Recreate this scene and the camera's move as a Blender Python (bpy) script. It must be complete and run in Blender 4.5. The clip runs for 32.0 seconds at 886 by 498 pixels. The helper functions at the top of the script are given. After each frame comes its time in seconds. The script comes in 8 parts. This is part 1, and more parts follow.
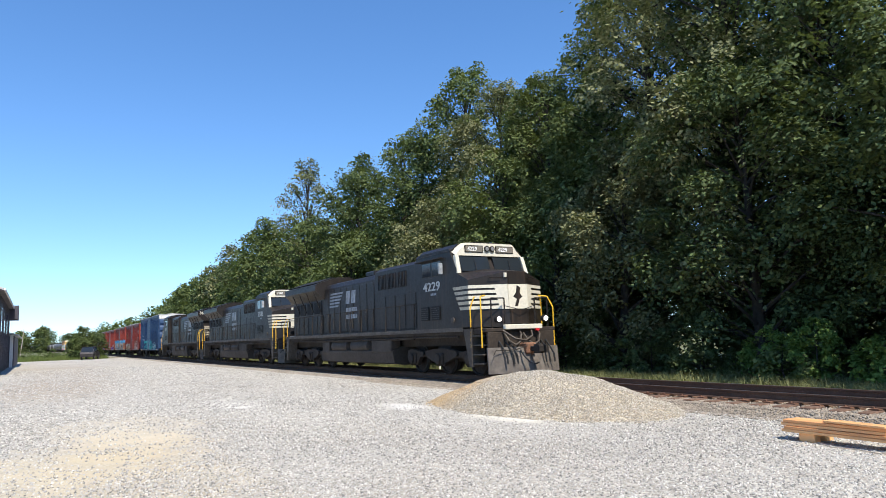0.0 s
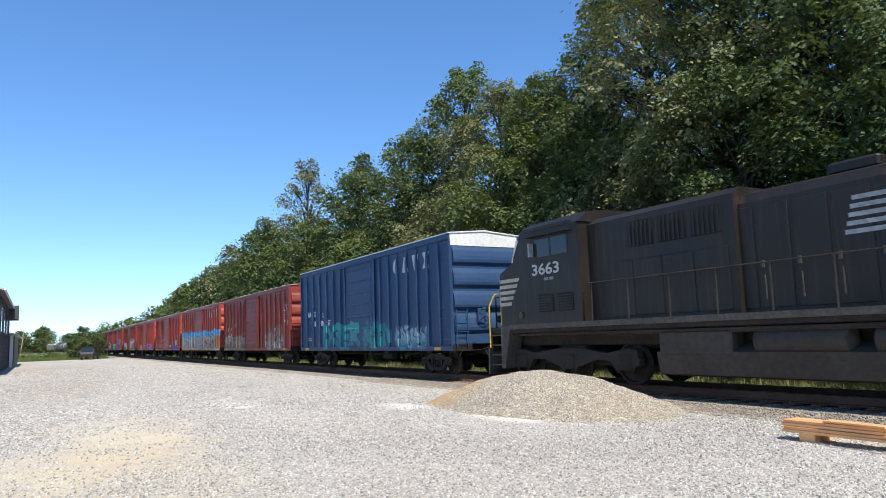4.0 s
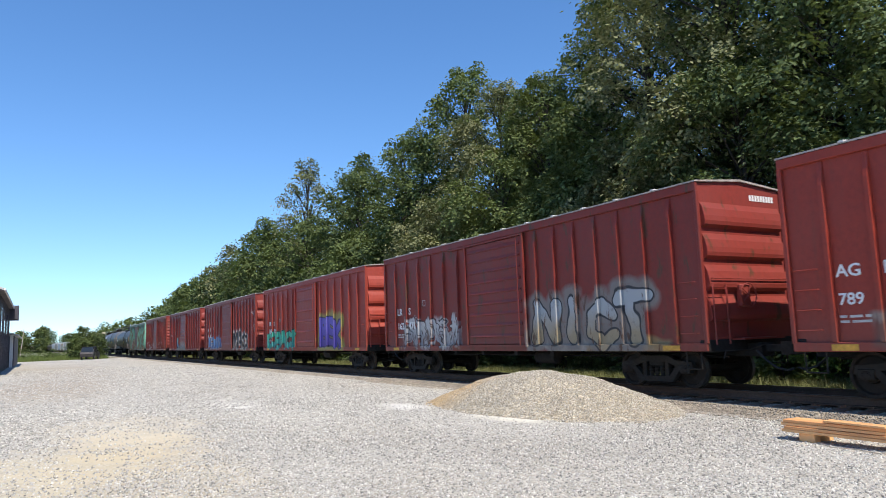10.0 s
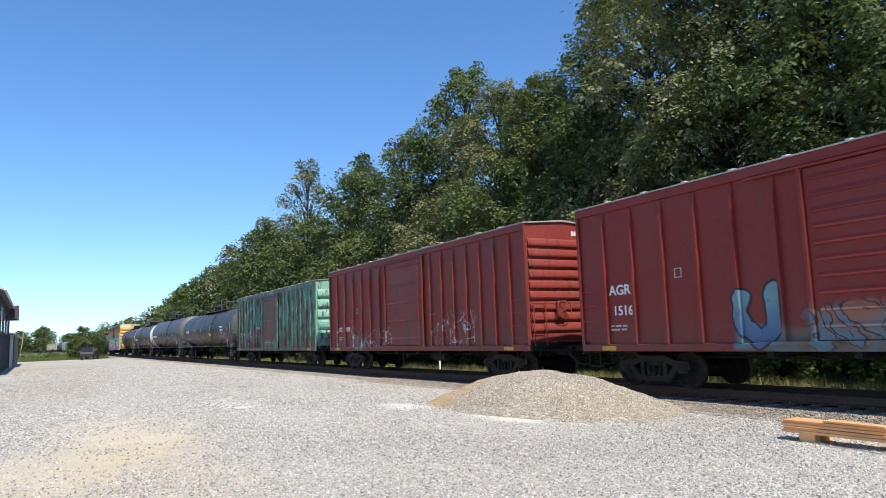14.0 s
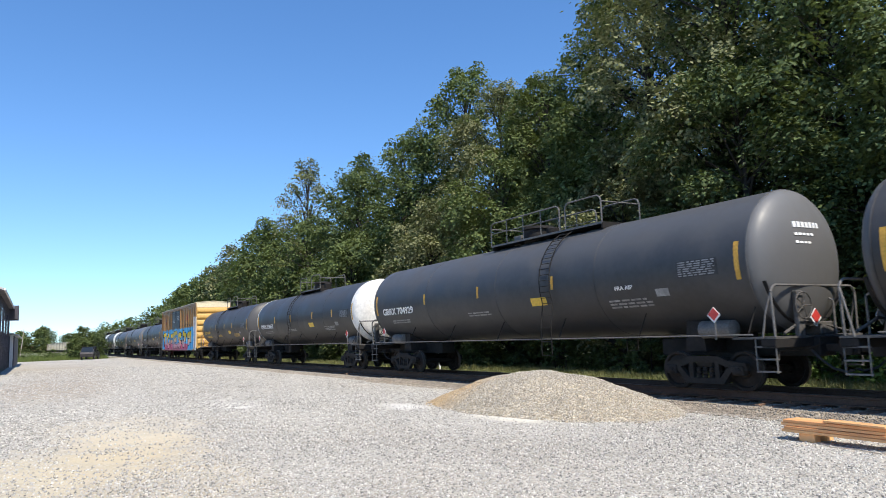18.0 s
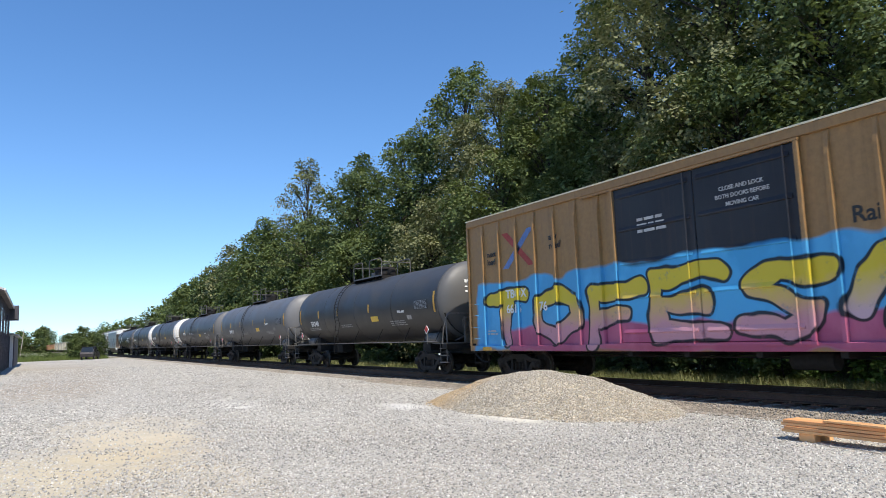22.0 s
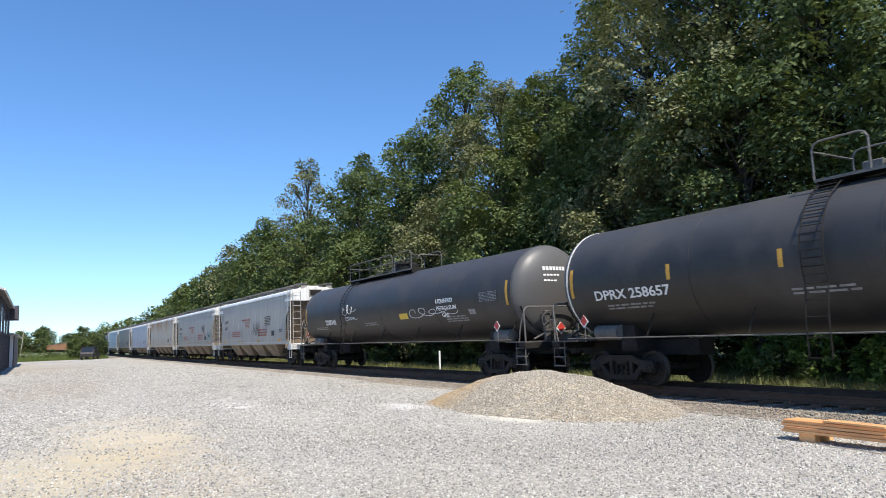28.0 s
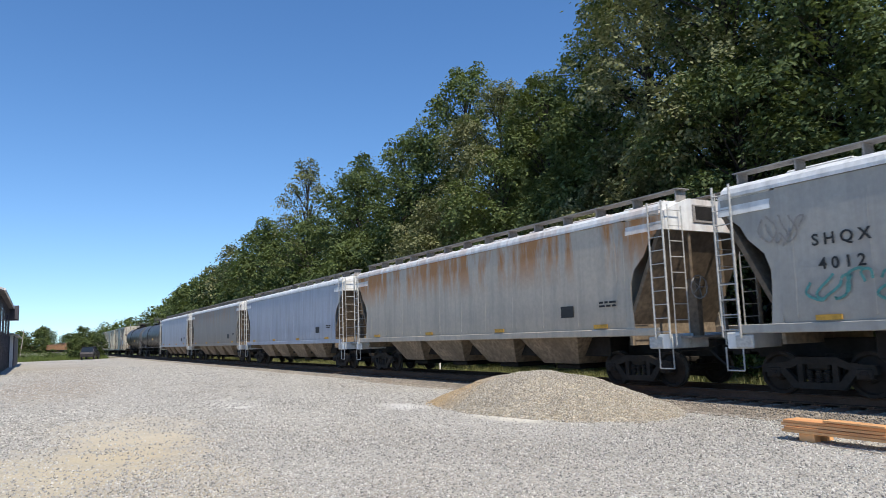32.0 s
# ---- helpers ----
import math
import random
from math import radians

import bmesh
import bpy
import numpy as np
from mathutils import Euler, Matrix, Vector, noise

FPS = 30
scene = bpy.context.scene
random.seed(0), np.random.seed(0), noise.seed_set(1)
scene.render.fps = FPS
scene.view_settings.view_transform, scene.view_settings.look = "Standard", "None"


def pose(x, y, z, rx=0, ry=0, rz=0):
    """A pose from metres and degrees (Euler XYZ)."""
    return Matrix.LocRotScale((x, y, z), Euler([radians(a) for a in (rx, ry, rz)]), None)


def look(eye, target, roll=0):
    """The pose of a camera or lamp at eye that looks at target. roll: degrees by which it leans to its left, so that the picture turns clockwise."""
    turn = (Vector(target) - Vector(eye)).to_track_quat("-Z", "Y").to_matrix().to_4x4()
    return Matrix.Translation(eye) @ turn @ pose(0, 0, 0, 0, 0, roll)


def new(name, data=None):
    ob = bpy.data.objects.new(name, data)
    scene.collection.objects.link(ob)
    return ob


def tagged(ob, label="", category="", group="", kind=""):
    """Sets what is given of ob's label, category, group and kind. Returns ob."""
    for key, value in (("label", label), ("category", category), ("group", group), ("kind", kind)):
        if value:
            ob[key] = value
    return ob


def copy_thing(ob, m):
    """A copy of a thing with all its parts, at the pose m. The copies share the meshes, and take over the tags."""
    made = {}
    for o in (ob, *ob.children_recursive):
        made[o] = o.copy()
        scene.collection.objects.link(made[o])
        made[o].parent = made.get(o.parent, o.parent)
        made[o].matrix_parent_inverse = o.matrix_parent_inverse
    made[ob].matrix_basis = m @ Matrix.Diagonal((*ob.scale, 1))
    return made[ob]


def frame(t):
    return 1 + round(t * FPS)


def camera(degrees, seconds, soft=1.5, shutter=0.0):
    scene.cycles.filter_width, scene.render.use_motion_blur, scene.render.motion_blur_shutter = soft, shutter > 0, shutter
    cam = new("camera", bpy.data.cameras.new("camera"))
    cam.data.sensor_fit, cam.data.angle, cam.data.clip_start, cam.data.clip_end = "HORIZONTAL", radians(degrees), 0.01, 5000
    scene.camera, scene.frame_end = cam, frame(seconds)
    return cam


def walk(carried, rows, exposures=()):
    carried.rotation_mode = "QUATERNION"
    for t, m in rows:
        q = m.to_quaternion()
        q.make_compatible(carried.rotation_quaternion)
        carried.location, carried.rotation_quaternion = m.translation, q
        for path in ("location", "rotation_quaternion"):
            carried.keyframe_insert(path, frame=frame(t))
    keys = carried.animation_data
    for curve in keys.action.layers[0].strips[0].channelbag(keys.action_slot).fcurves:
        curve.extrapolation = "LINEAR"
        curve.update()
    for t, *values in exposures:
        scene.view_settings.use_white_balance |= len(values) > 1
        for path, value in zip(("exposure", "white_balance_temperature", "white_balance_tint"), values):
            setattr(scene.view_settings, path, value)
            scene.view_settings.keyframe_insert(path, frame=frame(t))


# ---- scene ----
EXPO, SKY, SUN = 0.55, 0.138, 4.3   # exposure in stops, strength of the sky, of the sun
# World: x along the track in the train's direction of travel, y across it, z up; the gravel lot lies at z = 0.
EYE = Vector((0.0, 0.0, 1.70))
YAW, TILT = radians(30.4), radians(7.12)
AIM = EYE + 50 * Vector((-math.cos(YAW) * math.cos(TILT), math.sin(YAW) * math.cos(TILT), math.sin(TILT)))
cam = camera(64.96, 32.0, soft=0.8, shutter=0.06)
walk(cam, [(0.0, look(EYE, AIM, -1.975)), (32.0, look(EYE, AIM, -1.975))],
     exposures=[(t, EXPO + e) for t, e in ((0.0, 0.0), (3.0, 0.0), (7.0, -0.1), (14.5, -0.08), (18.0, -0.05), (21.0, -0.1), (22.0, -0.18), (24.0, -0.1), (25.0, -0.08), (29.0, -0.1), (30.0, -0.2), (31.0, -0.32), (32.0, -0.4))])

# Sky and sun: high sun almost in line with the track
SUN_EL, SUN_AZ = radians(55.5), radians(-2.5)   # azimuth from +x towards +y
world = bpy.data.worlds.new("sky")
scene.world = world
world.use_nodes = True
wn = world.node_tree.nodes
sky = wn.new("ShaderNodeTexSky")
sky.sky_type, sky.sun_disc = "NISHITA", False
sky.sun_elevation, sky.sun_rotation = SUN_EL, radians(90) - SUN_AZ
sky.air_density, sky.dust_density, sky.ozone_density = 1.0, 0.0, 1.0
wn["Background"].inputs["Strength"].default_value = SKY
# clear dry air: the pale band at the horizon lies low
span, lift, unit = wn.new("ShaderNodeTexCoord"), wn.new("ShaderNodeMapping"), wn.new("ShaderNodeVectorMath")
lift.inputs["Location"].default_value = (0, 0, 0.050)
unit.operation = "NORMALIZE"
world.node_tree.links.new(span.outputs["Generated"], lift.inputs[0])
world.node_tree.links.new(lift.outputs[0], unit.inputs[0])
world.node_tree.links.new(unit.outputs[0], sky.inputs[0])
deep = wn.new("ShaderNodeHueSaturation")
deep.inputs["Saturation"].default_value = 1.2
world.node_tree.links.new(sky.outputs[0], deep.inputs["Color"])
tint = wn.new("ShaderNodeMix")
tint.data_type, tint.blend_type = "RGBA", "MULTIPLY"
tint.inputs[0].default_value, tint.inputs[7].default_value = 1.0, (0.85, 0.96, 1.10, 1)
world.node_tree.links.new(deep.outputs[0], tint.inputs[6])
world.node_tree.links.new(tint.outputs[2], wn["Background"].inputs[0])
sun = new("sun", bpy.data.lights.new("sun", "SUN"))
sun.data.energy, sun.data.angle, sun.data.color = SUN, radians(0.55), (1.0, 0.93, 0.81)
sunward = Vector((math.cos(SUN_EL) * math.cos(SUN_AZ), math.cos(SUN_EL) * math.sin(SUN_AZ), math.sin(SUN_EL)))
sun.matrix_world = look(sunward * 100, (0, 0, 0))

RAIL = 0.32          # rail head above the lot
YC = 13.885          # centre line of the track
GAUGE = 1.435


# ---- materials ----
def nodes_of(name):
    m = bpy.data.materials.new(name)
    m.use_nodes = True
    nt = m.node_tree
    return m, nt, nt.nodes, nt.links, nt.nodes["Principled BSDF"]


def N(nt, kind, **values):
    n = nt.nodes.new(kind)
    for k, v in values.items():
        n.inputs[k.replace("_", " ")].default_value = v
    return n


def mixer(nt, fac, a, b, mode="MIX"):
    """Colour mix; each of fac, a, b is a socket or a value."""
    n = nt.nodes.new("ShaderNodeMix")
    n.data_type, n.blend_type = "RGBA", mode
    for socket, v in ((n.inputs[0], fac), (n.inputs[6], a), (n.inputs[7], b)):
        if isinstance(v, bpy.types.NodeSocket):
            nt.links.new(v, socket)
        else:
            socket.default_value = (*v, 1) if isinstance(v, tuple) else v
    return n.outputs[2]


def mathn(nt, op, a, b=0.0, c=0.0, clamp=False):
    n = nt.nodes.new("ShaderNodeMath")
    n.operation, n.use_clamp = op, clamp
    for socket, v in zip(n.inputs, (a, b, c)):
        if isinstance(v, bpy.types.NodeSocket):
            nt.links.new(v, socket)
        else:
            socket.default_value = v
    return n.outputs[0]


def ramp(nt, value, lo, hi, to_lo=0.0, to_hi=1.0):
    n = nt.nodes.new("ShaderNodeMapRange")
    nt.links.new(value, n.inputs[0])
    for k, v in zip(range(1, 5), (lo, hi, to_lo, to_hi)):
        n.inputs[k].default_value = v
    return n.outputs[0]


def noise_at(nt, vector, scale, detail=3.0, rough=0.55):
    n = N(nt, "ShaderNodeTexNoise", Scale=scale, Detail=detail, Roughness=rough)
    nt.links.new(vector, n.inputs["Vector"])
    return n.outputs["Fac"]


def coords(nt, ref=None):
    n = nt.nodes.new("ShaderNodeTexCoord")
    if ref is not None:
        n.object = ref
    return n.outputs["Object"]


def stretch(nt, vector, x, y, z):
    n = nt.nodes.new("ShaderNodeMapping")
    n.inputs["Scale"].default_value = (x, y, z)
    nt.links.new(vector, n.inputs[0])
    return n.outputs[0]


def bump(nt, bsdf, height, strength, distance=0.02):
    n = N(nt, "ShaderNodeBump", Strength=strength, Distance=distance)
    nt.links.new(height, n.inputs["Height"])
    nt.links.new(n.outputs[0], bsdf.inputs["Normal"])


PLAIN = {}


def plain(name, colour, rough=0.6, metal=0.0, grain=14.0, vary=0.18, stain=1.2, relief=0.15, ref=None, gloss=0.4):
    """A surface with fine grain and broad stains."""
    if name in PLAIN:
        return PLAIN[name]
    m, nt, _, links, bsdf = nodes_of(name)
    co = coords(nt, ref)
    fine, broad = noise_at(nt, co, grain, 5), noise_at(nt, co, stain, 4)
    dark, light = tuple(c * (1 - vary) for c in colour), tuple(min(1, c * (1 + vary)) for c in colour)
    c = mixer(nt, ramp(nt, fine, 0.3, 0.7), dark, light)
    c = mixer(nt, ramp(nt, broad, 0.35, 0.7, 0, vary * 1.6), c, tuple(x * 0.55 for x in colour))
    links.new(c, bsdf.inputs["Base Color"])
    links.new(ramp(nt, broad, 0.3, 0.7, max(0.05, rough - 0.1), min(1, rough + 0.1)), bsdf.inputs["Roughness"])
    bsdf.inputs["Metallic"].default_value = metal
    bsdf.inputs["Specular IOR Level"].default_value = gloss
    if relief:
        bump(nt, bsdf, fine, relief, 0.01)
    PLAIN[name] = m
    return m


def glow(name, colour, strength):
    m, nt, _, _, bsdf = nodes_of(name)
    bsdf.inputs["Base Color"].default_value = (*colour, 1)
    bsdf.inputs["Emission Color"].default_value = (*colour, 1)
    bsdf.inputs["Emission Strength"].default_value = strength
    return m


def gravel_material(name, tones, scale, relief, patches=()):
    """Loose stone: cells of several tones, dust between, and pale or tan patches (x, y, rx, ry, colour, amount)."""
    m, nt, _, links, bsdf = nodes_of(name)
    co = coords(nt)
    cells = N(nt, "ShaderNodeTexVoronoi", Scale=scale)
    links.new(co, cells.inputs["Vector"])
    cells2 = N(nt, "ShaderNodeTexVoronoi", Scale=scale * 0.43)
    links.new(co, cells2.inputs["Vector"])
    sep = nt.nodes.new("ShaderNodeSeparateColor")
    links.new(cells.outputs["Color"], sep.inputs[0])
    cr = nt.nodes.new("ShaderNodeValToRGB")
    links.new(sep.outputs[0], cr.inputs[0])
    el = cr.color_ramp.elements
    while len(el) < len(tones):
        el.new(0.5)
    for k, t in enumerate(tones):
        el[k].position, el[k].color = k / (len(tones) - 1), (*t, 1)
    broad = noise_at(nt, co, 0.35, 5)
    c = mixer(nt, ramp(nt, broad, 0.35, 0.68, 0.0, 0.6), cr.outputs[0], mixer(nt, 0.5, cr.outputs[0], tones[-1]))
    brown = noise_at(nt, co, 0.13, 4)
    c = mixer(nt, ramp(nt, brown, 0.52, 0.72, 0, 0.45), c, mixer(nt, 0.6, c, (0.34, 0.27, 0.19)))
    mott = noise_at(nt, co, 1.9, 7, 0.72)
    c = mixer(nt, ramp(nt, mott, 0.42, 0.62, 0, 0.5), c, mixer(nt, 0.55, c, (0.20, 0.17, 0.135)))
    if patches:
        sx = nt.nodes.new("ShaderNodeSeparateXYZ")
        links.new(co, sx.inputs[0])
        wob = noise_at(nt, co, 1.1, 5)
        for px, py, rx, ry, colour, amount in patches:
            dx = mathn(nt, "MULTIPLY", mathn(nt, "SUBTRACT", sx.outputs[0], px), 1 / rx)
            dy = mathn(nt, "MULTIPLY", mathn(nt, "SUBTRACT", sx.outputs[1], py), 1 / ry)
            d = mathn(nt, "ADD", mathn(nt, "MULTIPLY", dx, dx), mathn(nt, "MULTIPLY", dy, dy))
            d = mathn(nt, "ADD", d, mathn(nt, "MULTIPLY", mathn(nt, "SUBTRACT", wob, 0.5), 3.2))
            c = mixer(nt, ramp(nt, d, 1.6, 0.0, 0, amount), c, colour)
    links.new(c, bsdf.inputs["Base Color"])
    bsdf.inputs["Roughness"].default_value = 0.95
    bsdf.inputs["Specular IOR Level"].default_value = 0.25
    hgt = mathn(nt, "ADD", cells.outputs["Distance"], mathn(nt, "MULTIPLY", cells2.outputs["Distance"], 1.4))
    bump(nt, bsdf, mathn(nt, "MULTIPLY", hgt, -1.0), relief, 0.03)
    return m


def leaf_material(name, colour, warm):
    m, nt, nodes, links, bsdf = nodes_of(name)
    geo = nt.nodes.new("ShaderNodeNewGeometry")
    info = nt.nodes.new("ShaderNodeObjectInfo")
    c = mixer(nt, geo.outputs["Random Per Island"], tuple(x * 0.8 for x in colour), warm)
    c = mixer(nt, ramp(nt, info.outputs["Random"], 0, 1, 0, 0.35), c, tuple(x * 0.7 for x in warm))
    links.new(c, bsdf.inputs["Base Color"])
    bsdf.inputs["Roughness"].default_value = 0.75
    bsdf.inputs["Specular IOR Level"].default_value = 0.25
    trans = nt.nodes.new("ShaderNodeBsdfTranslucent")
    links.new(mixer(nt, 0.6, c, (0.18, 0.235, 0.04)), trans.inputs[0])
    mx = nt.nodes.new("ShaderNodeMixShader")
    mx.inputs[0].default_value = 0.22
    links.new(bsdf.outputs[0], mx.inputs[1])
    links.new(trans.outputs[0], mx.inputs[2])
    links.new(mx.outputs[0], nodes["Material Output"].inputs[0])
    return m


# ---- mesh building ----
class Shape:
    """Collects corners and faces of one mesh."""

    def __init__(self):
        self.v, self.f = [], []

    def add(self, verts, faces):
        n = len(self.v)
        self.v += [tuple(p) for p in verts]
        self.f += [tuple(i + n for i in f) for f in faces]
        return self

    def box(self, x0, x1, y0, y1, z0, z1, bevel=0.0):
        if bevel <= 0:
            return self.add([(x, y, z) for z in (z0, z1) for y in (y0, y1) for x in (x0, x1)],
                            [(0, 2, 3, 1), (4, 5, 7, 6), (0, 1, 5, 4), (2, 6, 7, 3), (0, 4, 6, 2), (1, 3, 7, 5)])
        b, vs = bevel, []
        for z, zi in ((z0, -1), (z1, 1)):
            for y, yi in ((y0, -1), (y1, 1)):
                for x, xi in ((x0, -1), (x1, 1)):
                    vs += [(x, y - yi * b, z - zi * b), (x - xi * b, y, z - zi * b), (x - xi * b, y - yi * b, z)]
        k = lambda i, a: i * 3 + a
        fs = [(k(0, 0), k(4, 0), k(6, 0), k(2, 0)), (k(1, 0), k(3, 0), k(7, 0), k(5, 0)),
              (k(0, 1), k(1, 1), k(5, 1), k(4, 1)), (k(2, 1), k(6, 1), k(7, 1), k(3, 1)),
              (k(0, 2), k(2, 2), k(3, 2), k(1, 2)), (k(4, 2), k(5, 2), k(7, 2), k(6, 2))]
        for i, j in ((0, 1), (2, 3), (4, 5), (6, 7)):
            fs.append((k(i, 1), k(i, 2), k(j, 2), k(j, 1)))
        for i, j in ((0, 2), (1, 3), (4, 6), (5, 7)):
            fs.append((k(i, 0), k(j, 0), k(j, 2), k(i, 2)))
        for i, j in ((0, 4), (1, 5), (2, 6), (3, 7)):
            fs.append((k(i, 0), k(i, 1), k(j, 1), k(j, 0)))
        for i in range(8):
            fs.append((k(i, 0), k(i, 1), k(i, 2)))
        return self.add(vs, fs)

    def prism(self, outline, y0, y1):
        """An (x, z) outline drawn out from y0 to y1."""
        n = len(outline)
        vs = [(x, y0, z) for x, z in outline] + [(x, y1, z) for x, z in outline]
        return self.add(vs, [tuple(range(n)), tuple(range(2 * n - 1, n - 1, -1))] +
                        [(i, i + n, (i + 1) % n + n, (i + 1) % n) for i in range(n)])

    def along(self, outline, x0, x1):
        """A (y, z) outline drawn out from x0 to x1."""
        n = len(outline)
        vs = [(x0, y, z) for y, z in outline] + [(x1, y, z) for y, z in outline]
        return self.add(vs, [tuple(range(n - 1, -1, -1)), tuple(range(n, 2 * n))] +
                        [(i, (i + 1) % n, (i + 1) % n + n, i + n) for i in range(n)])

    def rod(self, p, q, r, n=6, r2=None):
        p, q = Vector(p), Vector(q)
        d = (q - p).normalized()
        a = d.orthogonal().normalized()
        b = d.cross(a)
        r2 = r if r2 is None else r2
        ring = [(math.cos(2 * math.pi * i / n), math.sin(2 * math.pi * i / n)) for i in range(n)]
        vs = [p + r * (c * a + s * b) for c, s in ring] + [q + r2 * (c * a + s * b) for c, s in ring]
        return self.add(vs, [tuple(range(n - 1, -1, -1)), tuple(range(n, 2 * n))] +
                        [(i, (i + 1) % n, (i + 1) % n + n, i + n) for i in range(n)])

    def pipe(self, points, r, n=6):
        for p, q in zip(points, points[1:]):
            self.rod(p, q, r, n)
        return self

    def lathe(self, profile, n=32, axis="x", centre=(0, 0, 0)):
        """(along, radius) pairs turned about an axis through centre."""
        vs, fs = [], []
        cx, cy, cz = centre
        for a, r in profile:
            for i in range(n):
                t = 2 * math.pi * i / n
                c, s = r * math.cos(t), r * math.sin(t)
                vs.append({"x": (cx + a, cy + c, cz + s), "y": (cx + c, cy + a, cz + s), "z": (cx + c, cy + s, cz + a)}[axis])
        for k in range(len(profile) - 1):
            for i in range(n):
                j = (i + 1) % n
                fs.append((k * n + i, k * n + j, (k + 1) * n + j, (k + 1) * n + i))
        fs.append(tuple(range(n - 1, -1, -1)))
        fs.append(tuple(range((len(profile) - 1) * n, len(profile) * n)))
        return self.add(vs, fs)

    def mesh(self, name, smooth=0.0):
        me = bpy.data.meshes.new(name)
        me.from_pydata(self.v, [], self.f)
        bm = bmesh.new()
        bm.from_mesh(me)
        bmesh.ops.recalc_face_normals(bm, faces=bm.faces[:])
        bm.to_mesh(me)
        bm.free()
        if smooth:
            me.shade_smooth()
            me.set_sharp_from_angle(angle=radians(smooth))
        return me


def thing(name, label, category, group="", kind="", at=None):
    ob = tagged(new(name), label, category, group, kind)
    if at is not None:
        ob.matrix_basis = at
    return ob


def part(name, shape, material, parent, label="", at=None, smooth=0.0):
    """One mesh under a thing or part; shape is a Shape or a mesh that several parts share."""
    me = shape if isinstance(shape, bpy.types.Mesh) else shape.mesh(name, smooth)
    if not me.materials:
        me.materials.append(material)
    ob = new(name, me)
    if me.materials[0] != material:
        ob.material_slots[0].link = "OBJECT"
        ob.material_slots[0].material = material
    ob.parent = parent
    if at is not None:
        ob.matrix_basis = at
    if label:
        ob["label"] = label
    return ob


def solo(name, shape, material, label, category="", kind="", group="", at=None, smooth=0.0):
    """A thing that is one mesh."""
    me = shape if isinstance(shape, bpy.types.Mesh) else shape.mesh(name, smooth)
    if not me.materials:
        me.materials.append(material)
    ob = tagged(new(name, me), label, category, group, kind)
    if at is not None:
        ob.matrix_basis = at
    return ob


def scatter_mesh(name, points, sizes, seed, base, facing=None):
    """Many small pieces joined: base is (verts, faces) of a unit piece, turned at random and set at the points.
    facing: directions that the pieces' z axes keep to."""
    rng = np.random.default_rng(seed)
    bv, bf = np.array(base[0], float), np.array(base[1], int)
    n, k, m = len(points), len(bv), len(bf)
    q = rng.normal(size=(n, 4))
    if facing is not None:
        z = facing / np.linalg.norm(facing, axis=1)[:, None]
        spin = rng.uniform(0, 2 * math.pi, n)
        swing = np.stack([1 + z[:, 2], -z[:, 1], z[:, 0], np.zeros(n)], 1) + 1e-6
        swing /= np.linalg.norm(swing, axis=1)[:, None]
        c, s = np.cos(spin / 2), np.sin(spin / 2)
        w0, x0, y0, _ = swing.T
        q = np.stack([w0 * c, x0 * c + y0 * s, y0 * c - x0 * s, w0 * s], 1)
    q /= np.linalg.norm(q, axis=1)[:, None]
    w, x, y, z = q.T
    R = np.stack([1 - 2 * (y * y + z * z), 2 * (x * y - z * w), 2 * (x * z + y * w),
                  2 * (x * y + z * w), 1 - 2 * (x * x + z * z), 2 * (y * z - x * w),
                  2 * (x * z - y * w), 2 * (y * z + x * w), 1 - 2 * (x * x + y * y)], 1).reshape(n, 3, 3)
    V = np.einsum("nij,kj->nki", R, bv) * np.asarray(sizes).reshape(n, 1, -1) + np.asarray(points)[:, None, :]
    F = bf[None] + (np.arange(n) * k)[:, None, None]
    me = bpy.data.meshes.new(name)
    sides = bf.shape[1]
    me.vertices.add(n * k)
    me.vertices.foreach_set("co", V.reshape(-1))
    me.loops.add(n * m * sides)
    me.loops.foreach_set("vertex_index", F.reshape(-1).astype(np.int32))
    me.polygons.add(n * m)
    me.polygons.foreach_set("loop_start", (np.arange(n * m) * sides).astype(np.int32))
    me.update(calc_edges=True)
    return me


STONE = ([(1.1, 0, -0.3), (-0.7, 0.9, -0.4), (-0.6, -0.9, -0.3), (0.1, 0.1, 1.0)], [(0, 1, 3), (1, 2, 3), (2, 0, 3), (0, 2, 1)])

# ---- ground ----
PATCHES = [(-11.5, 0.1, 2.2, 1.1, (0.62, 0.52, 0.35), 0.6), (-20.1, 4.9, 1.9, 0.7, (0.84, 0.81, 0.74), 0.62), (-15.7, 7.95, 1.0, 0.55, (0.84, 0.81, 0.74), 0.66),
           (-11.9, 8.3, 1.2, 0.4, (0.76, 0.70, 0.58), 0.8), (-13.2, 1.5, 2.6, 1.2, (0.62, 0.50, 0.32), 0.7),
           (-16.0, 1.7, 3.0, 1.6, (0.66, 0.57, 0.42), 0.55), (-36.0, 0.3, 9.0, 2.4, (0.36, 0.28, 0.20), 0.55),
           (-10.0, 1.0, 3.0, 1.6, (0.60, 0.50, 0.34), 0.5), (-60.0, 2.0, 26.0, 3.0, (0.36, 0.30, 0.24), 0.4)]
lot_mat = gravel_material("lot_gravel", [(0.27, 0.248, 0.212), (0.42, 0.388, 0.332), (0.51, 0.473, 0.408), (0.64, 0.595, 0.512)], 30.0, 0.7, PATCHES)
grass_mat = gravel_material("rough_grass_ground", [(0.07, 0.09, 0.03), (0.10, 0.13, 0.04), (0.16, 0.16, 0.07)], 9.0, 0.5)
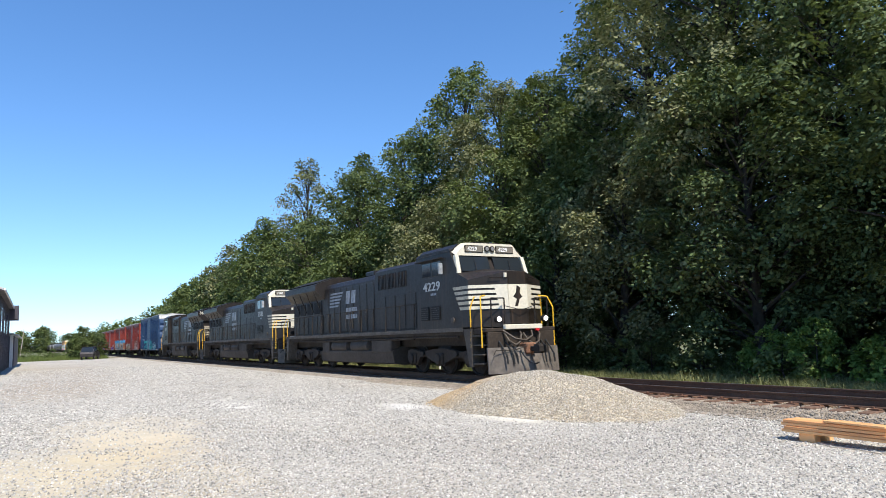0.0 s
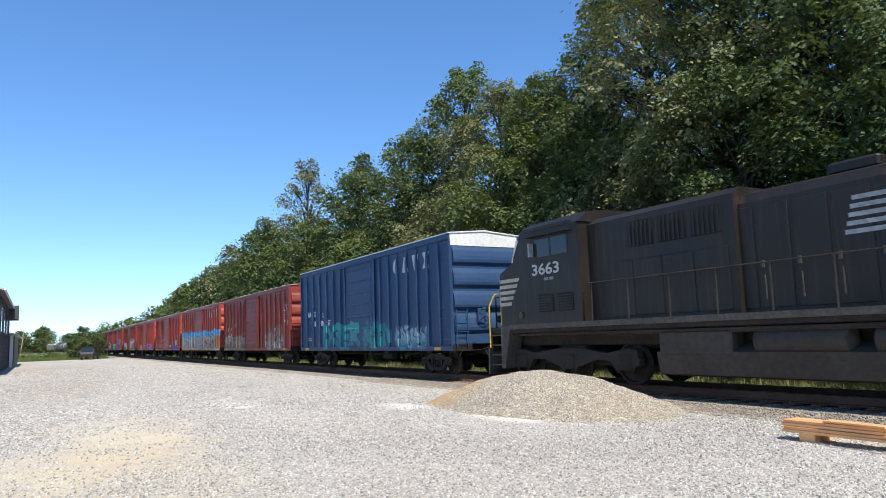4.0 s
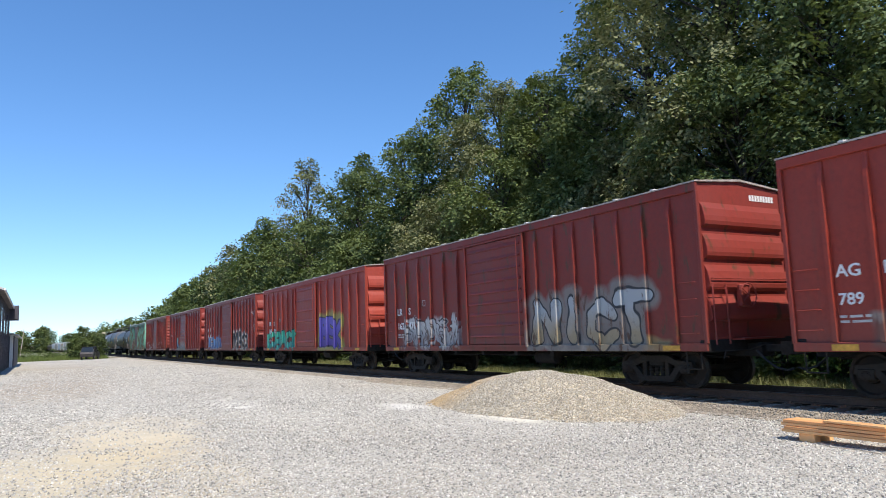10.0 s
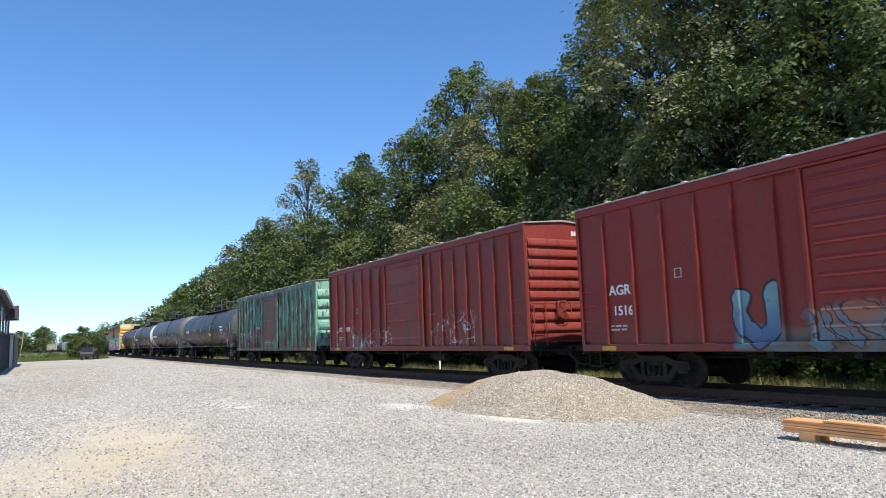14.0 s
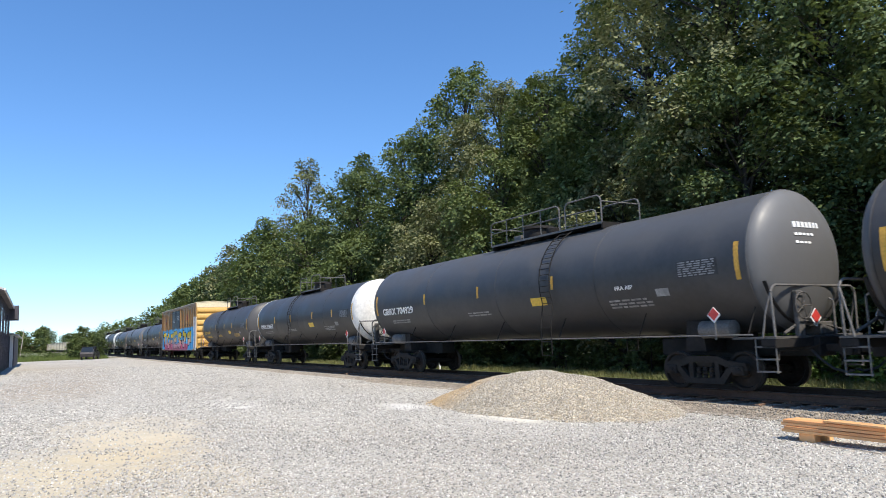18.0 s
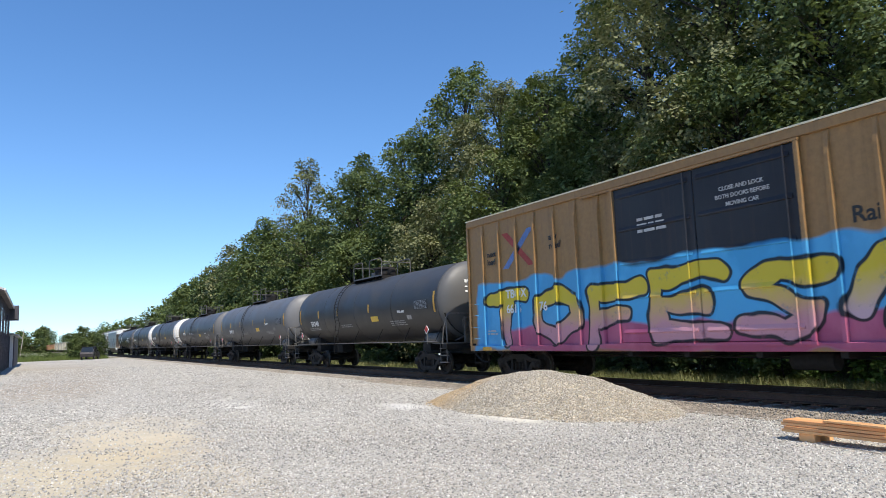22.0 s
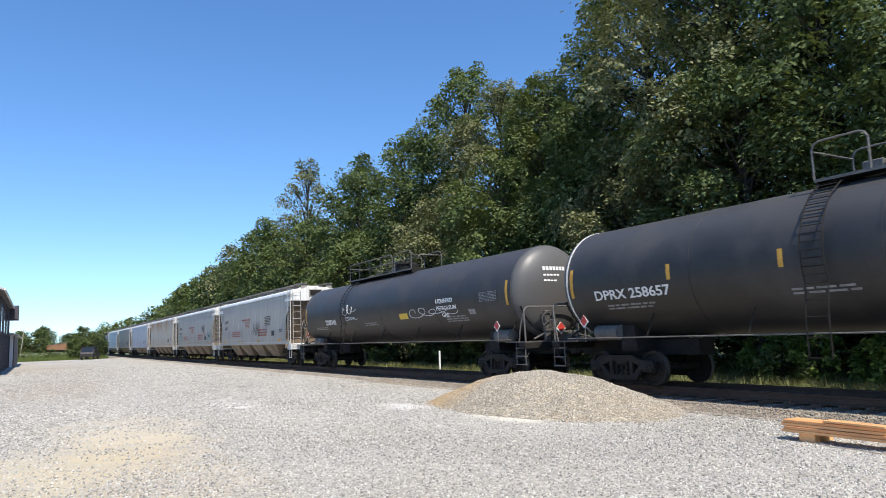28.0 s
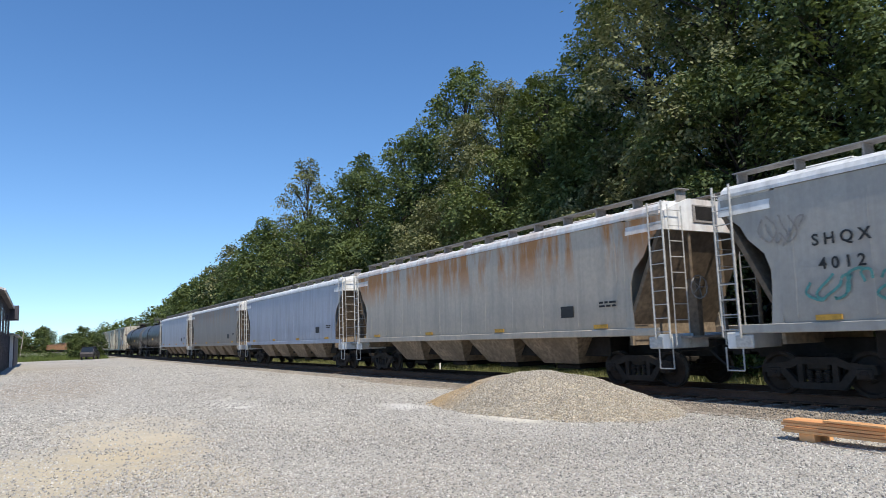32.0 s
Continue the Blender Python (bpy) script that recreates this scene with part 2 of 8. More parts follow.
ballast_mat = gravel_material("ballast_stone", [(0.17, 0.14, 0.105), (0.28, 0.235, 0.18), (0.38, 0.325, 0.255), (0.50, 0.44, 0.36)], 18.0, 1.0)


def sheet(x0, x1, y0, y1, step, height, name):
    nx, ny = max(2, int((x1 - x0) / step) + 1), max(2, int((y1 - y0) / step) + 1)
    s = Shape()
    xs, ys = np.linspace(x0, x1, nx), np.linspace(y0, y1, ny)
    s.v = [(x, y, height(x, y)) for y in ys for x in xs]
    s.f = [(j * nx + i, j * nx + i + 1, (j + 1) * nx + i + 1, (j + 1) * nx + i) for j in range(ny - 1) for i in range(nx - 1)]
    return s.mesh(name)


# the ground: one sheet to the horizon, sunk a little under the lot and the track bed laid upon it
solo("ground", sheet(-2500, 2500, -2500, 2500, 250, lambda x, y: -0.06, "ground"), grass_mat,
     "wide rough grassy ground reaching the horizon", "ground", "structure")
solo("gravel_lot", sheet(-122, 40, -40, 11.9, 1.2, lambda x, y: 0.012 * noise.noise((x * 0.3, y * 0.3, 0)) - 0.0, "gravel_lot"), lot_mat,
     "pale grey crushed stone lot with tan dusty patches", "gravel lot", "structure")

# track bed: ballast shoulders up to the ties
bed = Shape()
PROFILE = [(-2.35, -0.05), (-1.75, 0.10), (-1.42, 0.07), (1.42, 0.07), (1.8, 0.10), (3.0, -0.05)]


def track_y(q):
    """Sideways place of the track's centre at x = q: straight, then a wide bend towards the lot's side far away."""
    far = max(0.0, -q - 300.0)
    return YC - far * far / (2 * 2400.0)


stations = [60 - 4 * i for i in range(60)] + [-180 - 15 * i for i in range(72)]
for x in stations:
    bed.v += [(x, track_y(x) + dy, z + 0.02 * noise.noise((x, dy, 3))) for dy, z in PROFILE]
k = len(PROFILE)
bed.f = [(i * k + j, (i + 1) * k + j, (i + 1) * k + j + 1, i * k + j + 1) for i in range(len(stations) - 1) for j in range(k - 1)]
solo("track_bed", bed, ballast_mat, "grey ballast bed under the railway track", "ballast", "structure")

# ---- rails and ties ----
rust_rail = plain("rusty_rail_steel", (0.13, 0.075, 0.05), 0.75, 0.4, 30, 0.3)
rail_top = plain("worn_rail_head", (0.30, 0.27, 0.25), 0.35, 0.9, 40, 0.15)
tie_mat = plain("weathered_tie_wood", (0.17, 0.10, 0.066), 0.9, 0, 22, 0.4)
plate_mat = plain("rusty_plate_steel", (0.24, 0.12, 0.07), 0.85, 0.2, 25, 0.3)

RAIL_OUTLINE = [(-0.07, -0.178), (0.07, -0.178), (0.065, -0.16), (0.012, -0.145), (0.010, -0.045), (0.036, -0.035),
                (0.037, -0.006), (0.03, 0.0), (-0.03, 0.0), (-0.037, -0.006), (-0.036, -0.035), (-0.010, -0.045), (-0.012, -0.145), (-0.065, -0.16)]
track = thing("railway_track", "rusty steel rails on dark wooden ties", "railway track", kind="structure")
for side in (-1, 1):
    s, head, n = Shape(), Shape(), len(RAIL_OUTLINE)
    for x in stations:
        y = track_y(x) + side * GAUGE / 2
        s.v += [(x, y + a, RAIL + b) for a, b in RAIL_OUTLINE]
        head.v += [(x, y - 0.026, RAIL + 0.002), (x, y + 0.026, RAIL + 0.002)]
    for i in range(len(stations) - 1):
        s.f += [(i * n + j, i * n + (j + 1) % n, (i + 1) * n + (j + 1) % n, (i + 1) * n + j) for j in range(n)]
        head.f.append((i * 2, i * 2 + 1, i * 2 + 3, i * 2 + 2))
    part("rail", s, rust_rail, track)
    part("rail_head", head, rail_top, track, "bright worn running surface")
tie_mesh = Shape().box(-0.115, 0.115, -1.3, 1.3, -0.17, 0.0, 0.015).mesh("tie")
plate_mesh = Shape().box(-0.095, 0.095, -0.19, 0.19, 0.0, 0.022).box(-0.07, -0.03, -0.13, -0.09, 0.02, 0.05).box(0.03, 0.07, 0.09, 0.13, 0.02, 0.05).mesh("tie_plate")
rt = random.Random(5)
far_ties = Shape()
for i in range(420):
    x = 8 - 0.54 * i + rt.uniform(-0.03, 0.03)
    if i < 150:
        m = pose(x, YC + rt.uniform(-0.05, 0.05), RAIL - 0.2 + rt.uniform(-0.012, 0.006), rt.uniform(-0.6, 0.6), rt.uniform(-2, 2), rt.uniform(-1.5, 1.5))
        part("tie", tie_mesh, tie_mat, track, at=m)
        part("tie_plate", plate_mesh, plate_mat, track, at=pose(x, YC - GAUGE / 2, RAIL - 0.198))
    else:
        far_ties.box(x - 0.115, x + 0.115, YC - 1.3, YC + 1.3, RAIL - 0.37, RAIL - 0.2)
tagged(part("distant_ties", far_ties, tie_mat, track), kind="stuff")


# ---- loose stone ----
def ground_z(x, y):
    dy = y - YC
    return float(np.interp(dy, [p[0] for p in PROFILE], [p[1] for p in PROFILE])) if dy > -2.35 else 0.0


rs = np.random.default_rng(11)
n = 36000
px = -26 + 25 * rs.random(n) ** 0.8
py = YC + np.concatenate([rs.uniform(-2.5, -0.75, n * 3 // 4), rs.uniform(-0.7, 0.7, n - n * 3 // 4)])
pz = np.array([ground_z(a, b) for a, b in zip(px, py)]) + 0.006
sz = rs.uniform(0.016, 0.036, (n, 1)) * rs.uniform(0.7, 1.2, (n, 3))
stone_a = plain("ballast_stones", (0.36, 0.305, 0.24), 0.95, 0, 9, 0.4, 3.0, 0.3)
solo("ballast_stones", scatter_mesh("ballast_stones", np.stack([px, py, pz], 1), sz, 3, STONE), stone_a,
     "loose grey ballast stones beside the rails", "ballast", "stuff")


def stone_material(name, tones, flank=None):
    m, nt, _, links, bsdf = nodes_of(name)
    geo = nt.nodes.new("ShaderNodeNewGeometry")
    cr = nt.nodes.new("ShaderNodeValToRGB")
    links.new(geo.outputs["Random Per Island"], cr.inputs[0])
    el = cr.color_ramp.elements
    while len(el) < len(tones):
        el.new(0.5)
    for k, t in enumerate(tones):
        el[k].position, el[k].color = k / (len(tones) - 1), (*t, 1)
    fine = noise_at(nt, coords(nt), 60, 3)
    c = mixer(nt, ramp(nt, fine, 0.3, 0.7, 0, 0.3), cr.outputs[0], (0.3, 0.28, 0.25))
    if flank:
        sx = nt.nodes.new("ShaderNodeSeparateXYZ")
        links.new(coords(nt), sx.inputs[0])
        along = mathn(nt, "ADD", sx.outputs[0], mathn(nt, "MULTIPLY", noise_at(nt, coords(nt), 1.2, 4), 2.4))
        c = mixer(nt, ramp(nt, along, -12.6, -14.2, 0, 0.75), c, mixer(nt, geo.outputs["Random Per Island"], tuple(0.5 * v for v in flank), flank))
    links.new(c, bsdf.inputs["Base Color"])
    bsdf.inputs["Roughness"].default_value = 0.95
    return m


lot_stone = stone_material("lot_stones", [(0.15, 0.141, 0.128), (0.36, 0.34, 0.305), (0.50, 0.472, 0.424), (0.62, 0.585, 0.52), (0.84, 0.80, 0.72)])
n = 95000
u = rs.random(n)
dist = 6.0 + 16.0 * u ** 1.3
ang = math.pi - YAW - np.arctan(rs.uniform(-0.70, 0.70, n))
px, py = dist * np.cos(ang), dist * np.sin(ang)
keep = (py < 11.6) & ~(((px + 13.2) / 3.6) ** 2 + ((py - 10.3) / 1.9) ** 2 < 1)
for cx, cy, rx, ry, _, amount in PATCHES[:6]:
    keep &= (((px - cx) / rx) ** 2 + ((py - cy) / ry) ** 2 > 0.9) | (rs.random(n) > amount)
px, py = px[keep], py[keep]
sz = rs.uniform(0.008, 0.021, (len(px), 1)) * rs.uniform(0.7, 1.2, (len(px), 3)) * (1 + 0.05 * np.maximum(0, dist[keep] - 8))[:, None]
solo("lot_stones", scatter_mesh("lot_stones", np.stack([px, py, np.full(len(px), 0.004)], 1), sz, 4, STONE), lot_stone,
     "loose pale grey crushed stones on the lot", "gravel", "stuff")

n = 42000
dist = 20 + 48 * rs.random(n) ** 1.25
ang = math.pi - YAW - np.arctan(rs.uniform(-0.70, 0.30, n))
px, py = dist * np.cos(ang), dist * np.sin(ang)
keep = (py < 11.4) & (py > -1.5)
px, py, dist = px[keep], py[keep], dist[keep]
sz = rs.uniform(0.018, 0.036, (len(px), 1)) * rs.uniform(0.7, 1.2, (len(px), 3)) * (dist / 28)[:, None] ** 0.5
solo("lot_pebbles", scatter_mesh("lot_pebbles", np.stack([px, py, np.full(len(px), 0.004)], 1), sz, 14, STONE), lot_stone,
     "larger loose stones farther out on the lot", "gravel", "stuff")

# ---- the heap of stone ----
pile_tones = [(0.20, 0.16, 0.11), (0.37, 0.295, 0.195), (0.47, 0.38, 0.26), (0.55, 0.465, 0.335), (0.72, 0.64, 0.50)]
pile_mat = gravel_material("heap_stone", pile_tones, 22.0, 1.0, [(-15.3, 9.9, 1.2, 1.5, (0.58, 0.37, 0.16), 0.9)])


HX, HY = -13.2, 10.3


def heap_z(x, y):
    """A dumped load with a blunt top: steep sides that run out in a thin skirt."""
    u, w = (x - HX) / (3.9 if x < HX else 3.8), (y - HY) / 2.1
    r = math.sqrt(u * u + w * w)
    side, top, k = 1.05 * max(0.0, 1 - r) ** 0.85, 0.83 - 0.06 * u, 0.11
    h = -k * math.log(math.exp(-side / k) + math.exp(-top / k))
    return h + (0.05 * noise.noise((x * 1.3, y * 1.3, 2)) + 0.03 * noise.noise((x * 3.1, y * 3.1, 7))) * (r < 1.05) - 0.02


heap = sheet(-17.3, -9.2, 8.0, 12.5, 0.09, heap_z, "gravel_heap")
heap_ob = solo("gravel_heap", heap, pile_mat, "low heap of tan and grey crushed stone", "gravel heap", smooth=0)
n = 34000
a, r = rs.uniform(0, 2 * math.pi, n), np.sqrt(rs.random(n)) * 1.06
px, py = HX + np.where(np.cos(a) < 0, 3.9, 3.8) * r * np.cos(a), HY + 2.1 * r * np.sin(a)
pz = np.array([heap_z(x, y) for x, y in zip(px, py)]) + 0.004
sz = rs.uniform(0.009, 0.024, (n, 1)) * rs.uniform(0.7, 1.2, (n, 3))
tagged(part("stone_cover", scatter_mesh("stone_cover", np.stack([px, py, pz], 1), sz, 5, STONE), stone_material("heap_stones", [(0.20, 0.17, 0.13), (0.36, 0.315, 0.245), (0.44, 0.39, 0.31), (0.52, 0.465, 0.375), (0.72, 0.66, 0.56)], (0.66, 0.46, 0.23)), heap_ob), kind="stuff")

# ---- trees behind the track ----
bark = plain("grey_brown_bark", (0.055, 0.044, 0.035), 0.95, 0, 8, 0.4, 1.5, 0.6)
LEAVES = {
    "deep": leaf_material("deep_green_leaves", (0.050, 0.070, 0.029), (0.138, 0.182, 0.066)),
    "mid": leaf_material("mid_green_leaves", (0.076, 0.102, 0.036), (0.182, 0.226, 0.075)),
    "olive": leaf_material("olive_green_leaves", (0.13, 0.145, 0.065), (0.31, 0.305, 0.15)),
    "fresh": leaf_material("fresh_green_leaves", (0.09, 0.16, 0.03), (0.18, 0.27, 0.06)),
}
LEAF = ([(-0.5, 0, 0), (0, -0.32, 0.06), (0.55, 0, -0.05), (0, 0.32, 0.06)], [(0, 1, 2, 3)])


def tree(x, y, height, spread, leaves, seed, low=0.12, size=0.17, count=9000, lobes=26, squash=1.0, trunk_r=0.22, drop=0.25, fat=1.0):
    """A tapered trunk with limbs, and a crown of leaf sprays gathered in uneven lobes."""
    rng = np.random.default_rng(seed)
    rr = random.Random(seed)
    ob = thing("tree", TREE_LABELS[leaves], "tree", group="trees beyond the track", at=pose(x, y, 0))
    wood = Shape()
    lean = (rr.uniform(-0.06, 0.06) * height, rr.uniform(-0.05, 0.05) * height)
    levels = [(0, 1.25), (0.06, 1.0), (0.3, 0.8), (0.55, 0.55), (0.8, 0.25), (0.93, 0.08)]
    line = [Vector((lean[0] * a + 0.15 * noise.noise((seed, a * 4, 0)), lean[1] * a, height * a)) for a, _ in levels]
    for (p, q, (_, ra), (_, rb)) in zip(line, line[1:], levels, levels[1:]):
        wood.rod(p, q, trunk_r * ra, 8, trunk_r * rb)
    part("trunk", wood, bark, ob, smooth=50)
    limbs, centres = Shape(), []
    for i in range(lobes):
        a = low + (1.0 - low) * ((i + 0.5) / lobes) ** 0.9
        ang = i * 2.4 + rr.uniform(-0.5, 0.5)
        prof = math.sin(math.pi * min(1, max(0.0, (a - low) / (1.04 - low))) ** 0.75) ** 0.7
        reach = spread * (0.25 + 0.75 * prof) * rr.uniform(0.55, 1.05) * (0.92 if a < 0.9 else 0.5)
        c = Vector((lean[0] * a + reach * math.cos(ang), lean[1] * a + reach * math.sin(ang), height * a * 0.97))
        root_a = max(0.08, a - rr.uniform(0.10, 0.22))
        b = Vector((lean[0] * root_a, lean[1] * root_a, height * root_a))
        mid = b.lerp(c, 0.5) + Vector((0, 0, 0.05 * height * rr.uniform(-0.4, 0.8)))
        rl = trunk_r * 0.42 * (1 - 0.6 * root_a)
        limbs.rod(b, mid, rl, 5, rl * 0.6)
        limbs.rod(mid, c, rl * 0.6, 5, rl * 0.15)
        rad = spread * rr.uniform(0.15, 0.35) * (0.75 + 0.35 * prof) * fat
        centres.append((c, rad))
    boughs = part("branching", limbs, bark, ob)
    if height < 6:
        tagged(boughs, kind="stuff")
    # leaves gathered in drooping twig sprays on the lobes, with gaps between the sprays
    per = 26
    sprays = max(6, count // per)
    w = np.array([r ** 2 for _, r in centres])
    pick = rng.choice(len(centres), sprays, p=w / w.sum())
    d = rng.normal(size=(sprays, 3)) + np.array([0, 0, 0.25])
    d /= np.linalg.norm(d, axis=1)[:, None]
    rad = rng.random(sprays) ** 0.26 * np.array([centres[i][1] for i in pick])
    bumpy = 0.75 + 0.5 * np.abs(np.sin(d[:, 0] * 5 + pick) * np.sin(d[:, 1] * 4 + 2 * pick) * np.cos(d[:, 2] * 4))
    S = np.array([centres[i][0] for i in pick]) + d * (rad * bumpy)[:, None] * np.array([1, 1, 0.78 * squash])
    up = d * 0.55 + np.array([0, 0, 0.75]) + rng.normal(size=(sprays, 3)) * 0.22
    up /= np.linalg.norm(up, axis=1)[:, None]
    wide = size * rng.uniform(1.0, 2.2, (sprays, 1)) * min(1.0, 0.4 + height / 14)
    off = rng.normal(size=(sprays, per, 3)) * wide[:, None]
    off -= 0.72 * np.einsum("nij,nj->ni", off, up)[:, :, None] * up[:, None]
    off[:, :, 2] -= 0.28 * np.einsum("nij,nij->ni", off, off) / wide
    P = (S[:, None] + off).reshape(-1, 3)
    P[:, 2] -= drop * np.repeat(rad ** 2, per) / spread
    P[:, 2] = np.maximum(P[:, 2], 0.15 + 0.4 * rng.random(len(P)) * min(1.0, height / 6))
    facing = np.repeat(up, per, 0) + rng.normal(size=P.shape) * 0.36
    me = scatter_mesh("crown", P, size * rng.uniform(0.6, 1.3, (len(P), 1)), seed, LEAF, facing)
    part("crown", me, LEAVES[leaves], ob)
    return ob


TREE_LABELS = {"deep": "tall deciduous tree with dense dark green crown", "mid": "tall deciduous tree with mid green leaves",
               "olive": "tall deciduous tree with drooping olive green sprays", "fresh": "young deciduous tree with fresh green leaves"}
# x, y, height, spread, leaves, count, lobes, leaf size
ROW = [(-12, 25, 18.5, 6.0, "deep", 52000, 90, 0.18), (-17.6, 24.5, 24, 5.6, "olive", 50000, 100, 0.18), (-15, 26.5, 25, 5.5, "mid", 42000, 90, 0.2), (-23.4, 25.0, 23.5, 4.7, "mid", 44000, 80, 0.18),
       (-21.6, 21.2, 10.6, 3.0, "olive", 22000, 44, 0.17), (-26.2, 21.6, 10.2, 2.8, "mid", 20000, 40, 0.17), (-24.5, 23.6, 15.5, 3.8, "deep", 26000, 50, 0.17), (-28.8, 24, 17.8, 3.8, "mid", 34000, 60, 0.18), (-31.5, 26.5, 17.5, 4.2, "olive", 26000, 50, 0.2), (-34.5, 25, 19.4, 4.6, "olive", 32000, 56, 0.19), (-41.0, 26, 22.6, 4.2, "mid", 28000, 54, 0.20),
       (-30.5, 21.8, 12.5, 4.0, "mid", 24000, 46, 0.18), (-44, 24, 18.0, 4.4, "deep", 24000, 48, 0.21), (-49, 25, 20.2, 4.3, "mid", 22000, 46, 0.22),
       (-38, 21.8, 11.0, 3.8, "olive", 18000, 40, 0.2), (-55, 24, 17.6, 4.4, "deep", 18000, 42, 0.24), (-60.5, 26, 21.0, 3.4, "mid", 14000, 38, 0.25), (-66, 23.5, 15.0, 4.8, "mid", 16000, 42, 0.27),
       (-51, 21.6, 10.5, 4.0, "mid", 14000, 38, 0.23), (-73.5, 26, 23.8, 3.6, "olive", 11000, 64, 0.24), (-80, 24, 17.4, 5.2, "mid", 15000, 40, 0.30), (-89, 25, 17.4, 5.4, "deep", 14000, 40, 0.32),
       (-70, 22, 10.0, 4.6, "deep", 11000, 34, 0.28), (-99.5, 24.5, 17.0, 4.8, "olive", 7000, 32, 0.34), (-110, 25, 14.6, 6.2, "deep", 12000, 36, 0.4), (-125, 25, 14.2, 7.0, "mid", 11000, 36, 0.44),
       (-90, 21.8, 9.5, 5.0, "mid", 9000, 32, 0.33), (-141, 26, 13.6, 7.5, "deep", 10000, 34, 0.5), (-158, 26, 12.4, 7.5, "mid", 10000, 34, 0.55),
       # trunks at -6.5, -0.5 and 5 stand out of view, added to shade the wood
       (-6.5, 25, 17, 6.0, "deep", 26000, 56, 0.22), (-0.5, 23.5, 15, 6.0, "deep", 18000, 44, 0.26), (5, 24, 14, 6.0, "deep", 14000, 40, 0.3), (-15.5, 21.8, 12.5, 3.8, "deep", 24000, 48, 0.17), (-9, 21.5, 13, 3.8, "deep", 24000, 48, 0.17)]
for i, (x, y, hgt, spread, leaves, count, lobes, size) in enumerate(ROW):
    near = x > -40
    tree(x, y, hgt * 0.93, spread, leaves, 100 + i, low=0.08, size=size * (0.96 if near else 1.05), count=int(count * (1.3 if near else 1.05)), lobes=lobes, trunk_r=0.14 + 0.006 * hgt)
# a second row that closes the wood behind
for i in range(22):
    x = 2 - i * 6.5
    tree(x, 31.5 + 3 * math.sin(i * 2.1), (7.5 if x > -23 else 15) + 2.2 * math.sin(i * 1.3), 5.5, "deep", 300 + i, low=0.03, size=0.45, count=5200, lobes=36, trunk_r=0.25)

# bushes along the edge of the wood
rb = random.Random(21)
BUSHES = [(-13.6, 19.5, 1.75, 0.95, "fresh"), (-12.1, 19.4, 1.9, 0.8, "fresh"), (-12.9, 19.0, 1.0, 0.9, "mid"), (-10.2, 19.5, 1.3, 0.9, "fresh"), (-16.5, 19.8, 1.1, 1.0, "deep")]
for i in range(24):
    BUSHES.append((-19 - i * 2.9 - 0.03 * i * i, 19.9 + rb.uniform(0, 1.2), rb.uniform(0.8, 2.2), rb.uniform(0.9, 1.5), ("deep", "deep", "mid")[i % 3]))
for i, (x, y, shrub_h, spread, leaves) in enumerate(BUSHES):
    bush_at = tree(x, y, shrub_h, spread, leaves, 500 + i, low=0.02, size=0.11 + 0.002 * i, count=3000, lobes=18, trunk_r=0.03)
    bush_at.name = "bush"
    tagged(bush_at, "leafy fresh green bush at the edge of the wood" if leaves == "fresh" else "shady green bush at the edge of the wood", "bush", "bushes along the track")

# dark undergrowth that closes the foot of the wood
for i in range(26):
    x = 0 - i * 3.1 - 0.03 * i * i
    o = tree(x, 22.6 + rb.uniform(-0.5, 1.2), rb.uniform(3.2, 4.8), rb.uniform(2.0, 2.7), "deep", 560 + i, low=0.02, size=0.22 + 0.005 * i, count=3200, lobes=22, trunk_r=0.05)
    o.name = "bush"
    tagged(o, "tall shady shrub inside the edge of the wood", "bush", "undergrowth of the wood")

# tall grass on the verge, one joined stand
rg = np.random.default_rng(8)
n = 52000
gx = 2 - 110 * rg.random(n) ** 1.7
gy = 17.1 + 2.9 * rg.random(n) ** 0.8 + 0.25 * np.sin(gx * 0.7)
gh = rg.uniform(0.12, 0.42, n) * (0.6 + 0.5 * np.abs(np.sin(gx * 0.9) * np.cos(gy * 2 + gx * 0.3)))
gx2, gy2 = gx + rg.normal(0, 0.17, n), gy + rg.normal(0, 0.13, n)
wd = rg.uniform(0.008, 0.02, n) * (1 + np.maximum(0, -gx - 15) * 0.03)
ga = rg.uniform(0, math.pi, n)
V = np.stack([np.stack([gx - wd * np.cos(ga), gy - wd * np.sin(ga), np.full(n, -0.06)], 1), np.stack([gx + wd * np.cos(ga), gy + wd * np.sin(ga), np.full(n, -0.06)], 1), np.stack([gx2, gy2, gh - 0.06], 1)], 1)
me = bpy.data.meshes.new("verge_grass")
me.from_pydata(V.reshape(-1, 3).tolist(), [], np.arange(n * 3).reshape(-1, 3).tolist())
solo("verge_grass", me, leaf_material("dry_verge_grass", (0.11, 0.14, 0.045), (0.31, 0.30, 0.13)), "tall grass with dry stalks on the verge", "grass", "stuff")

# ---- freight train ----
grime = plain("grimy_black_steel", (0.018, 0.0155, 0.014), 0.88, 0.1, 12, 0.35, 2.0)
frame_steel = plain("dusty_truck_steel", (0.033, 0.027, 0.022), 0.88, 0.2, 16, 0.35, 3.0)
wheel_steel = plain("rusty_wheel_steel", (0.04, 0.03, 0.024), 0.75, 0.5, 20, 0.3, 4.0)
tread_steel = plain("worn_wheel_tread", (0.13, 0.115, 0.10), 0.6, 0.4, 30, 0.2)
white_paint = plain("white_lettering", (0.78, 0.77, 0.74), 0.6, 0, 25, 0.12)
yellow_paint = plain("yellow_marking", (0.75, 0.48, 0.06), 0.55, 0, 20, 0.15)
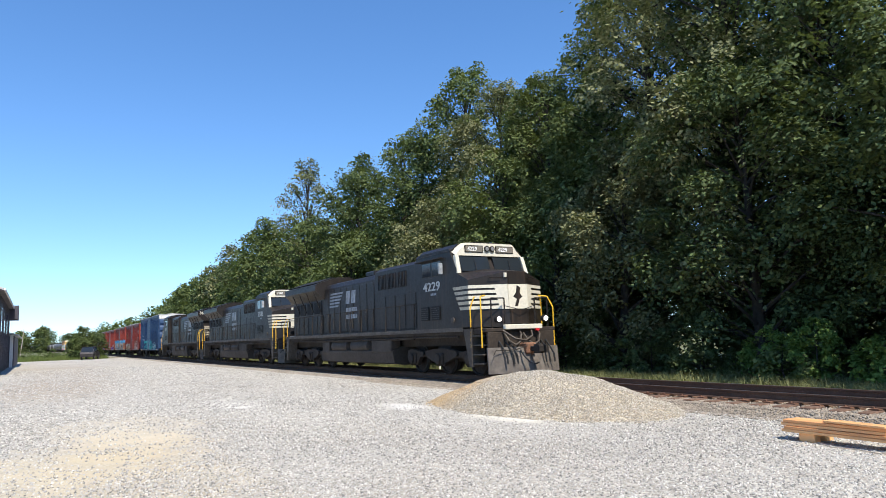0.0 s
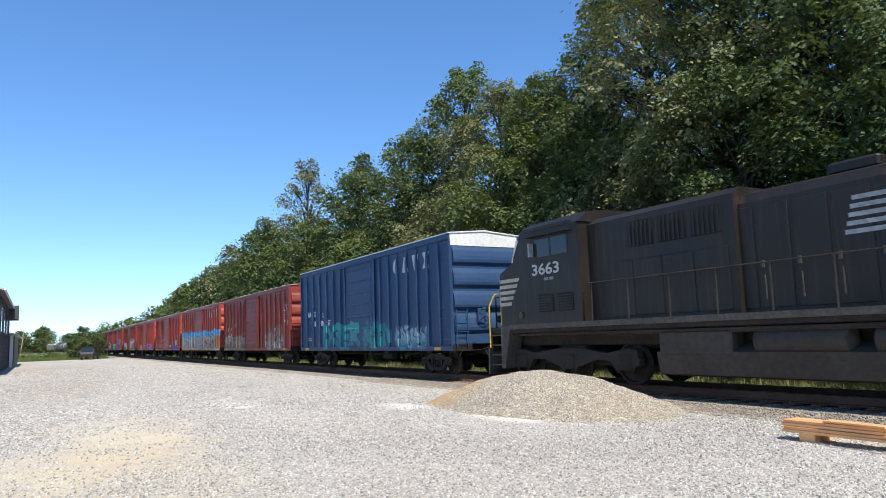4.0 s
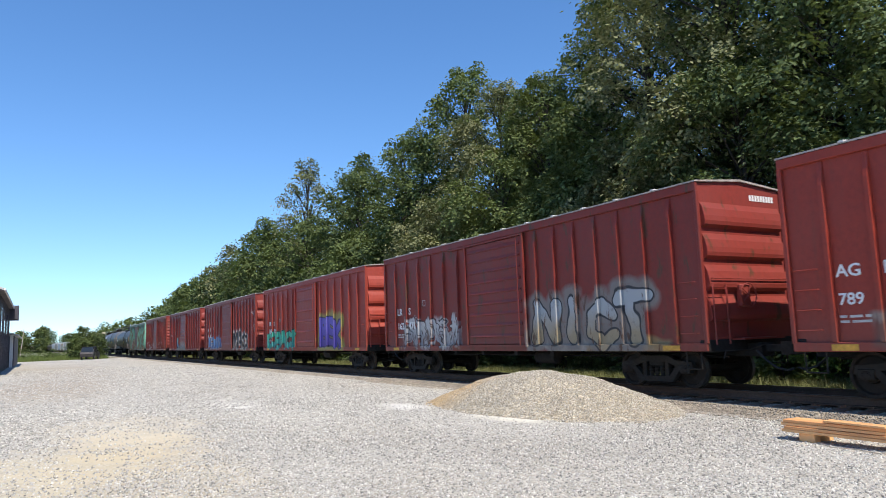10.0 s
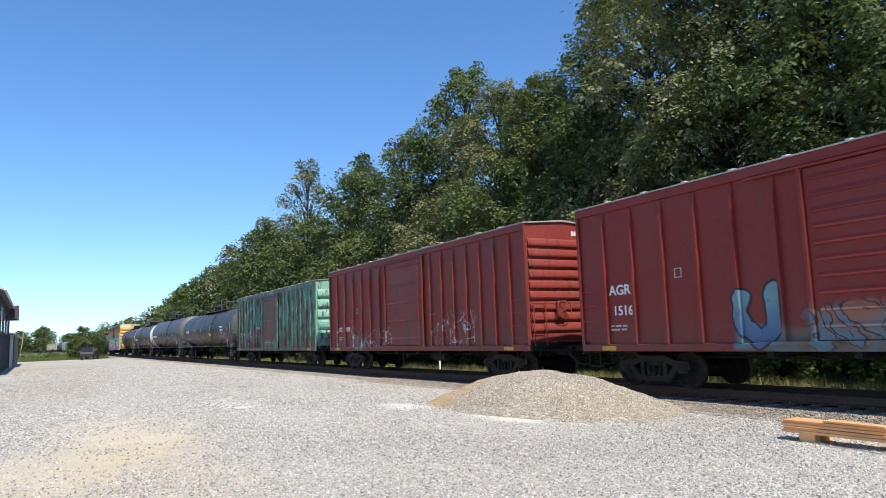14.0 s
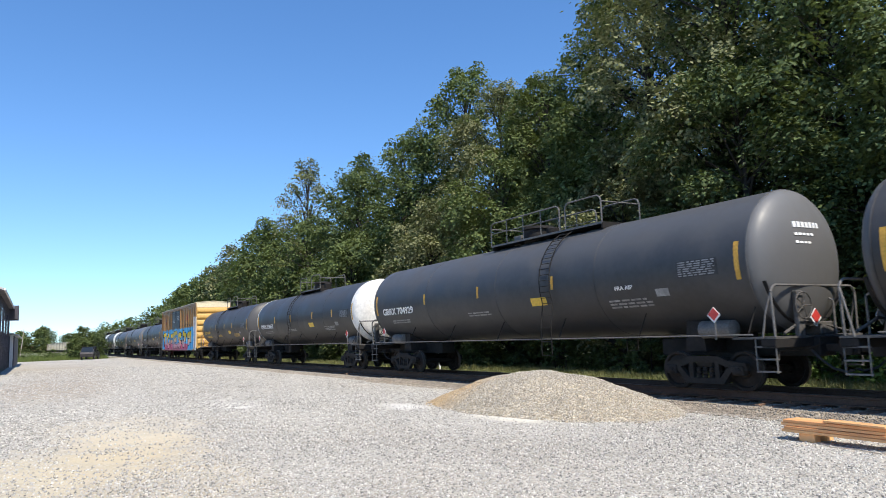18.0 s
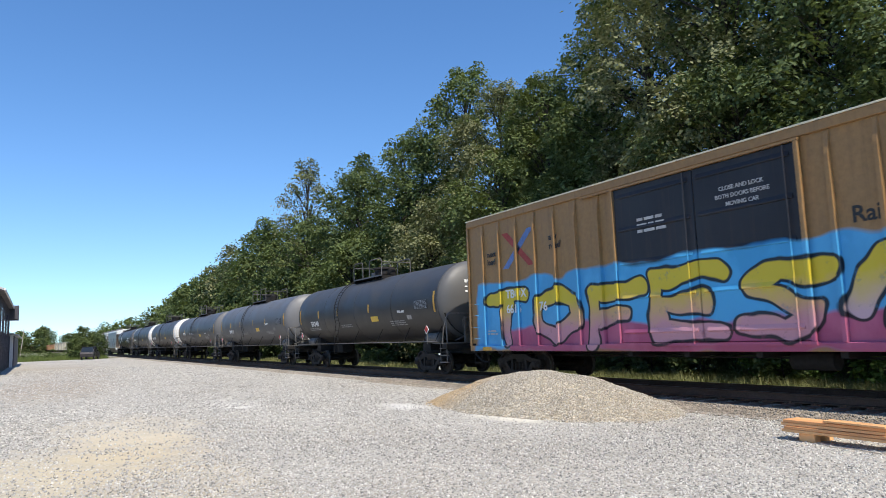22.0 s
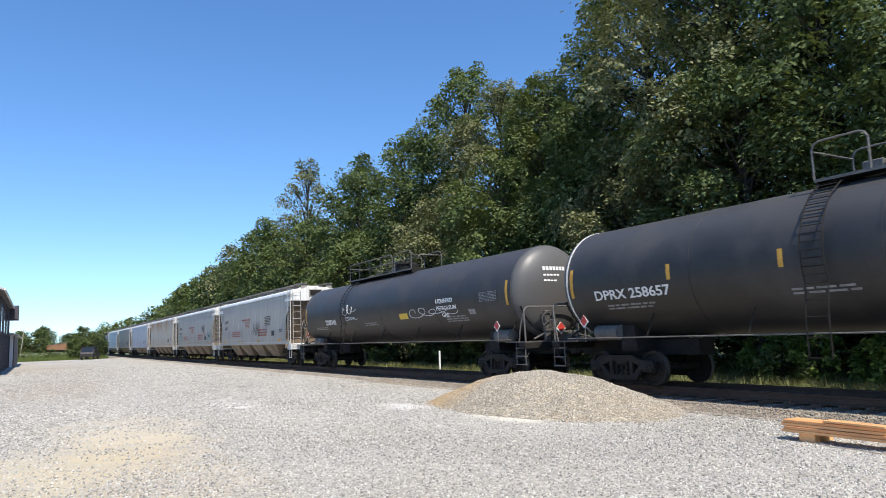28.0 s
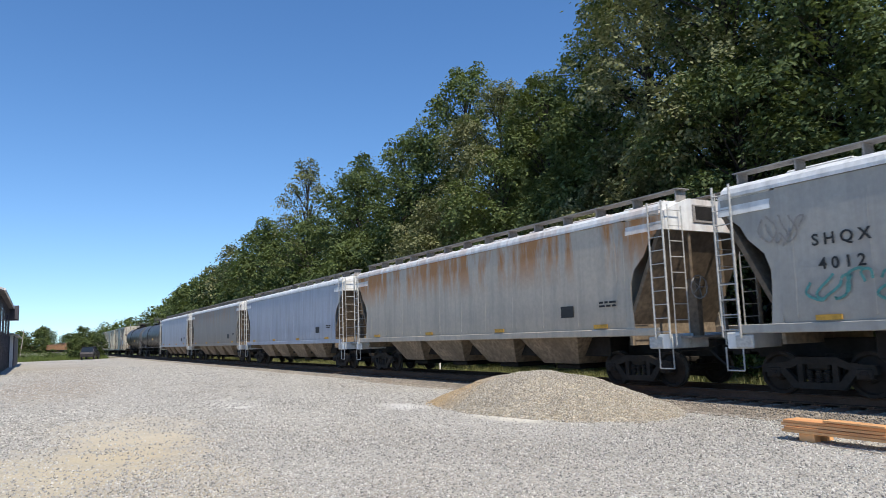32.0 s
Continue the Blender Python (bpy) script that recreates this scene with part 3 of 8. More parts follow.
dull_yellow = plain("dull_yellow_reflector", (0.60, 0.33, 0.05), 0.6, 0, 20, 0.25, 5)
black_rubber = plain("black_hose_rubber", (0.02, 0.02, 0.02), 0.6, 0, 20, 0.2)

# words on the train, made flat once
TEXTS = {}


def text_mesh(body):
    if body not in TEXTS:
        cu = bpy.data.curves.new("t", "FONT")
        cu.body, cu.size, cu.extrude, cu.offset, cu.resolution_u = body, 1.0, 0.004, 0.018, 3
        tmp = new("t", cu)
        TEXTS[body] = bpy.data.meshes.new_from_object(tmp)
        bpy.data.objects.remove(tmp)
    return TEXTS[body]


def letters(body, size, x, y, z, parent, material=None, wide=1.0, face=-1, turn=0):
    """Words on a side at y; face -1 looks at the lot, +1 away from it."""
    me = text_mesh(body).copy()
    me.transform(Matrix.Diagonal((size * wide, size, 1, 1)))
    me.materials.clear()
    m = pose(x, y, z, 90, 0, 0 if face < 0 else 180)
    if turn:
        m = pose(x, y, z, 90, 0, turn)
    return part("lettering", me, material or white_paint, parent, at=m)


def bars(parent, x, y, z, width, rows, material=None, height=0.05, gap=0.09, depth=0.003):
    s = Shape()
    rb = random.Random(int(abs(x * 100 + z * 1000)))
    for i in range(rows):
        a = x
        while a < x + width - 0.08:
            w = min(rb.uniform(0.1, 0.35), x + width - a)
            s.box(a, a + w, y - depth, y, z - i * gap - height, z - i * gap)
            a += w + 0.05
    return part("small_lettering", s, material or white_paint, parent)


def scrawl(parent, x, y, z, width, height, material, seed, thick=0.035, strokes=7):
    """Loose sprayed strokes, flat on a side at y."""
    rq, s = random.Random(seed), Shape()
    for k in range(strokes):
        cx, cz = x + width * (k + 0.5) / strokes, z + height * rq.uniform(0.35, 0.65)
        rx, rz = width / strokes * rq.uniform(0.5, 1.1), height * rq.uniform(0.3, 0.55)
        a0, turn, skew = rq.uniform(0, 6.3), rq.uniform(2.2, 5.2) * rq.choice((-1, 1)), rq.uniform(-0.5, 0.7)
        last = None
        for i in range(13):
            a = a0 + turn * i / 12
            r = 1 + 0.5 * math.sin(2.3 * a + k)
            p = (cx + rx * r * math.cos(a) + skew * rz * math.sin(a), cz + rz * math.sin(a))
            if last:
                dx, dz = p[0] - last[0], p[1] - last[1]
                n = max(1e-4, math.hypot(dx, dz))
                ox, oz = -dz / n * thick / 2, dx / n * thick / 2
                s.add([(last[0] + ox, y - 0.001 * k, last[1] + oz), (p[0] + ox, y - 0.001 * k, p[1] + oz), (p[0] - ox, y - 0.001 * k, p[1] - oz), (last[0] - ox, y - 0.001 * k, last[1] - oz)], [(0, 1, 2, 3)])
            last = p
    return tagged(part("sprayed_scrawl", s, material, parent), "loose sprayed scrawl", kind="stuff")


def wheelset_mesh(r=0.42):
    s = Shape()
    for side in (-1, 1):
        prof = [(-0.06, 0.10), (-0.06, 0.14), (-0.02, 0.16), (0.0, r - 0.09), (-0.05, r - 0.06), (-0.05, r), (0.07, r - 0.008),
                (0.075, r + 0.022), (0.095, r + 0.02), (0.10, r - 0.06), (0.05, r - 0.10), (0.05, 0.16), (0.09, 0.13)]
        s.lathe([((0.665 + a if side < 0 else 0.665 + a) * 1.0, q) for a, q in [(0.145 - b, q) for b, q in prof[::-1]]] if side > 0 else
                [(-(0.665 + 0.145 - b), q) for b, q in prof], 24, "y")
    s.lathe([(-1.0, 0.07), (-0.8, 0.085), (0.8, 0.085), (1.0, 0.07)], 10, "y")
    s.lathe([(-1.12, 0.05), (-1.10, 0.09), (-0.98, 0.095), (-0.96, 0.06)], 10, "y").lathe([(0.96, 0.06), (0.98, 0.095), (1.10, 0.09), (1.12, 0.05)], 10, "y")
    for k in range(3):
        a = 2 * math.pi * k / 3
        for y in (-1.125, 1.105):
            s.box(0.05 * math.cos(a) - 0.014, 0.05 * math.cos(a) + 0.014, y, y + 0.02, 0.05 * math.sin(a) - 0.014, 0.05 * math.sin(a) + 0.014)
    me = s.mesh("wheelset", 40)
    me.materials.append(wheel_steel)
    me.materials.append(tread_steel)
    for p in me.polygons:
        q = math.hypot(p.center.x, p.center.z)
        if r - 0.02 < q < r + 0.005 and abs(p.center.y) > 0.8:
            p.material_index = 1
    return me


WHEELSET = wheelset_mesh()
SIDEFRAME = Shape()
SIDEFRAME.prism([(-1.12, 0.44), (-1.08, 0.60), (-0.62, 0.64), (-0.40, 0.74), (0.40, 0.74), (0.62, 0.64), (1.08, 0.60), (1.12, 0.44),
                 (0.98, 0.42), (0.80, 0.50), (0.55, 0.52), (0.36, 0.60), (-0.36, 0.60), (-0.55, 0.52), (-0.80, 0.50), (-0.98, 0.42)], -0.06, 0.06)
SIDEFRAME.prism([(-0.80, 0.50), (-0.64, 0.51), (-0.40, 0.26), (0.40, 0.26), (0.64, 0.51), (0.80, 0.50), (0.50, 0.14), (-0.50, 0.14)], -0.06, 0.06)
SIDEFRAME.box(-0.40, -0.29, -0.05, 0.05, 0.24, 0.62).box(0.29, 0.40, -0.05, 0.05, 0.24, 0.62)
SIDEFRAME.box(-1.04, -0.74, -0.09, 0.07, 0.34, 0.54, 0.02).box(0.74, 1.04, -0.09, 0.07, 0.34, 0.54, 0.02)
SIDEFRAME = SIDEFRAME.mesh("sideframe")
SPRING = Shape()
SPRING.lathe([(0.26 + k * 0.017, 0.062 if k % 2 else 0.046) for k in range(15)], 10, "z")
SPRING = SPRING.mesh("spring")
BOLSTER = Shape().box(-0.22, 0.22, -1.02, 1.02, 0.50, 0.66, 0.03).box(-0.28, 0.28, -0.3, 0.3, 0.66, 0.80, 0.03).box(-0.03, 0.03, -0.7, 0.7, 0.30, 0.36).mesh("bolster")
SHOE = Shape().box(-0.05, 0.05, -0.06, 0.06, 0.3, 0.58, 0.015).mesh("brake_shoe")
AXLES = []


def truck(car, x, tone=None):
    b = part("truck", BOLSTER, frame_steel, car, at=pose(x, 0, 0))
    for side in (-1, 1):
        part("sideframe", SIDEFRAME, frame_steel, b, at=pose(0, side * 1.0, 0))
        for dx in (-0.17, 0.0, 0.17):
            part("spring", SPRING, frame_steel, b, at=pose(dx, side * 1.0, 0))
        for dx in (-0.38, 0.38):
            part("brake_shoe", SHOE, grime, b, at=pose(dx, side * 0.74, 0))
    for dx in (-0.89, 0.89):
        AXLES.append(part("wheelset", WHEELSET, wheel_steel, b, at=pose(dx, 0, 0.42)))
    return b


COUPLER = Shape().box(-0.75, 0.0, -0.07, 0.07, 0.80, 0.96, 0.02)
COUPLER.prism([(-0.05, 0.74), (0.18, 0.74), (0.22, 0.80), (0.22, 0.96), (0.18, 1.02), (-0.05, 1.02)], -0.16, 0.02)
COUPLER.prism([(0.02, 0.75), (0.30, 0.75), (0.30, 1.01), (0.02, 1.01)], 0.05, 0.13).box(-0.05, 0.08, 0.0, 0.12, 0.76, 1.0, 0.02)
COUPLER = COUPLER.mesh("coupler")
HOSE = Shape().pipe([(-0.3, -0.35, 0.85), (-0.1, -0.36, 0.66), (0.1, -0.30, 0.48), (0.3, -0.22, 0.42), (0.45, -0.2, 0.46)], 0.025, 6).mesh("air_hose", 50)
CUTLEVER = Shape().pipe([(-0.02, -0.2, 0.98), (-0.25, -0.5, 0.86), (-0.28, -1.25, 0.86), (-0.24, -1.38, 0.70)], 0.014, 5).mesh("uncoupling_lever")


def couplers(car, half, lever=None):
    """half: from the car's middle to the coupling line."""
    for d in (1, -1):
        turn = 0 if d > 0 else 180
        part("coupler", COUPLER, frame_steel, car, at=pose(d * (half - 0.14), 0, 0, 0, 0, turn))
        part("air_hose", HOSE, black_rubber, car, at=pose(d * (half - 0.35), 0, 0, 0, 0, turn))
        part("uncoupling_lever", CUTLEVER, lever or frame_steel, car, at=pose(d * (half - 0.45), 0, 0, 0, 0, turn))


GLYPHS = {   # strokes of sprayed capitals, corners in a unit box
    "A": ["0 0 .5 1 1 0", ".25 .4 .75 .4"], "B": ["0 0 0 1 .7 1 .85 .75 .6 .52 0 .52", ".6 .52 1 .3 .8 0 0 0"], "C": ["1 .8 .6 1 .1 .75 .1 .25 .6 0 1 .2"],
    "D": ["0 0 0 1 .55 .95 1 .5 .55 .05 0 0"], "E": ["1 1 0 1 0 0 1 0", "0 .5 .8 .5"], "F": ["1 1 .05 1 .05 0", ".05 .5 .8 .5"], "G": ["1 .85 .5 1 .05 .7 .05 .25 .5 0 1 .2 1 .5 .6 .5"],
    "H": ["0 0 0 1", "1 0 1 1", "0 .5 1 .5"], "I": [".5 0 .5 1"], "K": ["0 0 0 1", "1 1 .05 .5 1 0"], "L": ["0 1 0 0 1 0"], "M": ["0 0 .1 1 .5 .35 .9 1 1 0"], "N": ["0 0 0 1 1 0 1 1"],
    "O": [".5 1 .05 .7 .05 .3 .5 0 .95 .3 .95 .7 .5 1"], "P": ["0 0 0 1 .8 .95 .9 .65 .6 .45 0 .45"], "R": ["0 0 0 1 .8 .95 .85 .65 .05 .5 1 0"], "S": ["1 .85 .5 1 .1 .75 .9 .3 .5 0 0 .15"],
    "<": ["0 .25 .35 .95 1 .8 .55 .35 .4 .05"], ">": ["0 .75 .9 .85 1 .5 .25 .2"], "T": ["0 1 1 1", ".5 1 .5 0"], "U": ["0 1 0 .25 .5 0 1 .25 1 1"],
    "1": [".5 .3 .5 .9", ".2 .15 .8 .15", ".3 .3 .8 .3"], "2": [".3 .1 .7 .1", ".5 .6 .2 .35 .5 .15 .85 .35 .5 .6"], "3": [".2 .1 .8 .1", ".25 .45 .75 .45", ".2 .3 .8 .3"],
    "4": ["1 .55 .5 .7 .2 .4 .5 .15 .9 .3"], "5": [".3 .15 .75 .15", ".35 .3 .3 1", ".6 .35 .75 .95"]}


def sprayed_word(nt, flat, word, x0, x1, z0, z1, fat):
    """Distance (in letter heights) from the strokes of a sprayed word on the side, negative inside."""
    tall, step = z1 - z0, (x1 - x0) / len(word)
    bend = N(nt, "ShaderNodeTexNoise", Scale=1.6 / tall, Detail=1.5)
    nt.links.new(flat, bend.inputs["Vector"])

    def vec(op, a, b):
        n = nt.nodes.new("ShaderNodeVectorMath")
        n.operation = op
        for socket, v in zip(n.inputs, (a, b)):
            if isinstance(v, bpy.types.NodeSocket):
                nt.links.new(v, socket)
            else:
                socket.default_value = v
        return n

    sway = vec("MULTIPLY", vec("SUBTRACT", bend.outputs["Color"], (0.5, 0.5, 0.5)).outputs[0], (0.42 * tall, 0.34 * tall, 0)).outputs[0]
    p, best = vec("ADD", flat, sway).outputs[0], None
    for k, ch in enumerate(word):
        ax, aw = x0 + step * (k + 0.5 * fat), step * (1 - fat * 0.95)
        lift = 0.06 * math.sin(k * 2.3)
        for stroke in GLYPHS.get(ch, ()):
            q = [float(v) for v in stroke.split()]
            pts = [(ax + u * aw, z0 + tall * (0.5 * fat + v * (1 - fat) + lift)) for u, v in zip(q[::2], q[1::2])]
            for (ua, va), (ub, vb) in zip(pts, pts[1:]):
                rel = vec("SUBTRACT", p, (ua, va, 0)).outputs[0]
                du, dv = ub - ua, vb - va
                ll = du * du + dv * dv
                t = mathn(nt, "ADD", vec("DOT_PRODUCT", rel, (du / ll, dv / ll, 0)).outputs["Value"], 0.0, clamp=True)
                away = vec("SUBTRACT", rel, vec("SCALE", (du, dv, 0), (0, 0, 0)).outputs[0])
                scale = away.inputs[1].links[0].from_node
                nt.links.new(t, scale.inputs["Scale"])
                dist = vec("LENGTH", away.outputs[0], (0, 0, 0)).outputs["Value"]
                best = dist if best is None else mathn(nt, "MINIMUM", best, dist)
    return mathn(nt, "SUBTRACT", mathn(nt, "DIVIDE", best, tall), fat / 2)


CARS = []   # (car, place of its middle along the track at the start)


def car_paint(name, car, base, regions=(), dirt=0.35, rust=0.0, rough=0.55, streak=0.25, fade=0.02):
    """Sheet-metal paint in the car's own space: fading, dirt, rust streaks, and sprayed paint.
    regions: (kind, x0, x1, z0, z1, fill, second, outline, scale)."""
    m, nt, _, links, bsdf = nodes_of(name)
    co = coords(nt, car)
    xyz = nt.nodes.new("ShaderNodeSeparateXYZ")
    links.new(co, xyz.inputs[0])
    X, Z = xyz.outputs[0], xyz.outputs[2]
    fine = noise_at(nt, co, 9, 6)
    broad = noise_at(nt, stretch(nt, co, 0.5, 0.5, 0.35), 1.6, 5)
    down = noise_at(nt, stretch(nt, co, 5.5, 5.5, 0.35), 1.2, 4)
    c = mixer(nt, ramp(nt, fine, 0.3, 0.7), tuple(v * 0.86 for v in base), tuple(min(1, v * 1.12) for v in base))
    c = mixer(nt, ramp(nt, broad, 0.42, 0.72, 0, 0.55), c, tuple(min(1, v * 0.85 + fade) for v in base))
    c = mixer(nt, ramp(nt, down, 0.52, 0.75, 0, streak), c, (0.09, 0.05, 0.035))
    wob = grainy = noise_at(nt, co, 2.2, 4)
    flat = nt.nodes.new("ShaderNodeCombineXYZ")
    links.new(X, flat.inputs[0])
    links.new(Z, flat.inputs[1])

    def edge(v, a, b, soft, amount):
        vv = mathn(nt, "ADD", v, mathn(nt, "MULTIPLY", mathn(nt, "SUBTRACT", wob, 0.5), amount))
        return mathn(nt, "MULTIPLY", ramp(nt, vv, a - soft, a + soft), ramp(nt, vv, b + soft, b - soft))

    for kind, x0, x1, z0, z1, fill, second, outline, scale in regions:
        warp = 0.9 if kind in ("letters", "band") else 0.35
        if kind == "band":
            wob = noise_at(nt, co, 0.9, 1.5)
        mask = mathn(nt, "MULTIPLY", edge(X, x0, x1, 0.06, warp), edge(Z, z0, z1, 0.05, warp * 0.7))
        if kind == "band":
            wob = grainy
            c = mixer(nt, mathn(nt, "MULTIPLY", mask, 0.95), c, mixer(nt, ramp(nt, broad, 0.45, 0.55), fill, second))
            continue
        if kind == "word":
            word, fat, halo = scale
            d = sprayed_word(nt, flat.outputs[0], word, x0, x1, z0, z1, fat)
            worn = ramp(nt, noise_at(nt, co, 3.5, 6, 0.7), 0.28, 0.42, 0.5, 0.96)
            shade = mixer(nt, ramp(nt, mathn(nt, "ADD", Z, mathn(nt, "MULTIPLY", wob, 0.6)), z0 + 0.3 + 0.25 * (z1 - z0), z0 + 0.3 + 0.75 * (z1 - z0)), second, fill)
            if halo:
                c = mixer(nt, mathn(nt, "MULTIPLY", ramp(nt, mathn(nt, "ADD", d, mathn(nt, "MULTIPLY", wob, 0.2)), 0.36, 0.22), worn), c, halo)
            c = mixer(nt, mathn(nt, "MULTIPLY", ramp(nt, d, 0.052, 0.034), worn), c, outline)
            c = mixer(nt, mathn(nt, "MULTIPLY", ramp(nt, d, 0.01, -0.01), worn), c, shade)
            continue
        if kind == "letters":
            # crowded fat strokes and loops, bent out of true, in two layers with a dark edge
            bend = N(nt, "ShaderNodeTexNoise", Scale=1.15, Detail=2.0)
            links.new(stretch(nt, flat.outputs[0], 1.0, 1.3, 1), bend.inputs["Vector"])
            bx = nt.nodes.new("ShaderNodeSeparateColor")
            links.new(bend.outputs["Color"], bx.inputs[0])
            tall = z1 - z0
            WX = mathn(nt, "ADD", X, mathn(nt, "MULTIPLY", mathn(nt, "SUBTRACT", bx.outputs[0], 0.5), 1.5 * tall))
            WZ = mathn(nt, "ADD", Z, mathn(nt, "MULTIPLY", mathn(nt, "SUBTRACT", bx.outputs[1], 0.5), 1.1 * tall))

            def strokes(wide, slant, phase, thick):
                sx = mathn(nt, "ADD", mathn(nt, "DIVIDE", mathn(nt, "ADD", WX, mathn(nt, "MULTIPLY", WZ, slant)), wide), phase)
                u = mathn(nt, "SUBTRACT", mathn(nt, "FRACT", sx), 0.5)
                v = mathn(nt, "DIVIDE", mathn(nt, "SUBTRACT", WZ, (z0 + z1) / 2), tall)
                wn_ = nt.nodes.new("ShaderNodeTexWhiteNoise")
                wn_.noise_dimensions = "1D"
                links.new(mathn(nt, "ADD", mathn(nt, "FLOOR", sx), x0 * 7.3 + phase), wn_.inputs["W"])
                three = nt.nodes.new("ShaderNodeSeparateColor")
                links.new(wn_.outputs["Color"], three.inputs[0])
                r1, r2, r3 = three.outputs[0], three.outputs[1], three.outputs[2]
                off = mathn(nt, "MULTIPLY", mathn(nt, "SUBTRACT", r1, 0.5), 0.55)
                vo = mathn(nt, "ADD", v, off)
                away = mathn(nt, "SQRT", mathn(nt, "ADD", mathn(nt, "MULTIPLY", u, u), mathn(nt, "MULTIPLY", vo, vo)))
                ring = mathn(nt, "SUBTRACT", mathn(nt, "ABSOLUTE", mathn(nt, "SUBTRACT", away, 0.26)), thick)
                tilt = mathn(nt, "MULTIPLY", mathn(nt, "SUBTRACT", r3, 0.5), 1.6)
                across = mathn(nt, "ADD", mathn(nt, "ADD", u, mathn(nt, "MULTIPLY", mathn(nt, "SUBTRACT", r2, 0.5), 0.6)), mathn(nt, "MULTIPLY", v, tilt))
                post = mathn(nt, "MAXIMUM", mathn(nt, "SUBTRACT", mathn(nt, "ABSOLUTE", across), thick), mathn(nt, "SUBTRACT", mathn(nt, "ABSOLUTE", v), 0.46))
                return mathn(nt, "MINIMUM", ring, post), v

            wide = 0.62 * tall / max(0.6, min(1.4, scale / 1.4))
            inside = mathn(nt, "MULTIPLY", edge(X, x0, x1, 0.12, 0.6), edge(Z, z0, z1, 0.10, 0.5))
            d, v = strokes(wide * 0.8, -0.35, 0.37, 0.13)
            c2 = mixer(nt, ramp(nt, d, 0.10, 0.05), c, mixer(nt, 0.45, second, outline))
            c2 = mixer(nt, ramp(nt, d, 0.02, -0.02), c2, mixer(nt, ramp(nt, broad, 0.42, 0.6), second, fill))
            d, v = strokes(wide, 0.25, 0.0, 0.145)
            shade = mixer(nt, ramp(nt, mathn(nt, "ADD", v, mathn(nt, "MULTIPLY", wob, 0.7)), 0.1, 0.6), fill, second)
            c2 = mixer(nt, ramp(nt, d, 0.085, 0.045), c2, outline)
            c2 = mixer(nt, ramp(nt, d, 0.015, -0.015), c2, shade)
            worn = ramp(nt, noise_at(nt, co, 3.5, 6, 0.7), 0.30, 0.45, 0.35, 0.92)
            c = mixer(nt, mathn(nt, "MULTIPLY", inside, worn), c, c2)
        elif kind == "tag":
            v = N(nt, "ShaderNodeTexVoronoi", Scale=scale)
            v.feature = "DISTANCE_TO_EDGE"
            k = N(nt, "ShaderNodeTexVoronoi", Scale=scale)
            mixed = nt.nodes.new("ShaderNodeVectorMath")
            links.new(stretch(nt, flat.outputs[0], 1.0, 0.6, 1), mixed.inputs[0])
            swirl = N(nt, "ShaderNodeTexNoise", Scale=2.0, Detail=2.0)
            links.new(flat.outputs[0], swirl.inputs["Vector"])
            links.new(swirl.outputs["Color"], mixed.inputs[1])
            for q in (v, k):
                links.new(mixed.outputs[0], q.inputs["Vector"])
            sep = nt.nodes.new("ShaderNodeSeparateColor")
            links.new(k.outputs["Color"], sep.inputs[0])
            lines = mathn(nt, "MULTIPLY", ramp(nt, v.outputs["Distance"], 0.045, 0.022), ramp(nt, sep.outputs[1], 0.35, 0.4))
            c = mixer(nt, mathn(nt, "MULTIPLY", mathn(nt, "MULTIPLY", mask, lines), 0.85), c, fill)
    low = ramp(nt, mathn(nt, "ADD", Z, mathn(nt, "MULTIPLY", wob, 0.8)), 2.3, 1.2, 0, dirt)
    c = mixer(nt, mathn(nt, "MULTIPLY", low, ramp(nt, fine, 0.3, 0.7, 0.4, 1)), c, (0.11, 0.085, 0.065))
    if rust:
        spots = noise_at(nt, stretch(nt, co, 2.2, 2.2, 0.6), 1.7, 7, 0.65)
        c = mixer(nt, ramp(nt, spots, 0.60 - 0.2 * rust, 0.66 - 0.15 * rust, 0, 0.9), c, mixer(nt, fine, (0.06, 0.03, 0.02), (0.14, 0.06, 0.032)))
    links.new(c, bsdf.inputs["Base Color"])
    links.new(ramp(nt, fine, 0.3, 0.7, rough - 0.14, rough + 0.04), bsdf.inputs["Roughness"])
    bsdf.inputs["Specular IOR Level"].default_value = 0.3
    bump(nt, bsdf, mathn(nt, "ADD", mathn(nt, "MULTIPLY", broad, 0.7), mathn(nt, "MULTIPLY", fine, 0.12)), 0.25, 0.05)
    return m


RUNG = Shape().pipe([(-0.22, 0.0, 0), (-0.22, -0.07, 0), (0.22, -0.07, 0), (0.22, 0.0, 0)], 0.011, 5).mesh("grab_iron")


def side_ladder(car, x, y, face, material, z0=1.25, step=0.37, count=4):
    for k in range(count):
        part("grab_iron", RUNG, material, car, at=pose(x, y, z0 + k * step, 0, 0, 0 if face < 0 else 180))


def stirrup(car, x, y, material):
    part("sill_step", Shape().pipe([(x - 0.2, y, 0.95), (x - 0.2, y, 0.48), (x + 0.2, y, 0.48), (x + 0.2, y, 0.95)], 0.016, 5), material, car)


HANDWHEEL = Shape()
for k in range(12):
    a, b = 2 * math.pi * k / 12, 2 * math.pi * (k + 1) / 12
    HANDWHEEL.rod((0, 0.27 * math.cos(a), 0.27 * math.sin(a)), (0, 0.27 * math.cos(b), 0.27 * math.sin(b)), 0.016, 5)
for k in range(5):
    a = 2 * math.pi * k / 5
    HANDWHEEL.rod((0, 0, 0), (0, 0.27 * math.cos(a), 0.27 * math.sin(a)), 0.012, 5)
HANDWHEEL = HANDWHEEL.mesh("brake_wheel")


faded_block = plain("faded_white_block", (0.52, 0.49, 0.46), 0.65, 0, 12, 0.25, 3)


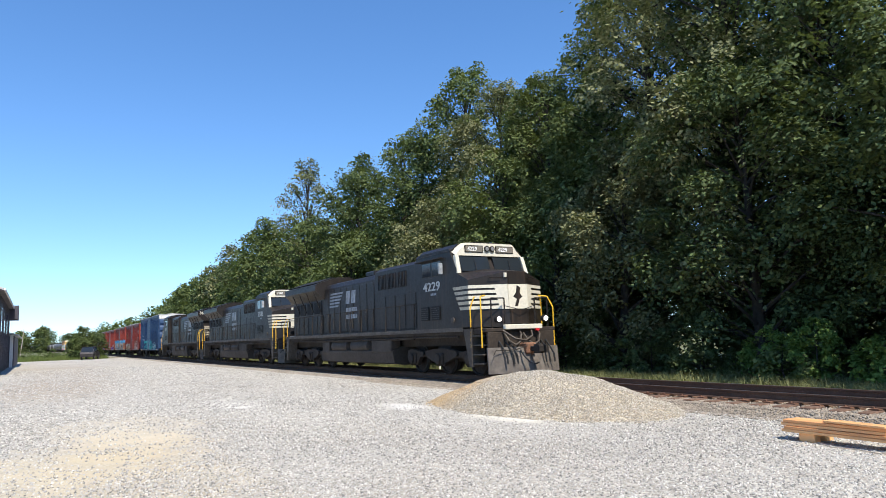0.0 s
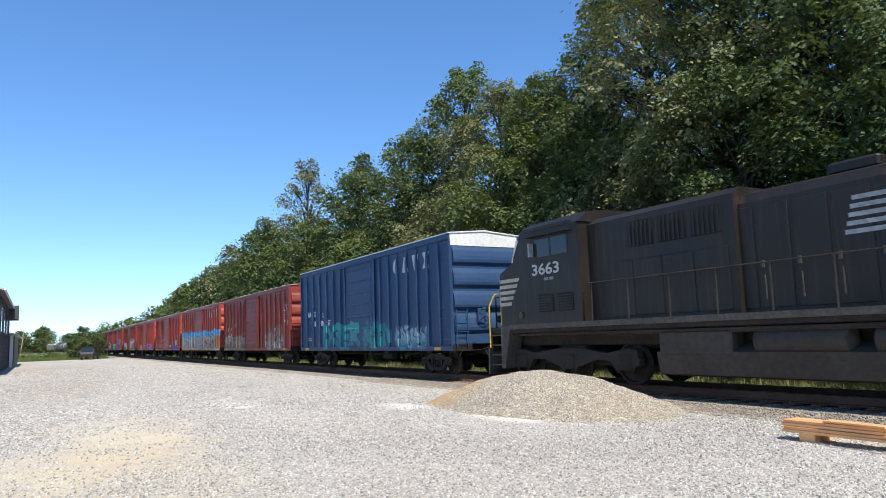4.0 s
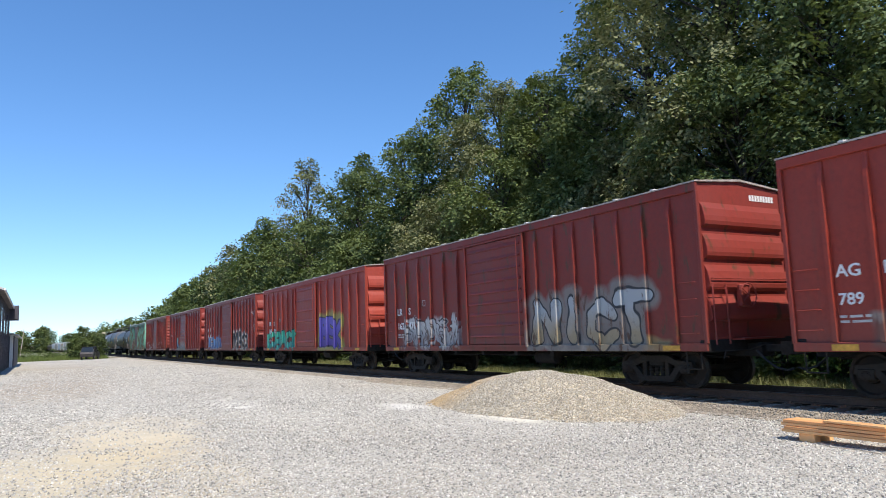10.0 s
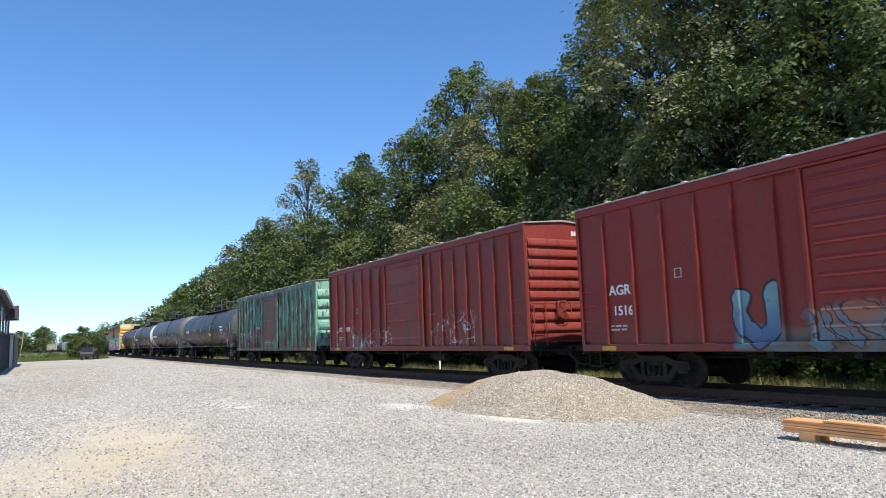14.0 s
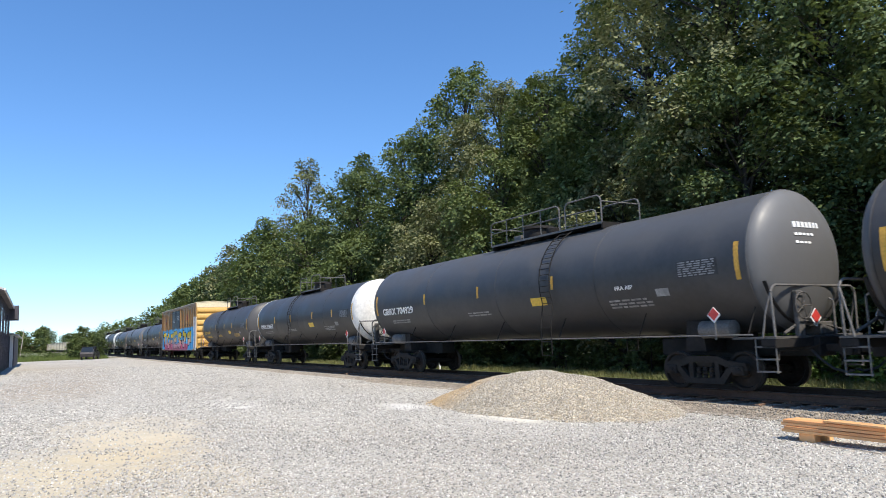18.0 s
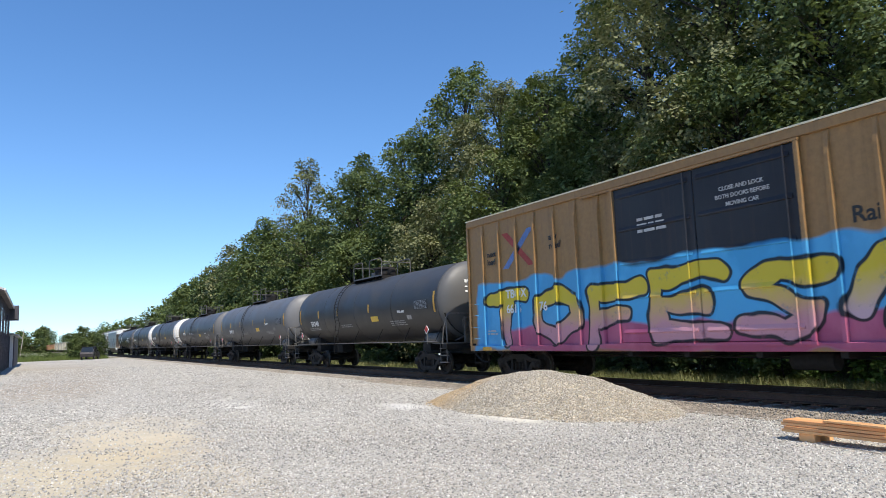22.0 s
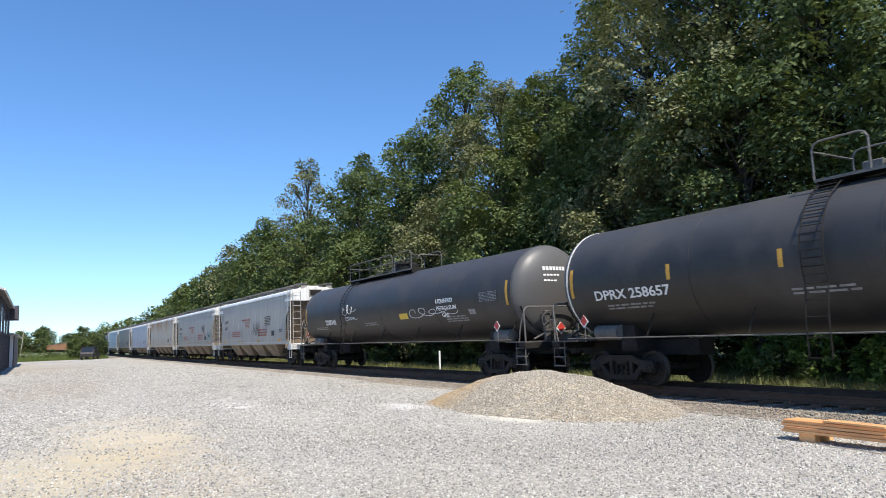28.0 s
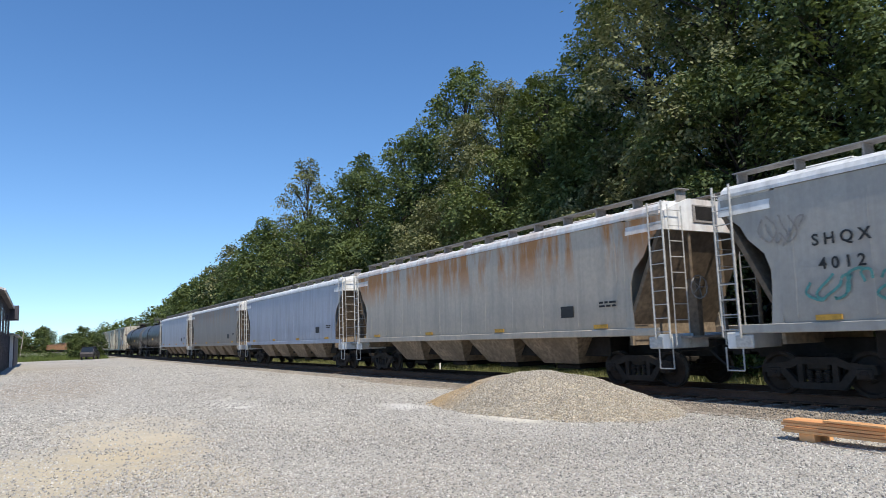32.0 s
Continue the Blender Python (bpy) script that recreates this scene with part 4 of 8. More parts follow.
def shape_of_logo(car, x, z, y):
    """Four plain white shapes in a row."""
    shapes = ([(0.25 * math.cos(a), 0.3 + 0.3 * math.sin(a)) for a in np.linspace(0, 5.5, 8)], [(-0.27, 0.0), (0.27, 0.0), (0.09, 0.6), (-0.09, 0.6)],
              [(-0.09, 0.0), (0.09, 0.0), (0.26, 0.6), (-0.26, 0.6)], [(-0.27, 0.0), (0.27, 0.0), (0.08, 0.3), (0.27, 0.6), (-0.27, 0.6), (-0.08, 0.3)])
    for k, outline in enumerate(shapes):
        part("logo_shape", Shape().prism([(x + 0.838 * k + u, z + v) for u, v in outline], y - 0.004, y + 0.004), faded_block, car, "plain white shape of the owner's mark")


def boxcar(label, base, x_front, x_back, eave=4.55, width=3.05, posts=(7, 8), door=(-1.55, 1.55), door_ribs=11, end_ribs=4, regions=(),
           rust=0.0, dirt=0.35, roof_tone=None, end_tone=None, door_tone=None, marks=(), plates=(), roof_bumps=True, streak=0.25, doors=1, logo=()):
    """posts: how many outside posts behind and before the door."""
    car = thing("boxcar", label, "boxcar", group="cars of the freight train")
    half, w, z0 = (x_front - x_back) / 2, width / 2, 0.86
    CARS.append((car, (x_front + x_back) / 2))
    paint = car_paint("boxcar_side_paint", car, base, regions, dirt, rust, streak=streak)
    # side colour brightened for the ends, their sunlight mixed into the paint
    endp = car_paint("boxcar_sunlit_end_paint", car, end_tone or tuple(min(1, 1.2 * v + 0.008) for v in base), (), dirt * 0.6, rust * 0.4, streak=streak * 0.5)
    # shell: closed box with inset side sheets between top plate and sill
    body = Shape().box(-half + 0.06, half - 0.06, -w + 0.07, w - 0.07, z0 + 0.1, eave - 0.02)
    part("body", body, paint, car)
    for side in (-1, 1):
        y0, y1 = sorted((side * w, side * (w - 0.075)))
        part("side_sill", Shape().box(-half + 0.02, half - 0.02, y0, y1, z0, z0 + 0.17, 0.012), paint, car)
        part("top_plate", Shape().box(-half + 0.01, half - 0.01, y0, y1, eave - 0.2, eave, 0.012), paint, car)
        for d in (-1, 1):
            a, b = sorted((d * half, d * (half - 0.09)))
            part("corner_post", Shape().box(a, b, y0, y1, z0 + 0.16, eave - 0.19, 0.012), paint, car)
    post = Shape()
    hat = [(-0.055, 0.0), (-0.038, -0.088), (0.038, -0.088), (0.055, 0.0)]
    zt, zb = eave - 0.21, z0 + 0.17
    post.add([(x, y, z) for z in (zb, zb + 0.25, zt - 0.45, zt) for x, y in hat], [])
    for i in (0, 4, 8):
        for x in range(3):
            post.f.append((i + x, i + x + 1, i + x + 5, i + x + 4))
    post.f += [(0, 1, 2, 3), (12, 15, 14, 13)]
    for i in (1, 2):
        x, y, z = post.v[12 + i]
        post.v[12 + i] = (x, y * 0.25, z)
    post_mesh = post.mesh("side_post")
    post_mesh.materials.append(paint)
    d0, d1 = door
    spans = [(-half + 0.1, d0 - 0.08, posts[0]), (d1 + 0.08, half - 0.1, posts[1])]
    for a, b, count in spans:
        for i in range(count):
            x = a + (b - a) * (i + 0.9 if a < 0 and d0 > a else i + 0.6) / (count + 0.5)
            for side in (-1, 1):
                part("side_post", post_mesh, paint, car, at=pose(x, side * (w - 0.07), 0, 0, 0, 0 if side < 0 else 180))
    # sliding door with pressed ribs, rails and lock rods
    dp = paint if door_tone is None else car_paint("boxcar_door_paint", car, door_tone, regions, dirt, rust, streak=streak)
    for side in (-1, 1):
        y = side * (w - 0.055)
        for k in range(doors):
            a, b = d0 + (d1 - d0) * k / doors, d0 + (d1 - d0) * (k + 1) / doors
            y0, y1 = sorted((y, side * (w - 0.005)))
            leaf = part("door", Shape().box(a + 0.01, b - 0.01, y0, y1, z0 + 0.2, eave - 0.28, 0.015), dp, car)
            for i in range(door_ribs):
                z = z0 + 0.45 + (eave - z0 - 0.95) * i / max(1, door_ribs - 1)
                yf = y1 if side > 0 else y0
                part("door_rib", Shape().along([(yf, z + 0.085), (yf + side * 0.030, z), (yf + side * 0.026, z - 0.022), (yf, z - 0.03)], a + 0.12, b - 0.12), dp, leaf)
            for x in (b - 0.22,):
                part("lock_rod", Shape().rod((x, side * (w + 0.05), z0 + 0.15), (x, side * (w + 0.05), eave - 0.3), 0.016, 6), dp, leaf)
        ya, yb = sorted((side * (w - 0.02), side * (w + 0.05)))
        part("door_track", Shape().box(d0 - (1.2 if doors == 1 else 0.6), d1 + 0.1, ya, yb, z0 + 0.12, z0 + 0.19), paint, car)
        part("door_track", Shape().box(d0 - 1.2, d1 + 0.1, ya, yb, eave - 0.27, eave - 0.22), paint, car)
        part("door_post", Shape().box(d1, d1 + 0.09, ya, yb, z0 + 0.19, eave - 0.27, 0.01), paint, car)
        part("door_post", Shape().box(d0 - 0.09, d0, ya, yb, z0 + 0.19, eave - 0.27, 0.01), paint, car)
    # pressed ends
    n = end_ribs
    for d in (-1, 1):
        ew = w - 0.09
        pitch = (eave - 0.42 - 1.35) / n
        for i in range(n):
            zt = eave - 0.42 - i * pitch
            out = min(0.12, pitch * 0.24)
            outline = [(0, zt), (out * 0.62, zt - pitch * 0.22), (out * 0.92, zt - pitch * 0.46), (out, zt - pitch * 0.62), (out * 0.86, zt - pitch * 0.74), (0, zt - pitch * 0.84)]
            r = Shape().prism([(d * x, z) for x, z in outline], -ew + 0.06, ew - 0.06)
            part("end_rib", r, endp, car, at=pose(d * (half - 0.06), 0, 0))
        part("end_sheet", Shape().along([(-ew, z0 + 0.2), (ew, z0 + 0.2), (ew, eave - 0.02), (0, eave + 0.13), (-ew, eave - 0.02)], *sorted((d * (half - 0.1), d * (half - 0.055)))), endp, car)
        part("end_sill", Shape().box(*sorted((d * (half - 0.25), d * half)), -w + 0.05, w - 0.05, z0 - 0.02, z0 + 0.24, 0.02), grime, car)
        if roof_tone:
            part("end_cap", Shape().along([(-ew - 0.02, eave - 0.42), (ew + 0.02, eave - 0.42), (ew + 0.02, eave + 0.0), (0, eave + 0.15), (-ew - 0.02, eave + 0.0)], *sorted((d * (half - 0.052), d * (half - 0.035)))), roof_tone, car)
        # running gear of the hand brake, grab irons and ladder on the end
        part("brake_wheel", HANDWHEEL, endp, car, at=pose(d * (half + 0.16), d * -0.25, 2.05))
        part("brake_housing", Shape().box(*sorted((d * half, d * (half + 0.13))), -0.35 * d - 0.12, -0.35 * d + 0.22, 1.8, 2.3, 0.03), endp, car)
        part("end_platform", Shape().box(*sorted((d * (half - 0.02), d * (half + 0.3))), -0.7, 0.7, 1.08, 1.12), endp, car)
        lad = Shape()
        for yy in (-w + 0.18, -w + 0.62):
            lad.rod((d * (half + 0.09), yy, 1.0), (d * (half + 0.09), yy, 2.3), 0.018, 5)
        for k in range(4):
            lad.rod((d * (half + 0.09), -w + 0.18, 1.15 + 0.35 * k), (d * (half + 0.09), -w + 0.62, 1.15 + 0.35 * k), 0.011, 5)
        part("end_ladder", lad, endp, car)
        part("end_handrail", Shape().pipe([(d * half, -w + 0.2, 2.42), (d * (half + 0.1), -w + 0.2, 2.42), (d * (half + 0.1), w - 0.2, 2.42), (d * half, w - 0.2, 2.42)], 0.014, 5), endp, car)
        part("stub_sill", Shape().box(*sorted((d * (half - 0.6), d * (half + 0.35))), -0.22, 0.22, 0.70, 1.0, 0.02), grime, car)
    # roof
    rf = roof_tone or plain("faded_roof_sheet", (0.42, 0.36, 0.32), 0.7, 0.1, 10, 0.3, 1.0)
    part("roof", Shape().along([(-w - 0.015, eave), (-w - 0.015, eave + 0.035), (0, eave + 0.17), (w + 0.015, eave + 0.035), (w + 0.015, eave), (0, eave + 0.12)], -half, half), rf, car)
    if roof_bumps:
        seam_tone = plain("pale_roof_seam", (0.66, 0.62, 0.57), 0.6, 0.1, 10, 0.2, 1.0)
        seam = Shape().along([(-w - 0.03, eave + 0.02), (-w - 0.03, eave + 0.06), (0, eave + 0.20), (w + 0.03, eave + 0.06), (w + 0.03, eave + 0.02), (0, eave + 0.15)], -0.05, 0.05).mesh("roof_seam")
        count = int(2 * half / 1.22)
        for i in range(1, count):
            part("roof_seam", seam, seam_tone, car, at=pose(-half + 2 * half * i / count, 0, 0))
    # underframe
    part("centre_sill", Shape().box(-half + 0.3, half - 0.3, -0.25, 0.25, 0.72, 1.0, 0.02), grime, car)
    cross = Shape().box(-0.07, 0.07, -w + 0.1, w - 0.1, 0.74, 0.96).mesh("cross_bearer")
    for x in (-2.6, -0.9, 0.9, 2.6):
        part("cross_bearer", cross, grime, car, at=pose(x, 0, 0))
    part("brake_cylinder", Shape().lathe([(0, 0.1), (0.02, 0.19), (0.9, 0.19), (0.95, 0.1)], 14, "x", (1.2, -0.8, 0.66)), grime, car, smooth=40)
    part("brake_pipe", Shape().pipe([(-half + 0.3, -0.5, 0.7), (half - 0.3, -0.5, 0.7)], 0.025, 5), grime, car)
    for d in (-1, 1):
        truck(car, d * (half - 1.95))
        for side in (-1, 1):
            side_ladder(car, d * (half - 0.42), side * (w - 0.0), side, paint)
            stirrup(car, d * (half - 0.42), side * (w - 0.04), frame_steel)
            s = Shape().box(d * (half - 1.0) - 0.24, d * (half - 1.0) + 0.24, *sorted((side * (w - 0.004), side * (w + 0.004))), z0 + 0.02, z0 + 0.13)
            part("reflector_panel", s, dull_yellow, car, "yellow reflective panel")
    couplers(car, half + 0.95)
    # marks stand in the fields between the posts
    pitch = (d0 - 0.08 + half - 0.1) / (posts[0] + 0.5)
    field = -half + 0.1 + 0.9 * pitch + 0.09
    for body, size, x, z in marks:
        if eave < 5:
            size, z = size * 0.86, z - 0.36
        cut = {"LRS": 2, "AGR": 2 if posts[0] > 6 else 0}.get(body, 3 if len(body) > 4 and body.isdigit() else 0)
        for k, piece in enumerate((body[:cut], body[cut:]) if cut else (body,)):
            letters(piece, size, field + k * pitch if cut else max(x, field), -w + 0.064, z, car, wide=1.05)
    for x, z, a, b, colour in plates:
        part("stencil_panel", Shape().box(x, x + a, -w - 0.004 + 0.06, -w + 0.066, z, z + b), colour, car)
    s = Shape()
    for k in range(9):
        s.box(half - 0.056, half - 0.046, 0.35 + 0.1 * k, 0.42 + 0.1 * k, eave - 0.30, eave - 0.16)
    part("end_lettering", s, white_paint, car)
    for a, b in logo:
        shape_of_logo(car, a, b, -w + 0.068)
    bars(car, field, -w + 0.064, 1.5, 0.55, 2, faded_block, 0.045, 0.09)
    if eave < 5:
        fx, fz, fy = field + 2 * pitch + 0.2, 2.5, (-w + 0.058, -w + 0.064)
        part("plate_frame", Shape().box(fx, fx + 0.2, *fy, fz, fz + 0.02).box(fx, fx + 0.2, *fy, fz + 0.2, fz + 0.22).box(fx, fx + 0.02, *fy, fz + 0.02, fz + 0.2).box(fx + 0.18, fx + 0.2, *fy, fz + 0.02, fz + 0.2), faded_block, car, "small framed stencil")
    return car


def tank_paint(name, car, base, fade=0.3, grey=0.0, heads=0.0):
    """Black tank paint with dust and bleaching; sheen above and sunlit heads are painted in."""
    m, nt, _, links, bsdf = nodes_of(name)
    co = coords(nt, car)
    xyz = nt.nodes.new("ShaderNodeSeparateXYZ")
    links.new(co, xyz.inputs[0])
    fine, broad = noise_at(nt, co, 7, 6), noise_at(nt, stretch(nt, co, 0.6, 1, 0.5), 1.3, 5)
    c = mixer(nt, ramp(nt, fine, 0.3, 0.7), tuple(v * 0.85 for v in base), tuple(v * 1.15 for v in base))
    # greyer upwards: bleaching, and the upper half's sheen given as colour
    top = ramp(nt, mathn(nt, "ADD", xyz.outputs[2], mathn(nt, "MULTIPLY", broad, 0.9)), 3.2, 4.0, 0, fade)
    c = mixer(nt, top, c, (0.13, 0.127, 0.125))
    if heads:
        # heads paler: dust, plus the sun on them put into the colour
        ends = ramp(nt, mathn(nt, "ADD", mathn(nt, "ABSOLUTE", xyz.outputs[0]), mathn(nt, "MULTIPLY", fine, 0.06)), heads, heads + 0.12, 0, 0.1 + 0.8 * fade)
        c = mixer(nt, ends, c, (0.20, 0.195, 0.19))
    c = mixer(nt, ramp(nt, broad, 0.5, 0.72, 0, 0.35 + grey), c, (0.10, 0.088, 0.078))
    if grey:
        c = mixer(nt, grey, c, (0.22, 0.22, 0.23))
    links.new(c, bsdf.inputs["Base Color"])
    links.new(ramp(nt, broad, 0.3, 0.7, 0.4, 0.56), bsdf.inputs["Roughness"])
    bsdf.inputs["Specular IOR Level"].default_value = 0.42
    bump(nt, bsdf, mathn(nt, "ADD", broad, mathn(nt, "MULTIPLY", fine, 0.2)), 0.12, 0.04)
    return m


diamond_red = plain("red_placard", (0.55, 0.05, 0.04), 0.5, 0, 20, 0.1)
panel_grey = plain("pale_stencil_panel", (0.30, 0.295, 0.29), 0.6, 0, 6, 0.6, 12)
black_words_t = plain("black_tank_stencil", (0.06, 0.06, 0.06), 0.6, 0, 20, 0.15)
rail_grey = plain("dusty_grey_rail", (0.16, 0.15, 0.14), 0.7, 0.2, 20, 0.3, 4)
tank_white = plain("dirty_white_tank_end", (0.74, 0.71, 0.66), 0.5, 0, 8, 0.15, 0.8)


def arc_plate(r, zc, x0, x1, a0, a1, n=6, lift=0.006):
    """A plate bent to the shell, between the angles a0 and a1 (degrees; 180 is level on the lot's side, less is higher)."""
    s = Shape()
    for x in (x0, x1):
        for q in (r + lift, r - 0.01):
            for i in range(n + 1):
                a = radians(a0 + (a1 - a0) * i / n)
                s.v.append((x, q * math.cos(a), zc + q * math.sin(a)))
    k = n + 1
    for i in range(n):
        s.f += [(i, i + 1, 2 * k + i + 1, 2 * k + i), (k + i, 3 * k + i, 3 * k + i + 1, k + i + 1), (i, k + i, k + i + 1, i + 1), (2 * k + i, 2 * k + i + 1, 3 * k + i + 1, 3 * k + i)]
    s.f += [(0, 2 * k, 3 * k, k), (n, k + n, 3 * k + n, 2 * k + n)]
    return s


placard_white = plain("white_placard", (0.70, 0.68, 0.66), 0.5, 0, 20, 0.1)
# lighter than the grime black: sun on the car ends put into the tone
sunlit_fitting = plain("sunlit_end_fittings", (0.10, 0.092, 0.085), 0.8, 0.1, 14, 0.35, 3)
panel_dark = plain("dark_data_panel", (0.035, 0.036, 0.038), 0.6, 0, 8, 0.3, 5)


def diamond(x, y, z, r, thick, axis):
    """A thin square plate stood on its corner; axis is the way it faces."""
    ring = [(0, -r), (r, 0), (0, r), (-r, 0)]
    at = (lambda a, b, t: (x + a, y + t, z + b)) if axis == "y" else (lambda a, b, t: (x + t, y + a, z + b))
    return Shape().add([at(a, b, t) for t in (0, thick) for a, b in ring], [(0, 1, 2, 3), (7, 6, 5, 4), (0, 4, 5, 1), (1, 5, 6, 2), (2, 6, 7, 3), (3, 7, 4, 0)])


def tank_car(label, x_front, x_back, name_text=(), r=1.46, zc=2.66, base=(0.022, 0.021, 0.021), white_front=0.0, white_ring=0.0, grey=0.0, fade=0.35,
             deck=(-1.5, 1.7), ladder=-1.2, dome=0.2, yellow=(), panel=True, placard=True, yellow_words=False, scribbles=(), reach=0.8):
    """x_front, x_back: the coupling lines at the two ends."""
    car = thing("tank_car", label, "tank car", group="cars of the freight train")
    full = (x_front - x_back) / 2
    half = full - reach
    CARS.append((car, (x_front + x_back) / 2))
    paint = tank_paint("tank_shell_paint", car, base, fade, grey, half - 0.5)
    head = 0.5
    ell = [(math.sin(t), math.cos(t)) for t in np.linspace(0, math.pi / 2 * 0.97, 8)]
    f0, f1 = half - head, -half + head
    fw = white_front
    prof = [(f1 - head * a, r * b) for a, b in ell[::-1]] + [(x, r) for x in np.linspace(f1 + 0.5, f0 - fw - 0.02, 12)] + [(f0 - fw, r)]
    if not fw:
        prof += [(f0 + head * a, r * b) for a, b in ell]
    shell = Shape().lathe(prof, 48, "x", (0, 0, zc))
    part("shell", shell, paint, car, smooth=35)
    if fw:
        part("end_band", Shape().lathe([(f0 - fw, r + 0.003)] + [(f0 + head * a, (r + 0.003) * b) for a, b in ell], 48, "x", (0, 0, zc)), tank_white, car, "dirty white painted end", smooth=35)
    if white_ring:
        ringx = f1 + 0.02
        part("edge_ring", Shape().lathe([(ringx, r + 0.002), (ringx, r + 0.012), (ringx + white_ring, r + 0.012), (ringx + white_ring, r + 0.002)], 48, "x", (0, 0, zc)), tank_white, car, "thin white edge line", smooth=35)
    seam = Shape().lathe([(-0.02, r), (-0.018, r + 0.008), (0.018, r + 0.008), (0.02, r)], 48, "x", (0, 0, zc)).mesh("weld_seam", 35)
    for x in (f1, f1 / 2, 0.0, f0 / 2, f0 - fw):
        part("weld_seam", seam, paint, car, at=pose(x, 0, 0))
    # top fittings: platform with rails, dome and ladder
    da, db = deck
    top = zc + r
    deck = part("top_platform", Shape().box(da, db, -0.72, 0.72, top + 0.03, top + 0.06).box(da, da + 0.06, -0.7, 0.7, top - 0.12, top + 0.06).box(db - 0.06, db, -0.7, 0.7, top - 0.12, top + 0.06), grime, car)
    long_deck = db - da > 4
    for side in (-1, 1):
        y = side * 0.72
        spans = [(da, da + 0.34 * (db - da)), (db - 0.42 * (db - da), db)] if not long_deck else [(da, db - 1.75), (db - 1.5, db)]
        for xa, xb in spans:
            hoop = Shape().pipe([(xa, y, top + 0.04), (xa, y, top + 0.66), (xa + 0.06, y, top + 0.76), (xa + 0.16, y, top + 0.80), (xb - 0.16, y, top + 0.80), (xb - 0.06, y, top + 0.76), (xb, y, top + 0.66), (xb, y, top + 0.04)], 0.022, 6)
            part("platform_rail", hoop, rail_grey, car, "bent pipe guard rail", smooth=50)
            if xb - xa > 2.5:
                for x in np.linspace(xa, xb, 5)[1:-1]:
                    part("rail_post", Shape().rod((x, y, top + 0.04), (x, y, top + 0.80), 0.018, 6), rail_grey, car)
                part("middle_rail", Shape().rod((xa, y, top + 0.45), (xb, y, top + 0.45), 0.015, 5), rail_grey, car)
    for x in (da, db):
        part("cross_rail", Shape().rod((x, -0.72, top + 0.62), (x, 0.72, top + 0.62), 0.02, 6), rail_grey, car)
    dome_x = dome
    for side in (-1, 1):
        part("platform_edge", Shape().box(da, db, *sorted((side * 0.72, side * 0.735)), top - 0.0, top + 0.06), rail_grey, car)
    part("manway", Shape().lathe([(-0.12, 0.45), (0.38, 0.45), (0.40, 0.52), (0.48, 0.50), (0.52, 0.2)], 20, "z", (dome_x, 0, top)), grime, car, smooth=40)
    part("valve_box", Shape().box(dome_x - 1.05, dome_x - 0.65, -0.2, 0.2, top, top + 0.32, 0.02), rail_grey, car, "pale box beside the manway")
    part("valve_housing", Shape().lathe([(-0.1, 0.2), (0.33, 0.2), (0.37, 0.12)], 14, "z", (dome_x + 0.75, 0, top)), grime, car, smooth=40)
    lx = ladder
    for side in (-1, 1):
        lad, pts = Shape(), []
        for k in range(11):
            a = radians(200 - 11.5 * k)
            q = r + 0.11
            pts.append((q * math.cos(a), zc + q * math.sin(a)))
        pts = [(-r - 0.11, 0.75), (-r - 0.11, 1.5)] + [(y, z) for y, z in pts if z > 1.9]
        for dx in (-0.22, 0.22):
            lad.pipe([(lx + dx, -side * y, z) for y, z in pts], 0.016, 5)
        for (ya, za), (yb, zb) in zip(pts, pts[1:]):
            for t in (0.0, 0.5):
                lad.rod((lx - 0.22, -side * (ya + (yb - ya) * t), za + (zb - za) * t), (lx + 0.22, -side * (ya + (yb - ya) * t), za + (zb - za) * t), 0.011, 5)
        part("side_ladder", lad, grime, car)
        hz = 1.19
        part("side_handrail", Shape().pipe([(-half + 0.5, side * 1.5, hz), (half - 0.5, side * 1.5, hz)], 0.018, 6), rail_grey, car)
        stan = Shape()
        for x in np.linspace(-half + 0.6, half - 0.6, 7):
            stan.rod((x, side * 1.5, hz), (x, side * 1.2, 1.75), 0.015, 5)
        part("handrail_bracket", stan, grime, car)
    # ends: sills, platforms, rails, brake gear
    for d in (-1, 1):
        part("saddle", Shape().prism([(-0.28, 0.85), (0.28, 0.85), (0.2, zc - r * 0.80), (-0.2, zc - r * 0.80)], -0.95, 0.95), grime, car, at=pose(d * (full - 3.0), 0, 0))
        part("stub_sill", Shape().box(*sorted((d * (full - 4.6), d * (full - 0.5))), -0.28, 0.28, 0.72, 1.12, 0.02), grime, car)
        part("end_sill", Shape().box(*sorted((d * (full - 0.95), d * (full - 0.62))), -1.5, 1.5, 0.92, 1.1, 0.015), grime, car)
        part("end_walkway", Shape().box(*sorted((d * (full - 1.6), d * (full - 0.62))), -1.5, 1.5, 1.10, 1.14), sunlit_fitting, car)
        xr = d * (full - 0.68)
        part("end_rail", Shape().pipe([(xr, -1.42, 1.12), (xr, -1.45, 2.02), (xr, -1.38, 2.12), (xr, -1.28, 2.16), (xr, 1.28, 2.16), (xr, 1.38, 2.12), (xr, 1.45, 2.02), (xr, 1.42, 1.12)], 0.026, 6), rail_grey, car, "bent pipe end railing", smooth=50)
        for y in (-0.62, 0.62):
            part("rail_post", Shape().rod((xr, y, 1.12), (xr, y, 1.85), 0.024, 6), rail_grey, car)
            part("rail_brace", Shape().pipe([(xr, y, 1.85), (xr - d * 0.12, y, 1.93), (xr - d * 0.5, y, 1.93)], 0.02, 6), rail_grey, car)
